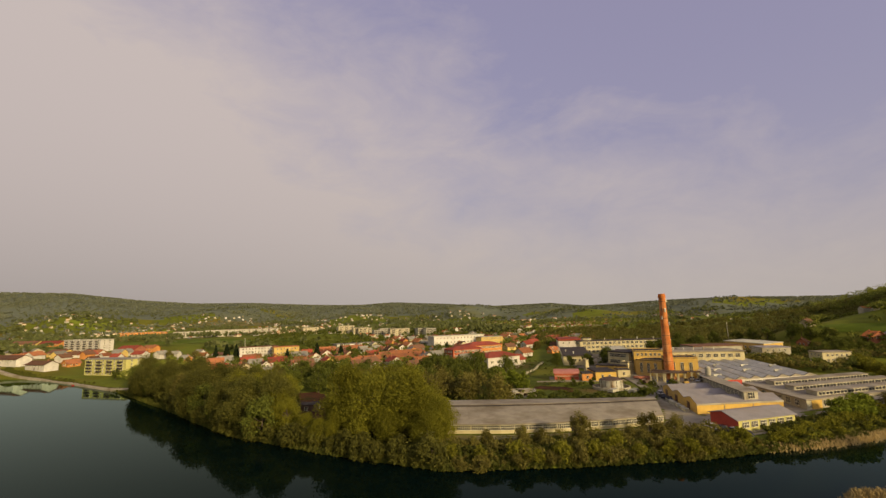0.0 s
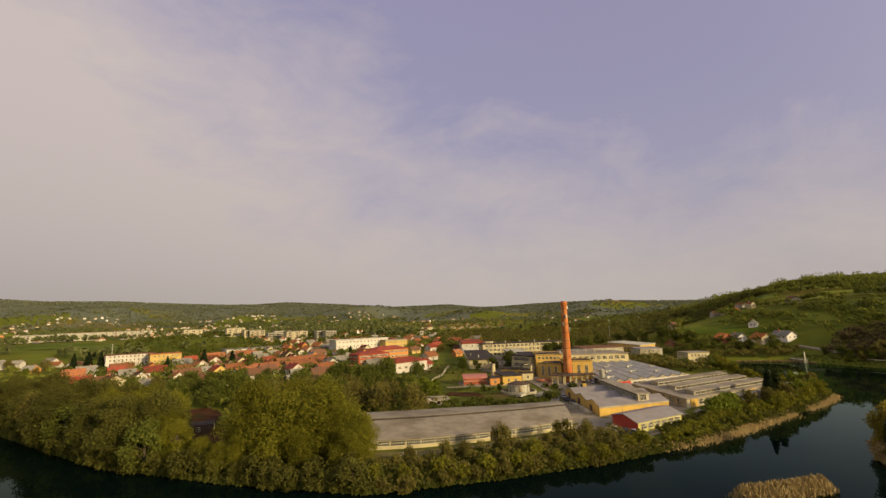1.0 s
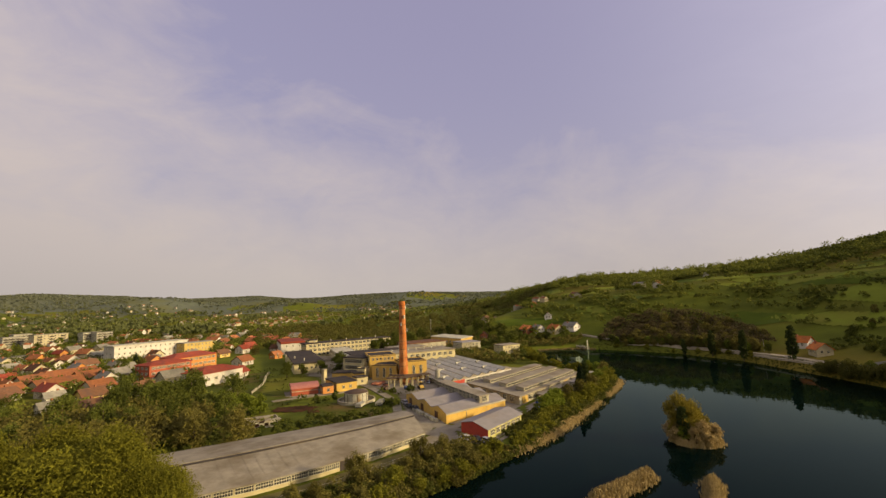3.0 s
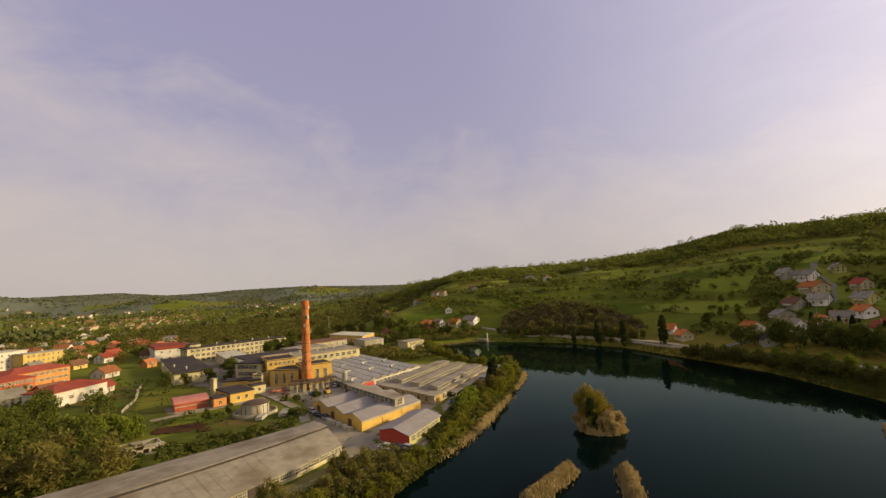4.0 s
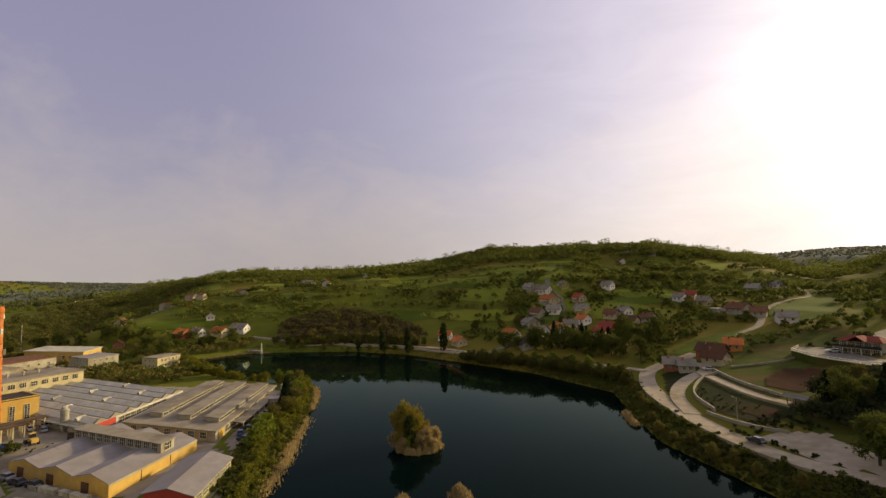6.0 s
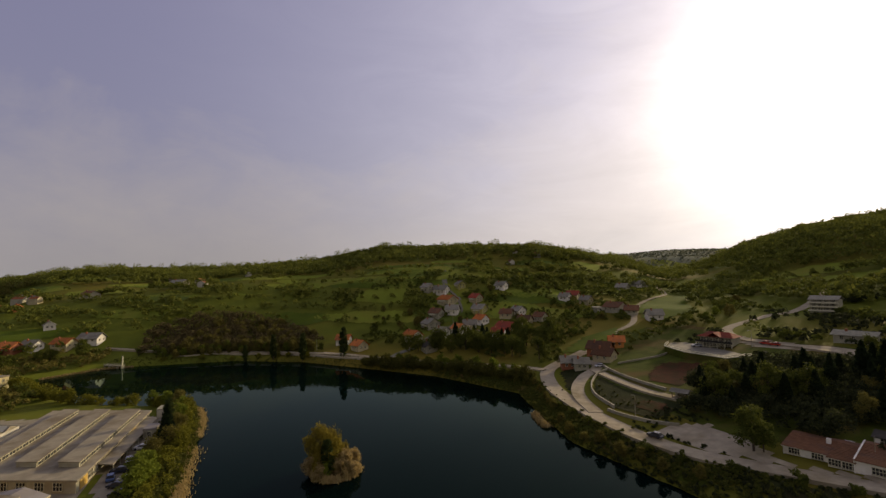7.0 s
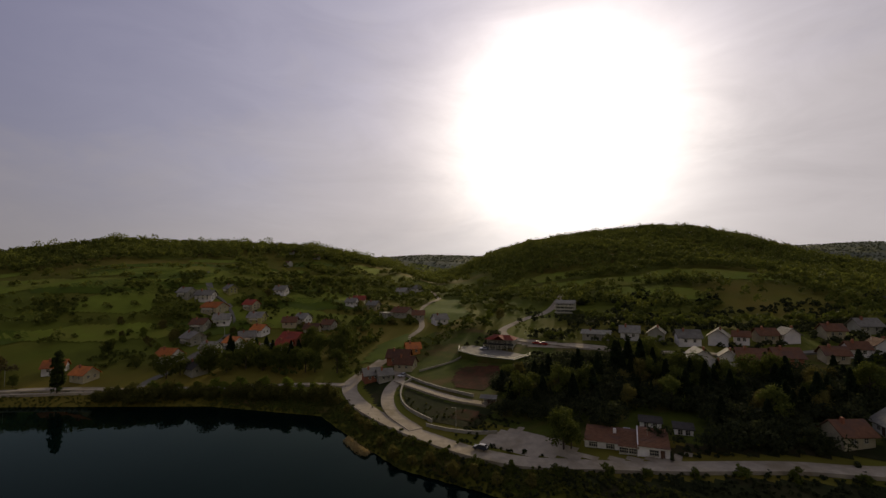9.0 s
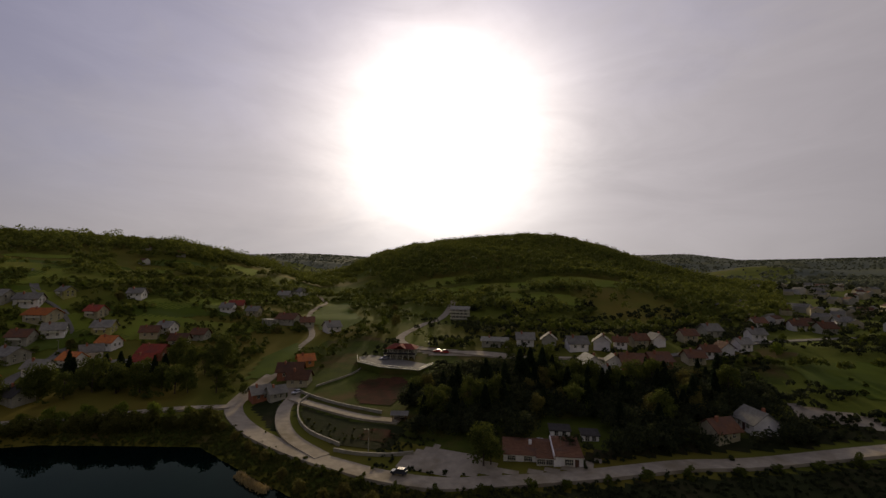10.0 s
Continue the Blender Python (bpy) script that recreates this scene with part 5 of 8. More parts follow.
def terrace_house():
    x, y, z = 131.5, -171.5, 16.3
    t = thing("terraced_guest_house", pose(x, y, z, 0, 0, 194), "two-storey house with a red-brown roof and a broad dark glazed balcony", "house")
    part("wall", mesh_of("wall", B(-6.4, -4.2, -1, 6.4, 4.2, 4.6), WALLS["grey"]), t)
    bm = bmesh.new()
    for x0, x1, y0, y1, zz in ((-7.4, 7.4, -5.6, 5.0, 4.604),):
        e = [bm.verts.new(p) for p in ((x0, y0, zz), (x1, y0, zz), (x1, y1, zz), (x0, y1, zz))]
        r = [bm.verts.new(p) for p in ((-4, 0, zz + 1.9), (4, 0, zz + 1.9))]
        for f in ((e[0], e[1], r[1], r[0]), (e[1], e[2], r[1]), (e[2], e[3], r[0], r[1]), (e[3], e[0], r[0]), (e[3], e[2], e[1], e[0])):
            bm.faces.new(f)
    part("roof", mesh_of("roof", bm, ROOFS["red"]), t)
    bm = gable(bmesh.new(), 4.6, 5.0, 5.0, 1.5, 0.4, 0.2)
    bm.transform(Matrix.Translation((-2.3, -6.4, 0)))
    part("dormer_roof", mesh_of("dormer_roof", bm, ROOFS["red"]), t, "small gabled dormer roof")
    bal = part("balcony", mesh_of("balcony", B(-7.4, -7.0, 2.1, 7.4, -4.21, 2.35), M_CONCRETE), t, "long front balcony")
    part("railing", mesh_of("railing", B(-7.4, -7.0, 2.354, 7.4, -6.9, 3.2), M_GLASS), bal, "dark glass railing")
    post = mesh_of("post", B(-0.12, -0.12, -0.4, 0.12, 0.12, 2.1), M_FRAME)
    for k in range(6):
        part("post", post, bal, "", pose(-7.1 + k * 2.84, -6.8, 0))
    for k in range(5):
        for zz in (1.1, 3.5):
            fix("window", WIN_WIDE, t, (-6.4, -4.2), (6.4, -4.2), 1.4 + k * 2.5, zz)
    f = [(20, 8), (13, 19), (-1.5, 25), (-19.5, 24.5), (-20, 9.5)]
    flag = mesh_of("pad", slab(bmesh.new(), f + [(-15.5, -7.5), (1.5, -13), (15, -6)], -5.5, 5.4), M_LAWN)
    p = tagged(new("terrace_pad", flag), "raised paved terrace on a grassed bank", "terrace", kind="structure")
    p.matrix_basis = pose(x, y, z, 0, 0, 0)
    part("paving", mesh_of("paving", slab(bmesh.new(), [(u * 0.96, v * 0.96) for u, v in f + [(-15.5, -7.5), (1.5, -13), (15, -6)]], -0.096, 0.06), M_ASPHALT), p)
    t2 = thing("terrace_railing", pose(x, y, z - 0.1), "pale low railing along the edge of the terrace", "railing")
    for a, b in zip(f, f[1:]):
        g, k = along(a, b)
        part("rail", mesh_of("rail", B(0, -0.08, 0.85, k, 0.08, 1.0), M_FRAME), t2, "", pose(a[0], a[1], 0, 0, 0, g))
        part("kerb", mesh_of("kerb", B(0, -0.15, 0, k, 0.15, 0.35), M_FRAME), t2, "", pose(a[0], a[1], 0, 0, 0, g))
        n = int(k / 2)
        pm = mesh_of("post", B(-0.07, -0.07, 0.354, 0.07, 0.07, 0.846), M_FRAME)
        for i in range(n):
            u = (i + 0.5) / n
            part("post", pm, t2, "", pose(a[0] + (b[0] - a[0]) * u, a[1] + (b[1] - a[1]) * u, 0))


def hill_house():
    t = thing("hillside_house", pose(128.5, -249, H(128.5, -249), 0, 0, 192), "three-storey unrendered house with long white balconies", "house")
    part("wall", mesh_of("wall", B(-5.6, -4.2, -3, 5.6, 4.2, 6.0), WALLS["grey"]), t)
    bm = gable(bmesh.new(), 8.4, 11.2, 6.02, 1.6, 0.7, 0.2)
    bm.transform(pose(0, 0, 0, 0, 0, 90) @ Matrix.Translation((-4.2, -5.6, 0)))
    part("roof", mesh_of("roof", bm, ROOFS["grey"]), t)
    for z in (0.1, 2.1, 4.1):
        b = part("balcony", mesh_of("balcony", B(-6.0, -5.8, z, 6.0, -4.21, z + 0.2), M_FRAME), t, "white concrete balcony")
        part("railing", mesh_of("railing", B(-6.0, -5.8, z + 0.204, 6.0, -5.7, z + 0.8), M_FRAME), b)
        row_of("window", WIN_WIDE, t, (-5.6, -4.2), (5.6, -4.2), 4, z + 1.15, 0.6)


def restaurant():
    z = H(55, -99) - 0.3
    t = thing("lakeside_restaurant", pose(55.5, -101.5, z, 0, 0, 194), "long white roadside restaurant with low brown mono-pitch roofs", "restaurant")
    flip = Matrix(((0, 1, 0, 0), (1, 0, 0, 0), (0, 0, 1, 0), (0, 0, 0, 1)))
    sill = mesh_of("sill", B(-1.2, -0.2, -0.06, 1.2, 0.02, 0.0), M_CONCRETE)
    for name, x0, y0, x1, y1, h0, h1, n in (("low_wing", -10, -3.0, -1.4, 5.5, 1.9, 3.0, 2), ("middle_wing", -1.39, -4.6, 3.2, 5.0, 2.0, 3.2, 2), ("high_wing", 3.21, -4.8, 10.4, 5.8, 2.7, 3.9, 1)):
        bm = prism(bmesh.new(), [(y0, -1.2), (y0, h0), (y1, h1), (y1, -1.2)], x0, x1)
        bm.transform(flip)
        bmesh.ops.recalc_face_normals(bm, faces=bm.faces[:])
        w = part(name, mesh_of(name, bm, M_LIFTED_WHITE), t, "white rendered wing")
        k = (h1 - h0) / (y1 - y0)
        bm = prism(bmesh.new(), [(y0 - 0.7, h0 - 0.7 * k), (y1 + 0.4, h1 + 0.4 * k), (y1 + 0.4, h1 + 0.4 * k + 0.22), (y0 - 0.7, h0 - 0.7 * k + 0.22)], x0 - 0.2, x1 + 0.15)
        bm.transform(flip @ Matrix.Translation((0, 0, 0.01)))
        bmesh.ops.recalc_face_normals(bm, faces=bm.faces[:])
        roof = part("roof", mesh_of("roof", bm, ROOFS["brown"]), w, "low sloping tiled roof")
        # tile courses
        bm = bmesh.new()
        m = int((y1 - y0) / 0.75)
        for i in range(m):
            y = y0 - 0.5 + i * 0.75
            box(bm, x0 - 0.18, y, h0 + (y - y0) * k + 0.235, x1 + 0.12, y + 0.1, h0 + (y - y0) * k + 0.30)
        tagged(part("tiling", mesh_of("tiling", bm, ROOFS["brown"]), roof), kind="stuff")
        part("gutter", mesh_of("gutter", B(x0 - 0.2, y0 - 0.82, h0 - 0.7 * k - 0.02, x1 + 0.15, y0 - 0.71, h0 - 0.7 * k + 0.1), M_FRAME), w)
        for i in range(n):
            u = (x1 - x0) * (i + 0.5) / n
            fix("window", WIN_WIDE, w, (x0, y0), (x1, y0), u, 1.05 if name != "high_wing" else 1.35)
            fix("window_sill", sill, w, (x0, y0), (x1, y0), u, 0.25 if name != "high_wing" else 0.55)
    fix("door", DOOR, t, (3.21, -4.8), (10.4, -4.8), 5.6, 0.02, 0.02, "dark entrance door")
    part("fire_wall", mesh_of("fire_wall", block(prism(bmesh.new(), [(-5.1, 0), (-5.1, 3.05), (5.9, 4.4), (5.9, 0)], 2.95, 3.2), flip), M_LIFTED_WHITE), t, "white parapet wall between the roofs")
    part("chimney", mesh_of("chimney", B(-0.4, -0.4, 2.5, 0.4, 0.4, 3.9), M_LIFTED_WHITE), t, "", pose(-2.6, 2.6, 0))
    part("tv_aerial", mesh_of("tv_aerial", B(-0.04, -0.04, 3, 0.04, 0.04, 6.9), M_STEEL), t, "", pose(5.5, 1, 0))
    # yard buildings behind it
    for x, y, w, d, h, roof, label in ((52.0, -115.0, 5.6, 3.6, 1.25, "black", "low white outbuilding with a dark flat roof"), (43.5, -114.5, 4.6, 3.4, 1.3, "black", "white garden outbuilding with a grey roof")):
        zz = H(x, y)
        b = thing("outbuilding", pose(x, y, zz, 0, 0, 194), label, "outbuilding")
        part("wall", mesh_of("wall", B(-w / 2, -d / 2, -1.5, w / 2, d / 2, h), M_LIFTED_WHITE), b)
        bm = prism(bmesh.new(), [(-d / 2 - 0.5, h + 0.01), (d / 2 + 0.4, h + 0.7), (d / 2 + 0.4, h + 0.9), (-d / 2 - 0.5, h + 0.21)], -w / 2 - 0.4, w / 2 + 0.4)
        bm.transform(flip)
        bmesh.ops.recalc_face_normals(bm, faces=bm.faces[:])
        part("roof", mesh_of("roof", bm, ROOFS[roof]), b)
        for u in (0.3, 0.7):
            fix("window", WIN, b, (-w / 2, -d / 2), (w / 2, -d / 2), w * u, 0.55)


def lane_hut():
    x, y = 101.5, -108.5
    t = thing("lane_hut", pose(x, y, H(x, y) + 0.3, 0, 0, 20), "small open-fronted hut under a grey sheet roof", "hut")
    part("wall", mesh_of("wall", B(-2.2, -0.1, -0.6, 2.2, 0.1, 1.9), WALLS["grey"]), t, "back wall", pose(0, -1.6, 0))
    post = mesh_of("post", B(-0.09, -0.09, -0.6, 0.09, 0.09, 2.0), M_DOOR)
    for px in (-2.1, 0, 2.1):
        part("post", post, t, "", pose(px, 1.6, 0))
    part("roof", mesh_of("roof", gable(bmesh.new(), 4.2, 5.2, 2.0, 0.7, 0.3, 0.12), ROOFS["grey"]), t, "grey sheet roof", pose(2.6, -2.1, 0, 0, 0, 90))
    part("bench", mesh_of("bench", B(-1.8, -0.2, 0.35, 1.8, 0.2, 0.45), M_DOOR), t, "", pose(0, -1.2, 0))


lane_hut()
terrace_house()
hill_house()
restaurant()

# the town
hip_hall(98.5, 264, 24, 13, 8.5, 8, "red", "red", "long red-walled school wing with pale window bands", "school", 2.2, 3, (8, 3), WIN_WIDE)
hip_hall(118, 276, 28, 14, 9.5, 8, "orange", "red", "orange school block under a broad dark red roof", "school", 2.6, 3, (9, 3), WIN_WIDE)
hip_hall(104, 222, 25, 15, 6.0, 12, "white", "red", "white gymnasium under a broad red roof", "gymnasium", 2.8, 1, (5, 3), WIN_WIDE)
apartment(139, 383, 54, 16, 11.5, 4, "white", "white", "large white school building with tall plain bays", 3, 14)
apartment(170, 372, 24, 12, 9.5, 4, "yellow", "grey", "yellow school wing beside the white block", 3, 7)
apartment(-44, 401, 31, 11, 10.5, 8, "white", "brown", "long white four-storey block with small square windows", 4, 11)
apartment(-21, 389, 21, 12, 10.0, 8, "yellow", "orange", "yellow block with an orange roof", 3, 6)
apartment(-130, 325, 38, 12, 10.2, -38, "lime", "grey", "pale yellow five-storey apartment block with dark balconies by the water", 5, 10, 4)
apartment(-232, 585, 66, 14, 12.5, -42, "white", "white", "long pale pink-white apartment block", 5, 16, 6)
apartment(-300, 1075, 84, 16, 15, 4, "orange", "grey", "orange and grey apartment row at the edge of the fields", 6, 16, 6)
apartment(-215, 1062, 54, 16, 13, 4, "grey", "grey", "long cream apartment row", 5, 12, 4)
apartment(-150, 1052, 60, 18, 14, 4, "grey", "grey", "long plain grey apartment block", 4, 12)
apartment(-110, 1190, 150, 18, 13, 4, "grey", "brown", "very long cream apartment row", 5, 24, 10)
for x, y, w, hh in ((31, 946, 40, 17), (77, 744, 34, 15), (103, 712, 28, 14), (128, 674, 21, 14), (98, 905, 34, 16), (97, 720, 30, 14), (112, 640, 20, 13), (137, 612, 38, 14), (166, 592, 20, 12), (174, 579, 20, 12)):
    apartment(x, y, w * 0.78, 12, hh * 0.8, 6, "cream" if int(x) % 2 else "grey", "grey", "pale apartment block in the middle of the town", 4, max(4, int(w / 4)), 3)
flat_block("market_hall", (30, 446), (104, 462), (26, 464), 5.0, WALLS["white"], ROOFS["grey"], "long low market hall with a grey roof", "market hall", 1, (14, 3), WIN_WIDE, 0.5, H(60, 450))
for x, y, w, d, wall, roof, rot in ((-222, 404, 40, 10, "white", "brown", -40), (-188, 372, 22, 9, "white", "brown", -40), (-245, 553, 26, 12, "yellow", "brown", -40), (-205, 519, 22, 11, "yellow", "brown", -40),
                                    (-300, 610, 40, 14, "cream", "grey", -35), (-324, 740, 34, 14, "orange", "red", -30), (-400, 850, 40, 18, "yellow", "brown", -20), (-175, 530, 24, 14, "brick", "red", -35), (-148, 456, 12, 10, "white", "red", -30), (-157, 531, 14, 10, "orange", "orange", -30)):
    house(x, y, w, d, 6.0, rot, wall, roof, d * 0.25, 2, group=G3)
for x, y, w, wall, roof, rot in ((-27, 320, 13, "white", "red", 10), (-47, 366, 14, "orange", "orange", 10), (-10, 373, 13, "grey", "grey", 10), (16, 421, 18, "white", "orange", 5), (42, 423, 20, "white", "orange", 5),
                                 (71, 320, 26, "cream", "orange", 8), (76, 298, 17, "cream", "orange", 8), (18, 265, 14, "white", "orange", 40), (36, 283, 13, "cream", "orange", 20), (-11, 284, 15, "grey", "brown", 10),
                                 (43, 240, 7, "white", "grey", 0), (56, 284, 20, "cream", "orange", 12)):
    house(x, y, w, min(w * 0.75, 11), 4.6, rot, wall, roof, None, 2, group=G3)
for x, y, w, wall, roof, rot in ((56, 314, 18, "cream", "orange", 10), (32, 269, 12, "white", "brown", 30), (26, 279, 13, "white", "orange", 60), (17, 296, 12, "white", "orange", 15),
                                 (34, 213, 7, "white", "grey", 10), (41, 196, 10, "grey", "brown", 10), (11, 329, 10, "cream", "orange", 80), (84, 292, 14, "cream", "grey", 10),
                                 (120, 225, 10, "white", "red", 30), (151, 271, 12, "white", "orange", 20), (256, 393, 20, "cream", "red", 10), (183, 280, 8, "orange", "orange", 10), (170, 330, 10, "yellow", "brown", 10), (212, 360, 11, "orange", "red", 10)):
    house(x, y, w, min(w * 0.75, 11), 4.6, rot, wall, roof, None, 2, group=G3)

PLACED = [(o.location.x, o.location.y) for o in scene.objects if o.parent is None and o.type == "EMPTY"]
rng = random.Random(11)


def scatter_town(cx, cy, rx, ry, n, rot, near=True):
    """Houses on a loose street grid inside an ellipse."""
    made = 0
    for _ in range(n * 14):
        if made >= n:
            break
        g, k = rng.uniform(0, 2 * math.pi), math.sqrt(rng.random())
        x, y = cx + rx * k * math.cos(g), cy + ry * k * math.sin(g)
        if any((x - px) ** 2 + (y - py) ** 2 < (17 if near else 24) ** 2 for px, py in PLACED):
            continue
        if float(shore(np.array([x]), np.array([y]))[0]) < 25 or field_here(x, y):
            continue
        PLACED.append((x, y))
        made += 1
        w = rng.uniform(8, 12.5)
        house(x, y, w, w * rng.uniform(0.68, 0.85), rng.choice((3.6, 4.6, 5.6, 6.4)), rot + rng.choice((0, 90)) + rng.uniform(-8, 8),
              rng.choices(("white", "cream", "yellow", "grey", "orange"), (6, 4, 1, 1, 1))[0], rng.choices(("orange", "red", "brown", "grey"), (3, 1.2, 3.4, 2.4))[0], None, 2, group=G3, windows=near and math.hypot(x, y) < 430)


def field_here(x, y):
    """Open ground: the playing fields and meadows north of the town's first row, the factory."""
    if 100 < x < 330 and 40 < y < 345 and y < 345 - (x - 130) * 0.2 and not (60 < x < 130 and y > 205):
        return True
    return (-330 < x < 60 and 465 + 0.25 * abs(x) < y < 900) or (35 < x < 140 and y < 205) or (125 < x < 190 and 205 < y < 300)


scatter_town(40, 330, 110, 110, 62, 10)
scatter_town(190, 420, 120, 110, 60, 20)
scatter_town(-150, 480, 130, 100, 24, -35)


# ---- roads, yards, fields ----
def curve_points(pts, step=3.0):
    """A smooth line through the points."""
    p = [Vector(q) for q in pts]
    p = [2 * p[0] - p[1]] + p + [2 * p[-1] - p[-2]]
    out = []
    for a, b, c, d in zip(p, p[1:], p[2:], p[3:]):
        n = max(2, int((c - b).length / step))
        for i in range(n):
            u = i / n
            out.append(0.5 * (2 * b + (c - a) * u + (2 * a - 5 * b + 4 * c - d) * u * u + (3 * b - a - 3 * c + d) * u ** 3))
    return out + [p[-2]]


ROADS, STRIPS = [], []


def ribbon(name, pts, width, mat, label, category="road", lift=0.16, high=0.0, side=0.0, kind="structure"):
    """A strip laid on the land, with a skirt down its edges. high: a wall of that height instead of a road; side: shift to the left."""
    line = curve_points([Vector((*p, 0)) for p in pts])
    if not high:
        ROADS.extend((p.x, p.y, width) for p in line)
    rows = []
    for i, p in enumerate(line):
        t = (line[min(i + 1, len(line) - 1)] - line[max(i - 1, 0)]).normalized()
        n = Vector((-t.y, t.x, 0))
        c = p + n * side
        offs = (-width / 2, -width / 4, 0, width / 4, width / 2)
        zs = ground(np.array([(c + n * o).x for o in offs]), np.array([(c + n * o).y for o in offs]))
        z = float(np.mean(zs)) * 0.5 + float(np.max(zs)) * 0.5 + lift + high
        rows.append(((c - n * width / 2).to_2d(), (c + n * width / 2).to_2d(), z, float(np.min(zs)) - 0.6))
    bm = bmesh.new()
    ring = [[bm.verts.new((*a, lo)), bm.verts.new((*a, z)), bm.verts.new((*b, z)), bm.verts.new((*b, lo))] for a, b, z, lo in rows]
    for p, q in zip(ring, ring[1:]):
        for k in range(3):
            bm.faces.new((p[k], p[k + 1], q[k + 1], q[k]))
    bm.faces.new(ring[0])
    bm.faces.new(ring[-1][::-1])
    bmesh.ops.recalc_face_normals(bm, faces=bm.faces[:])
    return tagged(new(name, mesh_of(name, bm, mat)), label, category, kind=kind)


def drape(name, outline, mat, label, category="field", lift=0.18, step=3.0):
    """A patch of other ground inside an outline, lying on the land."""
    ox, oy = np.array(outline, float).T
    nx, ny = int((ox.max() - ox.min()) / step) + 2, int((oy.max() - oy.min()) / step) + 2
    X, Y = np.meshgrid(np.linspace(ox.min(), ox.max(), nx), np.linspace(oy.min(), oy.max(), ny), indexing="ij")
    inside = np.zeros(X.shape, bool)
    for ax, ay, bx, by in zip(ox, oy, np.roll(ox, -1), np.roll(oy, -1)):
        if ay != by:
            wob = 2.0 * np.sin(X / 7.3) * np.sin(Y / 5.9)
            inside ^= ((ay > Y) != (by > Y)) & (X + wob < (bx - ax) * (Y - ay) / (by - ay) + ax)
    Z = ground(X, Y) + lift
    ids, verts, faces = {}, [], []
    for i in range(nx - 1):
        for j in range(ny - 1):
            if inside[i, j] and inside[i + 1, j] and inside[i, j + 1] and inside[i + 1, j + 1]:
                f = []
                for k in ((i, j), (i + 1, j), (i + 1, j + 1), (i, j + 1)):
                    if k not in ids:
                        ids[k] = len(verts)
                        verts.append((X[k], Y[k], Z[k]))
                    f.append(ids[k])
                faces.append(f)
    me = bpy.data.meshes.new(name)
    me.from_pydata(verts, [], faces)
    me.materials.append(mat)
    return tagged(new(name, me), label, category, kind="structure")


ribbon("road", [(-70, -146), (-30, -129), (4, -113.5), (20.5, -107.5), (42.4, -96.5), (60, -88.5), (75, -81.8), (87, -79.8), (99.5, -80), (120, -83.5), (145, -91.5), (166, -103.5), (172, -113), (175.5, -128), (179, -141)], 6.2, M_GRAVEL, "pale worn road along the lake and up the side valley")
ribbon("road", [(177.5, -136), (183, -150), (191, -170), (198, -190), (218, -213), (238, -241), (250, -267), (266, -298), (300, -330)], 3.4, M_GRAVEL, "narrow pale lane winding up the valley")
VALLEY = [(201, -197), (221, -216), (240, -244), (251, -268), (252, -300), (240, -308), (226, -272), (200, -246), (186, -232), (184, -206)]
ribbon("road", [(113, -83.5), (128.7, -90.5), (140, -99), (148.6, -110), (154, -122), (163, -126), (173, -122)], 4.8, M_GRAVEL, "pale lane climbing from the lake road", lift=0.22)
ribbon("road", [(152, -118), (140, -114.5), (126.4, -110.6), (114, -108), (101, -107.5)], 4.0, M_GRAVEL, "dead-end gravel lane on the slope", lift=0.3)
ribbon("road", [(40, -184), (66, -179), (89, -175), (112.7, -179.5), (131, -184), (146.8, -200), (145.5, -226), (141.7, -255), (150, -300)], 4.6, M_GRAVEL, "pale lane past the terrace")
ribbon("road", [(-130, -275), (-85, -254), (-62, -243), (-40, -231), (-22, -220), (-5, -209), (11, -197), (34, -185), (42, -182.5)], 5.0, M_ASPHALT, "grey village street between the houses")
ribbon("road", [(243, -51), (252, -62), (257, -77), (270, -88), (279, -104), (295.7, -124), (308, -131), (329, -136), (360, -139), (420, -170)], 4.2, M_ASPHALT, "grey lane climbing through the village")
ribbon("road", [(352, 104), (339, 70), (318, 24), (290, -16), (268, -36), (243, -53), (215, -76), (190, -95), (170, -106)], 4.6, M_GRAVEL, "narrow pale road along the far bank")
ribbon("road", [(-300, 500), (-222, 391), (-164, 327), (-113, 258), (-84, 222)], 4, M_GRAVEL, "pale bank road at the edge of the town")
drape("verge", [(94, -93), (134, -99), (152, -112), (170, -120), (176, -140), (183, -165), (188, -186), (168, -205), (150, -196), (134, -190), (106, -184), (60, -183), (30, -190), (4, -208), (-20, -225), (-40, -206), (-30, -190), (-24, -172), (-8, -150), (-32, -136), (2, -121), (34, -108), (60, -98)], M_LAWN, "rough green grass of the southern slope", "verge", 0.07, 4)
ribbon("path", [(1, 84), (15, 75.3), (29.5, 68.2), (44, 63.2), (59.5, 59.8), (74, 57.6)], 4.6, M_PLOUGH, "worn earth track along the long shed", "path", 0.1)
ribbon("path", [(134.9, 148), (124, 125), (110, 102), (98, 90)], 3.2, M_YARD, "concrete factory drive", "path", 0.27)
ribbon("path", [(88, 148), (101, 142), (110, 137), (124, 131)], 3.0, M_YARD, "concrete drive to the garages", "path", 0.29)
ribbon("retaining_wall", [(150, -121), (148, -112), (139, -100.5), (128, -92.5), (113, -87)], 0.5, M_STONE, "pale stone retaining wall beside the climbing lane", "wall", 0, 1.1, 3.3, "")
ribbon("retaining_wall", [(153, -124), (140, -119), (126.4, -115), (110, -112)], 0.5, M_STONE, "pale stone retaining wall above the dead-end lane", "wall", 0, 1.0, 0, "")
ribbon("retaining_wall", [(112, -87.5), (104, -87), (95, -89), (89, -92)], 0.5, M_STONE, "low pale wall beside the lake road", "wall", 0, 0.9, 0, "")
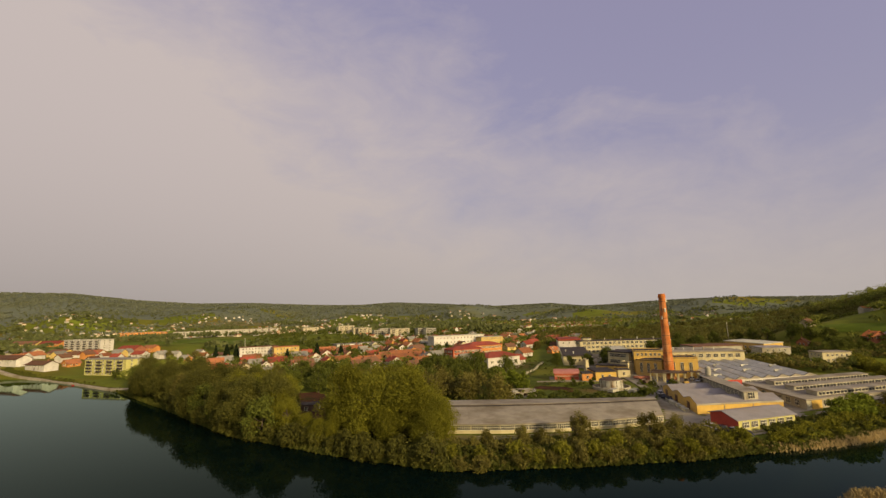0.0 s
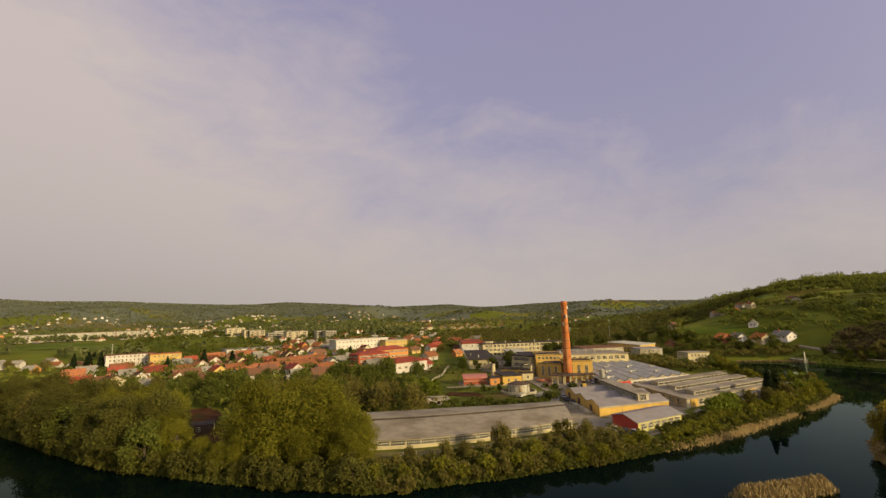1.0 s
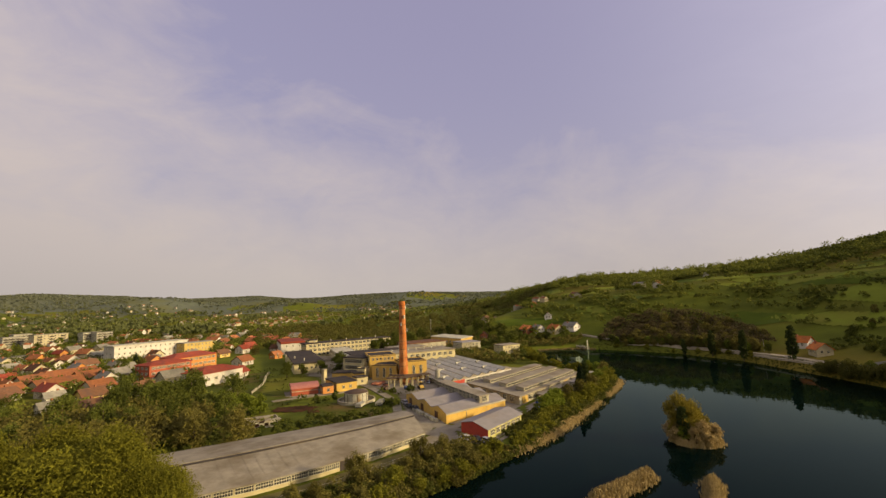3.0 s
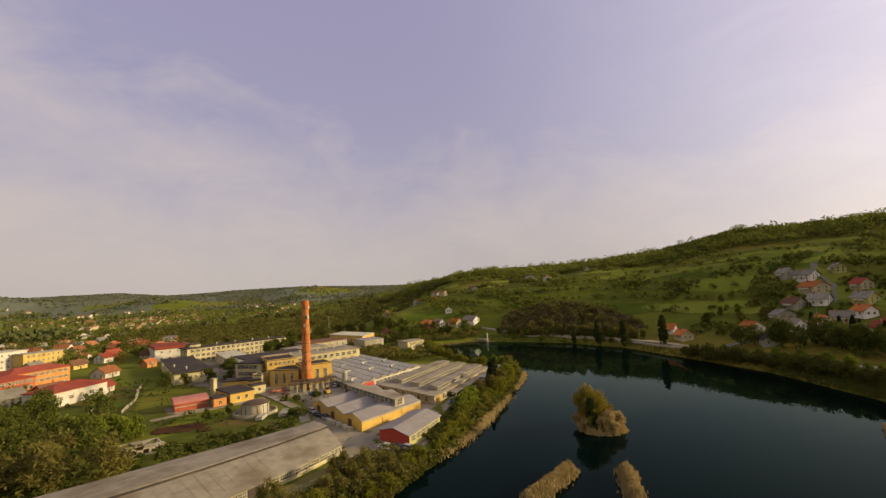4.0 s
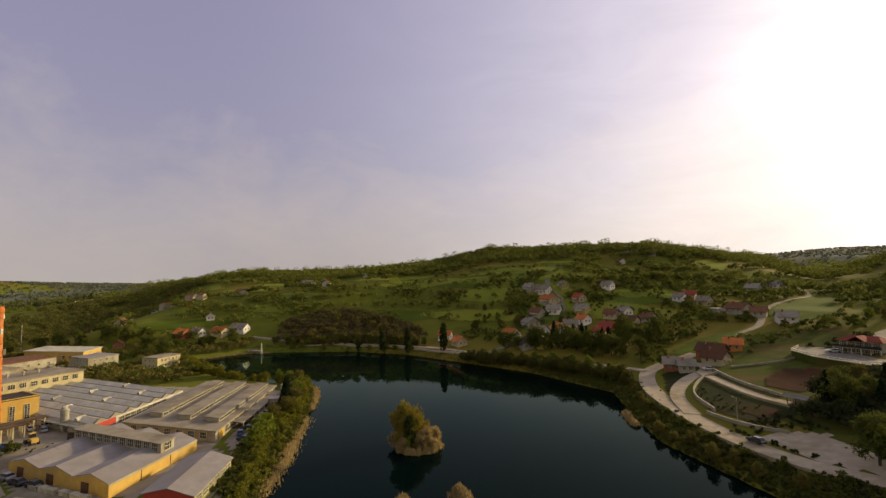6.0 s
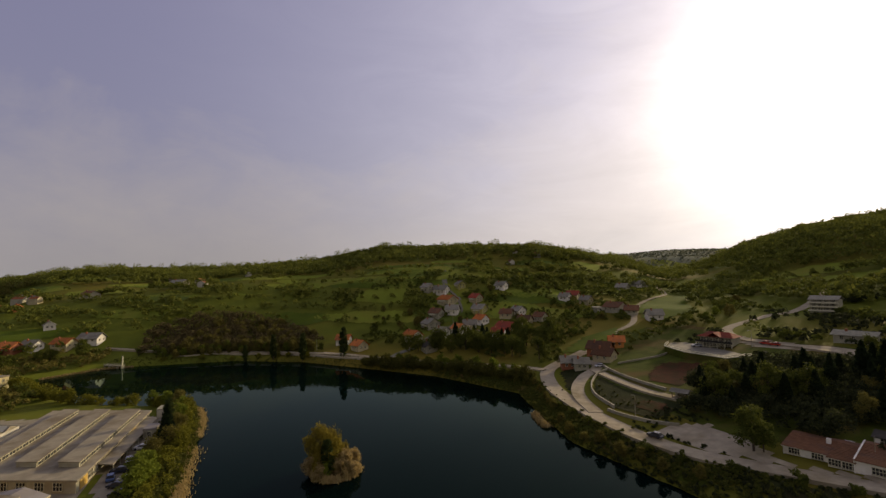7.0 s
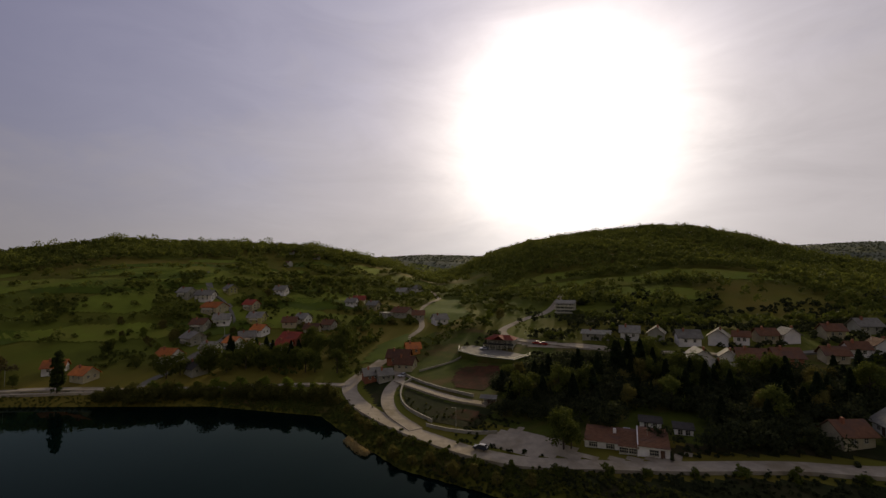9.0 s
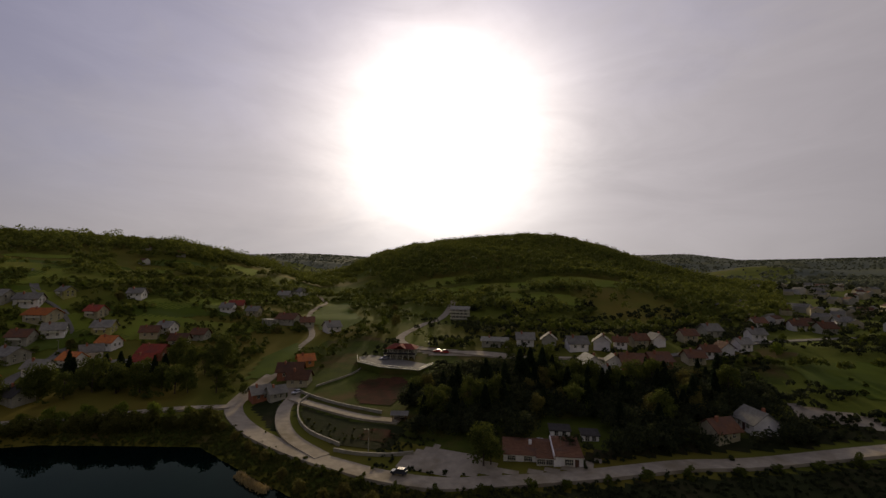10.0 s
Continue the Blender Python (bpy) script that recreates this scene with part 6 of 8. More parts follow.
ribbon("retaining_wall", [(148, -163), (142, -148), (150, -130)], 0.4, M_STONE, "pale boundary wall down the slope", "wall", 0, 0.8, 0, "")
drape("yard", [(92, -92), (84, -99), (70, -97), (62, -93), (46, -101), (36, -108), (30, -112), (42, -97), (62, -89), (78, -83), (93, -84)], M_GRAVEL, "gravel forecourt beside the lake road", "yard", 0.14, 2)
drape("yard", [(78, 62), (92, 66), (92, 60), (84, 58), (83, 45), (104, 43), (122, 54), (182, 48), (190, 52), (200, 80), (222, 140), (215, 150), (180, 155), (160, 160), (135, 152), (120, 110), (108, 98), (90, 80)], M_YARD, "stained concrete factory yard", "yard", 0.1, 2)
drape("yard", [(130, 155), (165, 180), (215, 165), (300, 180), (310, 230), (260, 235), (200, 260), (140, 200)], M_YARD, "stained factory ground between the halls", "yard", 0.09, 4)
drape("yard", [(116, -171), (104, -172), (90, -174), (74, -178), (80, -181), (100, -181), (114, -184), (126, -186), (140, -192), (146, -188), (136, -180), (124, -176)], M_GRAVEL, "pale gravel forecourt beside the terrace", "yard", 0.1, 2)
drape("slope", [(130, -121), (134, -140), (118, -146), (104, -132), (108, -116), (126, -118)], M_SOIL, "bare reddish soil slope below the terrace", "slope", 0.22, 2)
drape("slope", [(95, -91), (104, -89), (114, -89.5), (127, -96), (138, -104), (146, -114.5), (140, -112.2), (126.4, -108), (114, -105.5), (98, -105)], M_VERGE, "dark weedy slope inside the bend", "slope", 0.2, 1.5)
drape("bare_patch", [(109, -93), (100, -93), (98, -100), (104, -103), (112, -101)], M_SOIL, "bare reddish soil on the slope inside the bend", "slope", 0.28, 1.5)
drape("pitch", [(-12, -156), (-37, -150), (-38, -138), (-17, -143)], M_GRAVEL, "pale gravel sports pitch", "pitch", 0.2, 2)
drape("field", [(-26, -172), (-44, -160), (-90, -170), (-110, -215), (-62, -206), (-30, -192)], M_FIELD, "flat green playing field", "field", 0.2, 3)
drape("field", [(-232, 720), (-40, 560), (60, 500), (95, 470), (60, 560), (-40, 760), (-190, 930)], M_FIELD, "broad bright green playing fields", "field", 0.4, 12)
drape("field", [(70, 170), (96, 168), (115, 190), (142, 222), (130, 232), (100, 205)], M_LAWN, "weedy green grass beside the factory", "field", 0.16, 3)
drape("field", [(72, 128), (98, 125), (112, 105), (95, 92), (70, 105)], M_LAWN, "rough weedy grass round the tank", "field", 0.15, 3)
drape("field", VALLEY, M_FIELD, "bright valley meadow", "field", 0.3, 4)
drape("field", [(172, -142), (180, -165), (200, -178), (196, -140), (184, -124)], M_FIELD, "grass beside the valley road", "field", 0.2, 3)
fr = random.Random(41)
for k in range(46):
    # strips of meadow along the contours of the eastern hill and the valley side
    az, u = radians(fr.uniform(66, 134)), fr.uniform(0.02, 0.62)
    i = math.degrees(az)
    rad = float(np.interp(i, RA, R0) + u * (np.interp(i, RA, R1) - np.interp(i, RA, R0)))
    x, y = rad * math.sin(az), rad * math.cos(az)
    gx, gy = H(x + 6, y) - H(x - 6, y), H(x, y + 6) - H(x, y - 6)
    g = math.atan2(gx, -gy)
    a, b = fr.uniform(26, 60), fr.uniform(7, 15)
    c, s = math.cos(g), math.sin(g)
    ring = [(x + a * math.cos(q) * c - b * math.sin(q) * s, y + a * math.cos(q) * s + b * math.sin(q) * c) for q in np.linspace(0, 2 * math.pi, 15)[:-1]]
    STRIPS.append((x, y, a * 0.95, b * 0.9, c, s))
    drape("meadow_strip", ring, M_MEADOW if k % 3 else M_FIELD, "bright terraced meadow on the hillside", "field", 0.35, 2.2)
for x, y, a, b, g in ((140, -330, 60, 22, 10), (90, -300, 40, 18, 0), (60, -360, 50, 20, 5), (190, -360, 40, 16, 20)):
    c, s = math.cos(radians(g)), math.sin(radians(g))
    ring = [(x + a * math.cos(q) * c - b * math.sin(q) * s, y + a * math.cos(q) * s + b * math.sin(q) * c) for q in np.linspace(0, 2 * math.pi, 15)[:-1]]
    STRIPS.append((x, y, a * 0.95, b * 0.9, c, s))
    drape("meadow_strip", ring, M_MEADOW, "bright meadow among the hill woods", "field", 0.35, 4)
for x, y, a, b, g, m in ((-250, 1350, 260, 60, 5, M_FIELD), (250, 1150, 150, 60, 30, M_MEADOW), (520, 620, 140, 60, 40, M_FIELD), (700, 900, 200, 60, 40, M_MEADOW), (-150, 1650, 260, 80, 10, M_PLOUGH), (350, 1500, 220, 70, 20, M_FIELD), (-450, 1500, 180, 60, -20, M_MEADOW), (60, 850, 70, 26, 10, M_FIELD), (430, 420, 60, 30, 30, M_FIELD)):
    c, s = math.cos(radians(g)), math.sin(radians(g))
    ring = [(x + a * math.cos(u) * c - b * math.sin(u) * s, y + a * math.cos(u) * s + b * math.sin(u) * c) for u in np.linspace(0, 2 * math.pi, 15)[:-1]]
    drape("far_field", ring, m, "green field beyond the town", "field", 0.9, 16)
drape("field", [(16, 142), (60, 130), (98, 168), (118, 192), (140, 224), (120, 236), (60, 216), (16, 192)], M_LAWN, "weedy green grass behind the long shed", "field", 0.12, 4)
drape("field", [(40, 128), (60, 130), (78, 134), (98, 138), (100, 168), (80, 170), (62, 160), (48, 146)], M_LAWN, "weedy green grass beside the red shed", "field", 0.17, 3)
drape("verge", [(205, -68), (160, -85), (133, -76.5), (105, -68.5), (68, -71.5), (60, -84), (75, -78), (87, -76.3), (99.5, -76.5), (120, -80), (146, -88), (168, -100), (190, -92), (212, -74)], M_LAWN, "rough grass bank between the lake road and the water", "verge", 0.12, 2)
drape("verge", [(118, -86.8), (145, -95), (163, -107), (165.5, -116), (159, -121), (153, -116), (146.5, -105), (135, -93.5)], M_VERGE, "dark planted strip between the lane and the lake road", "verge", 0.1, 1.5)
drape("bare_patch", [(76, 132), (84, 138), (90, 130), (90, 122), (84, 119), (78, 123)], M_SOIL, "bare brown earth in the factory grass", "ground", 0.24, 1.5)
ribbon("path", [(325, 62), (320, 36), (307, 11), (289, -13), (274, -26), (257, -40), (243, -49)], 2.4, M_GRAVEL, "pale footpath along the far shore", "path", 0.3)
drape("yard", [(73, 60.8), (92, 69), (94, 60), (86, 57), (84, 46), (104, 44.8), (125, 54.5), (183, 50), (184, 45), (130, 44.8), (106, 41.5), (82, 42.8), (76, 50)], M_YARD, "stained concrete yard beside the bank", "yard", 0.15, 1.5)
drape("verge", [(48, -99), (41, -101), (20, -111.5), (4, -117.5), (-30, -133), (-70, -150), (-74, -162), (-36, -147), (0, -129), (20, -121), (40, -110), (50, -104)], M_VERGE, "dark rough grass verge beside the lake road", "verge", 0.12, 2)
drape("verge", [(40, -93), (20, -103.5), (0, -111), (-30, -125), (-70, -142), (-105, -152), (-112, -100), (-60, -79), (0, -80), (64, -76.5), (82, -76), (60, -84)], M_VERGE, "dark rough grass between the lake road and the water", "verge", 0.12, 2)
drape("bare_patch", [(-24, 100), (-8, 98), (-2, 112), (-6, 132), (-7, 172), (-27, 176), (-28, 130)], M_SOIL, "bare reddish soil in a clearing among the willows", "ground", 0.2, 1.5)


# ---- trees ----
NR = np.random.RandomState(5)


def quads_mesh(name, V, mats, index=None):
    """A mesh of loose four-sided leaves; V is n x 4 x 3."""
    n = len(V)
    me = bpy.data.meshes.new(name)
    me.vertices.add(n * 4)
    me.vertices.foreach_set("co", V.reshape(-1).astype(np.float32))
    me.loops.add(n * 4)
    me.loops.foreach_set("vertex_index", np.arange(n * 4, dtype=np.int32))
    me.polygons.add(n)
    me.polygons.foreach_set("loop_start", np.arange(0, n * 4, 4, dtype=np.int32))
    me.polygons.foreach_set("loop_total", np.full(n, 4, np.int32))
    for m in mats:
        me.materials.append(m)
    if index is not None:
        me.polygons.foreach_set("material_index", index.astype(np.int32))
    me.update(calc_edges=True)
    me.validate()
    return me


def leaves(P, size, flat=0.0, long=1.0, droop=None):
    """Leaf tufts at the points P: bent diamond quads turned at random."""
    n = len(P)
    a = NR.normal(size=(n, 3))
    if droop is not None:
        a = a * 0.5 + np.array([0, 0, -1.0]) * droop
    a /= np.linalg.norm(a, axis=1)[:, None]
    b = np.cross(a, NR.normal(size=(n, 3)))
    b /= np.linalg.norm(b, axis=1)[:, None]
    s = size * NR.uniform(0.6, 1.35, n)[:, None]
    return np.stack([P - a * s * long, P + b * s * 0.55, P + a * s * long, P - b * s * 0.55], 1)


def blob_points(blobs, n):
    """Points in the outer shell of a union of ellipsoids (x, y, z, rx, rz)."""
    B_ = np.array(blobs, float)
    w = B_[:, 3] ** 2
    k = NR.choice(len(B_), n, p=w / w.sum())
    d = NR.normal(size=(n, 3))
    d /= np.linalg.norm(d, axis=1)[:, None]
    r = NR.uniform(0.55, 1.08, n) ** 0.6
    return B_[k, :3] + (d * r[:, None] + NR.normal(size=(n, 3)) * 0.27) * np.stack([B_[k, 3], B_[k, 3], B_[k, 4]], 1)


def trunk_mesh(name, h, r, limbs, seed):
    q = random.Random(seed)
    bm = bmesh.new()
    tube(bm, [(-0.6, r * 1.3), (0.2, r * 1.05), (h * 0.4, r * 0.8), (h * 0.75, r * 0.45), (h, r * 0.12)], 8)
    for k in range(limbs):
        z = h * q.uniform(0.25, 0.7)
        g, tilt, l = q.uniform(0, 360), q.uniform(30, 60), h * q.uniform(0.25, 0.42)
        sub = tube(bmesh.new(), [(0, r * 0.45), (l * 0.6, r * 0.25), (l, r * 0.08)], 6)
        sub.transform(pose(0, 0, z, 0, 0, g) @ pose(0, 0, 0, 0, tilt, 0))
        me = bpy.data.meshes.new("limb")
        sub.to_mesh(me)
        sub.free()
        bm.from_mesh(me)
        bpy.data.meshes.remove(me)
    return mesh_of(name, bm, M_BARK)


def crown_blobs(h, r, low, n, seed, narrow=1.0, tall=(0.7, 1.0)):
    """Overlapping foliage masses from the height low to h."""
    q = random.Random(seed)
    out = []
    for k in range(n):
        u = (k + q.random()) / n
        z = low + (h - low) * (0.12 + 0.8 * u)
        wide = r * narrow * math.sin(math.pi * (0.2 + 0.72 * u)) ** 0.7
        g = q.uniform(0, 2 * math.pi)
        s = r * q.uniform(0.16, 0.38)
        o = max(wide - s * 0.6, 0) * q.uniform(0.45, 1.18)
        z += (h - low) * q.uniform(-0.06, 0.06)
        out.append((o * math.cos(g), o * math.sin(g), z, s, s * q.uniform(*tall)))
    return out


KINDS = {}


def kind(key, h, r, low, blobs, n, size, leaf, trunk_r, limbs, variants=3, narrow=1.0, long=1.0, droop=None, tall=(0.7, 1.0)):
    for v in range(variants):
        s = len(KINDS) * 7 + v * 31 + 3
        P = blob_points(crown_blobs(h, r, low, blobs, s, narrow, tall), n)
        KINDS.setdefault(key, []).append((quads_mesh("crown", leaves(P, size, long=long, droop=droop), [leaf]), trunk_mesh("trunk", h * 0.85, trunk_r, limbs, s)))


kind("willow", 18, 7.4, 0.6, 64, 24000, 0.21, L_WILLOW, 0.45, 9, 5, droop=0.25, long=1.4, tall=(0.8, 1.4))
kind("olive_willow", 16, 7.0, 0.6, 60, 18000, 0.24, L_OLIVE, 0.45, 9, 4, droop=0.25, long=1.4, tall=(0.8, 1.4))
kind("broadleaf", 13, 5.2, 1.5, 30, 2600, 0.4, L_GREEN, 0.3, 6, 4)
kind("fresh", 9, 4.1, 0.8, 26, 1400, 0.44, L_FRESH, 0.22, 5, 3)
kind("budding", 10, 4.2, 0.5, 30, 2000, 0.27, L_BARE, 0.22, 8, 4, long=2.2, tall=(1.0, 1.6))
kind("golden", 10, 3.9, 0.3, 30, 3200, 0.22, L_GOLD, 0.2, 7, 2, long=2.2, droop=0.5, tall=(1.0, 1.7))
kind("poplar", 15, 2.0, 0.4, 80, 4200, 0.34, L_POPLAR, 0.22, 2, 2, long=1.3)
kind("shrub", 4.2, 2.8, 0.1, 20, 1300, 0.28, L_WILLOW, 0.08, 4, 3)
kind("olive", 4.6, 3.0, 0.1, 18, 1700, 0.25, L_OLIVE, 0.08, 5, 3, long=1.6, tall=(0.9, 1.3))
kind("brush", 4.8, 3.2, 0.1, 24, 1300, 0.28, L_BARE, 0.08, 6, 3, long=1.7)
kind("withy", 4.4, 2.8, 0.1, 22, 1900, 0.2, L_REED, 0.08, 6, 3, long=2.2)
kind("bush", 3.0, 2.0, 0.05, 10, 600, 0.3, L_GREEN, 0.07, 3, 2)
for v in range(3):
    zs = NR.uniform(0.06, 1, 1500) ** 1.2
    g, rr = NR.uniform(0, 6.283, 1500), NR.uniform(0.35, 1.05, 1500)
    P = np.stack([np.cos(g) * rr * 3.5 * (1 - zs) ** 0.8, np.sin(g) * rr * 3.5 * (1 - zs) ** 0.8, 0.5 + zs * 12.5 - 0.3 * rr], 1)
    KINDS.setdefault("conifer", []).append((quads_mesh("crown", leaves(P, 0.55, long=1.2, droop=0.15), [L_DARK]), trunk_mesh("trunk", 12, 0.2, 0, 90 + v)))
LABELS = {"olive_willow": ("tall olive-brown willow on the bank", "tree"), "willow": ("tall yellow-green willow leaning over the bank", "tree"), "broadleaf": ("dark green broadleaf tree with a full crown", "tree"), "fresh": ("bright fresh-green tree in spring leaf", "tree"),
          "budding": ("brownish budding tree with thin foliage", "tree"), "poplar": ("slender dark columnar poplar tree", "tree"), "shrub": ("yellow-green leafy shrub on the bank", "shrub"), "olive": ("grey-green willow shrub at the edge of the water", "shrub"), "brush": ("brown leafless thicket shrub", "shrub"),
          "golden": ("golden-green budding willow on the islet", "tree"), "withy": ("tan half-bare willow scrub on the islet", "shrub"), "bush": ("small round dark green bush", "bush"), "conifer": ("dark pointed spruce with dense needles", "tree")}
NAMES = {"olive_willow": "willow_tree", "willow": "willow_tree", "broadleaf": "broadleaf_tree", "fresh": "spring_tree", "budding": "budding_tree", "poplar": "poplar_tree", "shrub": "bank_shrub", "olive": "willow_shrub", "brush": "thicket_shrub", "golden": "willow_tree", "withy": "withy_shrub", "bush": "bush", "conifer": "spruce_tree"}
tr = random.Random(23)


def tree(key, x, y, s=1.0, z=None, group=""):
    c, k = tr.choice(KINDS[key])
    t = thing(NAMES[key], pose(x, y, H(x, y) if z is None else z, 0, 0, tr.uniform(0, 360)), *LABELS[key], group)
    m = Matrix.Diagonal((s * tr.uniform(0.9, 1.12), s * tr.uniform(0.9, 1.12), s * tr.uniform(0.92, 1.08), 1))
    part("trunk", k, t, "", m)
    part("crown", c, t, "", m)
    return t


def strip(key, pts, step, width, s0, s1, side=0, group=""):
    """Trees in a loose row along a line."""
    for p in curve_points([Vector((*q, 0)) for q in pts], step):
        x, y = p.x + tr.uniform(-width, width), p.y + tr.uniform(-width, width)
        clearing = abs(x + 16.5) < 6.5 and (84 if key != "olive" else 101) < y < 168
        if float(shore(np.array([x]), np.array([y]))[0]) > -0.5 and not clearing:
            tree(key, x, y, tr.uniform(s0, s1), group=group)


# the wooded near bank
strip("olive_willow", [(-92, 236), (-80, 205), (-60, 170), (-45, 140), (-33, 117), (-20, 100)], 9.5, 2.5, 0.6, 1.0, group="willows along the bank")
strip("olive_willow", [(-84, 244), (-66, 205), (-46, 170), (-30, 140), (-16, 118)], 11, 3, 0.55, 0.9, group="willows along the bank")
strip("willow", [(-11, 94), (-4, 87), (4, 78), (10, 72)], 5.0, 1.5, 0.72, 0.95, group="willows along the bank")
strip("willow", [(-4, 98), (4, 92), (10, 84)], 6.0, 1.5, 0.7, 0.9, group="willows along the bank")
for x, y, k in ((-14, 87, 0.34), (-17, 93, 0.34), (-11, 85, 0.38), (-9, 91, 0.42), (-4, 83, 0.55), (2, 75, 0.5), (9, 66, 0.5), (13, 69, 0.6), (-4, 95, 0.62), (-7, 101, 0.6), (12, 80, 0.7), (-22, 101, 0.5), (-24, 108, 0.6)):
    tree("willow", x, y, k, group="willows along the bank")
for x, y, k in ((-25, 111, 0.72), (-31, 123, 0.8), (-22, 128, 0.7), (-38, 136, 0.78), (-29, 142, 0.7)):
    tree("willow", x, y, k, group="willows along the bank")
strip("broadleaf", [(-88, 226), (-58, 164), (-36, 118), (-16, 92)], 12, 3, 0.7, 1.0)
strip("budding", [(-80, 215), (-50, 158), (-28, 118), (-6, 86)], 13, 4, 0.8, 1.2)
strip("olive", [(-92, 230), (-62, 168), (-38, 117), (-12, 82), (8, 61)], 4.5, 1.2, 0.7, 1.35, group="bank shrubs")
strip("brush", [(12, 57), (34, 50.5), (50, 46), (68, 42), (82, 40.5)], 3.2, 1.8, 0.25, 0.85, group="bank thicket")
strip("brush", [(18, 62), (34, 56), (52, 52), (70, 49)], 5.0, 2.0, 0.25, 0.75, group="bank thicket")
strip("shrub", [(14, 59), (36, 51), (58, 45), (80, 41)], 5.0, 2.0, 0.6, 1.0, group="bank shrubs")
strip("budding", [(22, 62), (44, 55), (62, 51), (74, 49)], 6.5, 2.5, 0.25, 0.6, group="bank thicket")
strip("shrub", [(88, 40.5), (100, 40), (115, 40), (128, 41)], 4.0, 1.0, 0.3, 0.62, group="bank shrubs")
strip("fresh", [(118, 44), (127, 43), (133, 45)], 6.0, 1.0, 0.5, 0.75)
strip("shrub", [(140, 40), (160, 39), (180, 40), (196, 42), (202, 50)], 6.5, 2.0, 0.7, 1.2, group="bank shrubs")
strip("fresh", [(168, 42), (184, 44), (197, 46), (203, 55)], 6.0, 2.0, 0.5, 0.8)
strip("budding", [(142, 43), (160, 42), (176, 43), (192, 44)], 6.0, 2.0, 0.45, 0.75)
tree("conifer", 152, 42, 0.85)
tree("poplar", 161, 43, 0.75)
strip("shrub", [(205, 55), (214, 70), (228, 90), (250, 108), (280, 122)], 6.0, 2.0, 0.8, 1.4, group="bank shrubs")
# trees behind the long shed and through the town
strip("budding", [(14, 122), (30, 116), (46, 108)], 6, 4, 0.8, 1.1)
strip("broadleaf", [(4, 150), (24, 150), (44, 140), (60, 140)], 7, 6, 0.7, 1.0)
strip("broadleaf", [(-20, 160), (0, 175), (26, 172), (50, 165), (72, 160)], 7, 6, 0.75, 1.05)
strip("budding", [(0, 130), (20, 135), (40, 124)], 7, 5, 0.8, 1.1)
strip("broadleaf", [(-30, 195), (0, 205), (30, 190), (56, 186), (80, 190)], 8, 6, 0.6, 0.95)
strip("budding", [(-50, 240), (-20, 232), (10, 225)], 9, 6, 0.6, 0.9)
strip("fresh", [(66, 140), (74, 136), (70, 150)], 5, 2, 0.6, 0.95)
for x, y, s in ((56, 176, 0.8), (-46, 398, 1.0), (-62, 402, 1.05), (-70, 405, 1.1), (-78, 400, 0.95), (3, 345, 1.0), (22, 345, 0.9), (-20, 340, 0.8), (158, 184, 0.8), (160, 190, 0.6), (110, 330, 0.8)):
    tree("conifer" if y > 300 else "broadleaf", x, y, s)
for _ in range(90):
    x, y = tr.uniform(-140, 260), tr.uniform(215, 520)
    if not any((x - px) ** 2 + (y - py) ** 2 < 81 for px, py in PLACED) and float(shore(np.array([x]), np.array([y]))[0]) > 12 and not (110 < x < 270 and y < 300):
        tree(tr.choice(("broadleaf", "broadleaf", "fresh", "budding", "bush")), x, y, tr.uniform(0.45, 0.8))
strip("broadleaf", [(150, 165), (142, 182), (132, 196)], 7, 2, 0.5, 0.7)
strip("bush", [(96, 128), (118, 118), (128, 108)], 6, 3, 0.6, 1.0)
strip("bush", [(70, 100), (90, 92), (108, 104)], 6, 4, 0.6, 1.1)
strip("broadleaf", [(230, 225), (280, 240), (330, 250), (350, 200), (330, 160)], 9, 6, 0.7, 1.0)
strip("broadleaf", [(290, 140), (310, 150), (330, 140), (338, 118)], 6, 4, 0.6, 0.9)
# far bank
for x, y, s in ((267, -31.5, 1.2), (284, -10, 1.15), (296, 6, 1.05), (303, 22, 0.75)):
    tree("poplar", x, y, s, group="poplars on the far bank")
strip("budding", [(330, 66), (324, 36), (310, 6), (298, -14)], 4.0, 3, 0.5, 0.75, group="brown wood on the far bank")
strip("budding", [(338, 60), (330, 30), (315, 2), (302, -18)], 3.4, 4, 0.55, 0.8, group="brown wood on the far bank")
strip("budding", [(350, 55), (346, 25), (334, 0), (318, -22)], 3.8, 5, 0.6, 0.85, group="brown wood on the far bank")
strip("budding", [(366, 50), (360, 20), (348, -5)], 4.4, 5, 0.6, 0.85, group="brown wood on the far bank")
strip("budding", [(322, 60), (318, 30), (305, 2), (294, -16)], 6.0, 2, 0.35, 0.55, group="brown wood on the far bank")
strip("fresh", [(328, 70), (321, 36), (309, 8), (297, -12)], 9.0, 2, 0.4, 0.65)
strip("shrub", [(320, 66), (310, 30), (299, 4), (286, -12)], 20.0, 2, 0.4, 0.8, group="bank shrubs")
strip("broadleaf", [(332, 84), (328, 50), (320, 24), (304, -6), (292, -22)], 9.0, 2, 0.35, 0.6)
strip("olive", [(246, -41), (225, -58), (205, -72), (180, -83), (160, -91)], 3.6, 1.5, 0.8, 1.4, group="shrubs on the southern bank")
strip("fresh", [(236, -55), (214, -70), (190, -84), (168, -93)], 5.5, 1.5, 0.45, 0.75, group="shrubs on the southern bank")
strip("broadleaf", [(250, -68), (232, -88), (218, -100), (200, -108), (186, -112)], 5.5, 3, 0.7, 1.0)
strip("conifer", [(256, -98), (238, -104), (226, -112), (216, -116)], 8, 4, 0.6, 0.95)
strip("broadleaf", [(226, -128), (210, -124), (200, -128), (212, -140)], 6, 3, 0.75, 1.05)
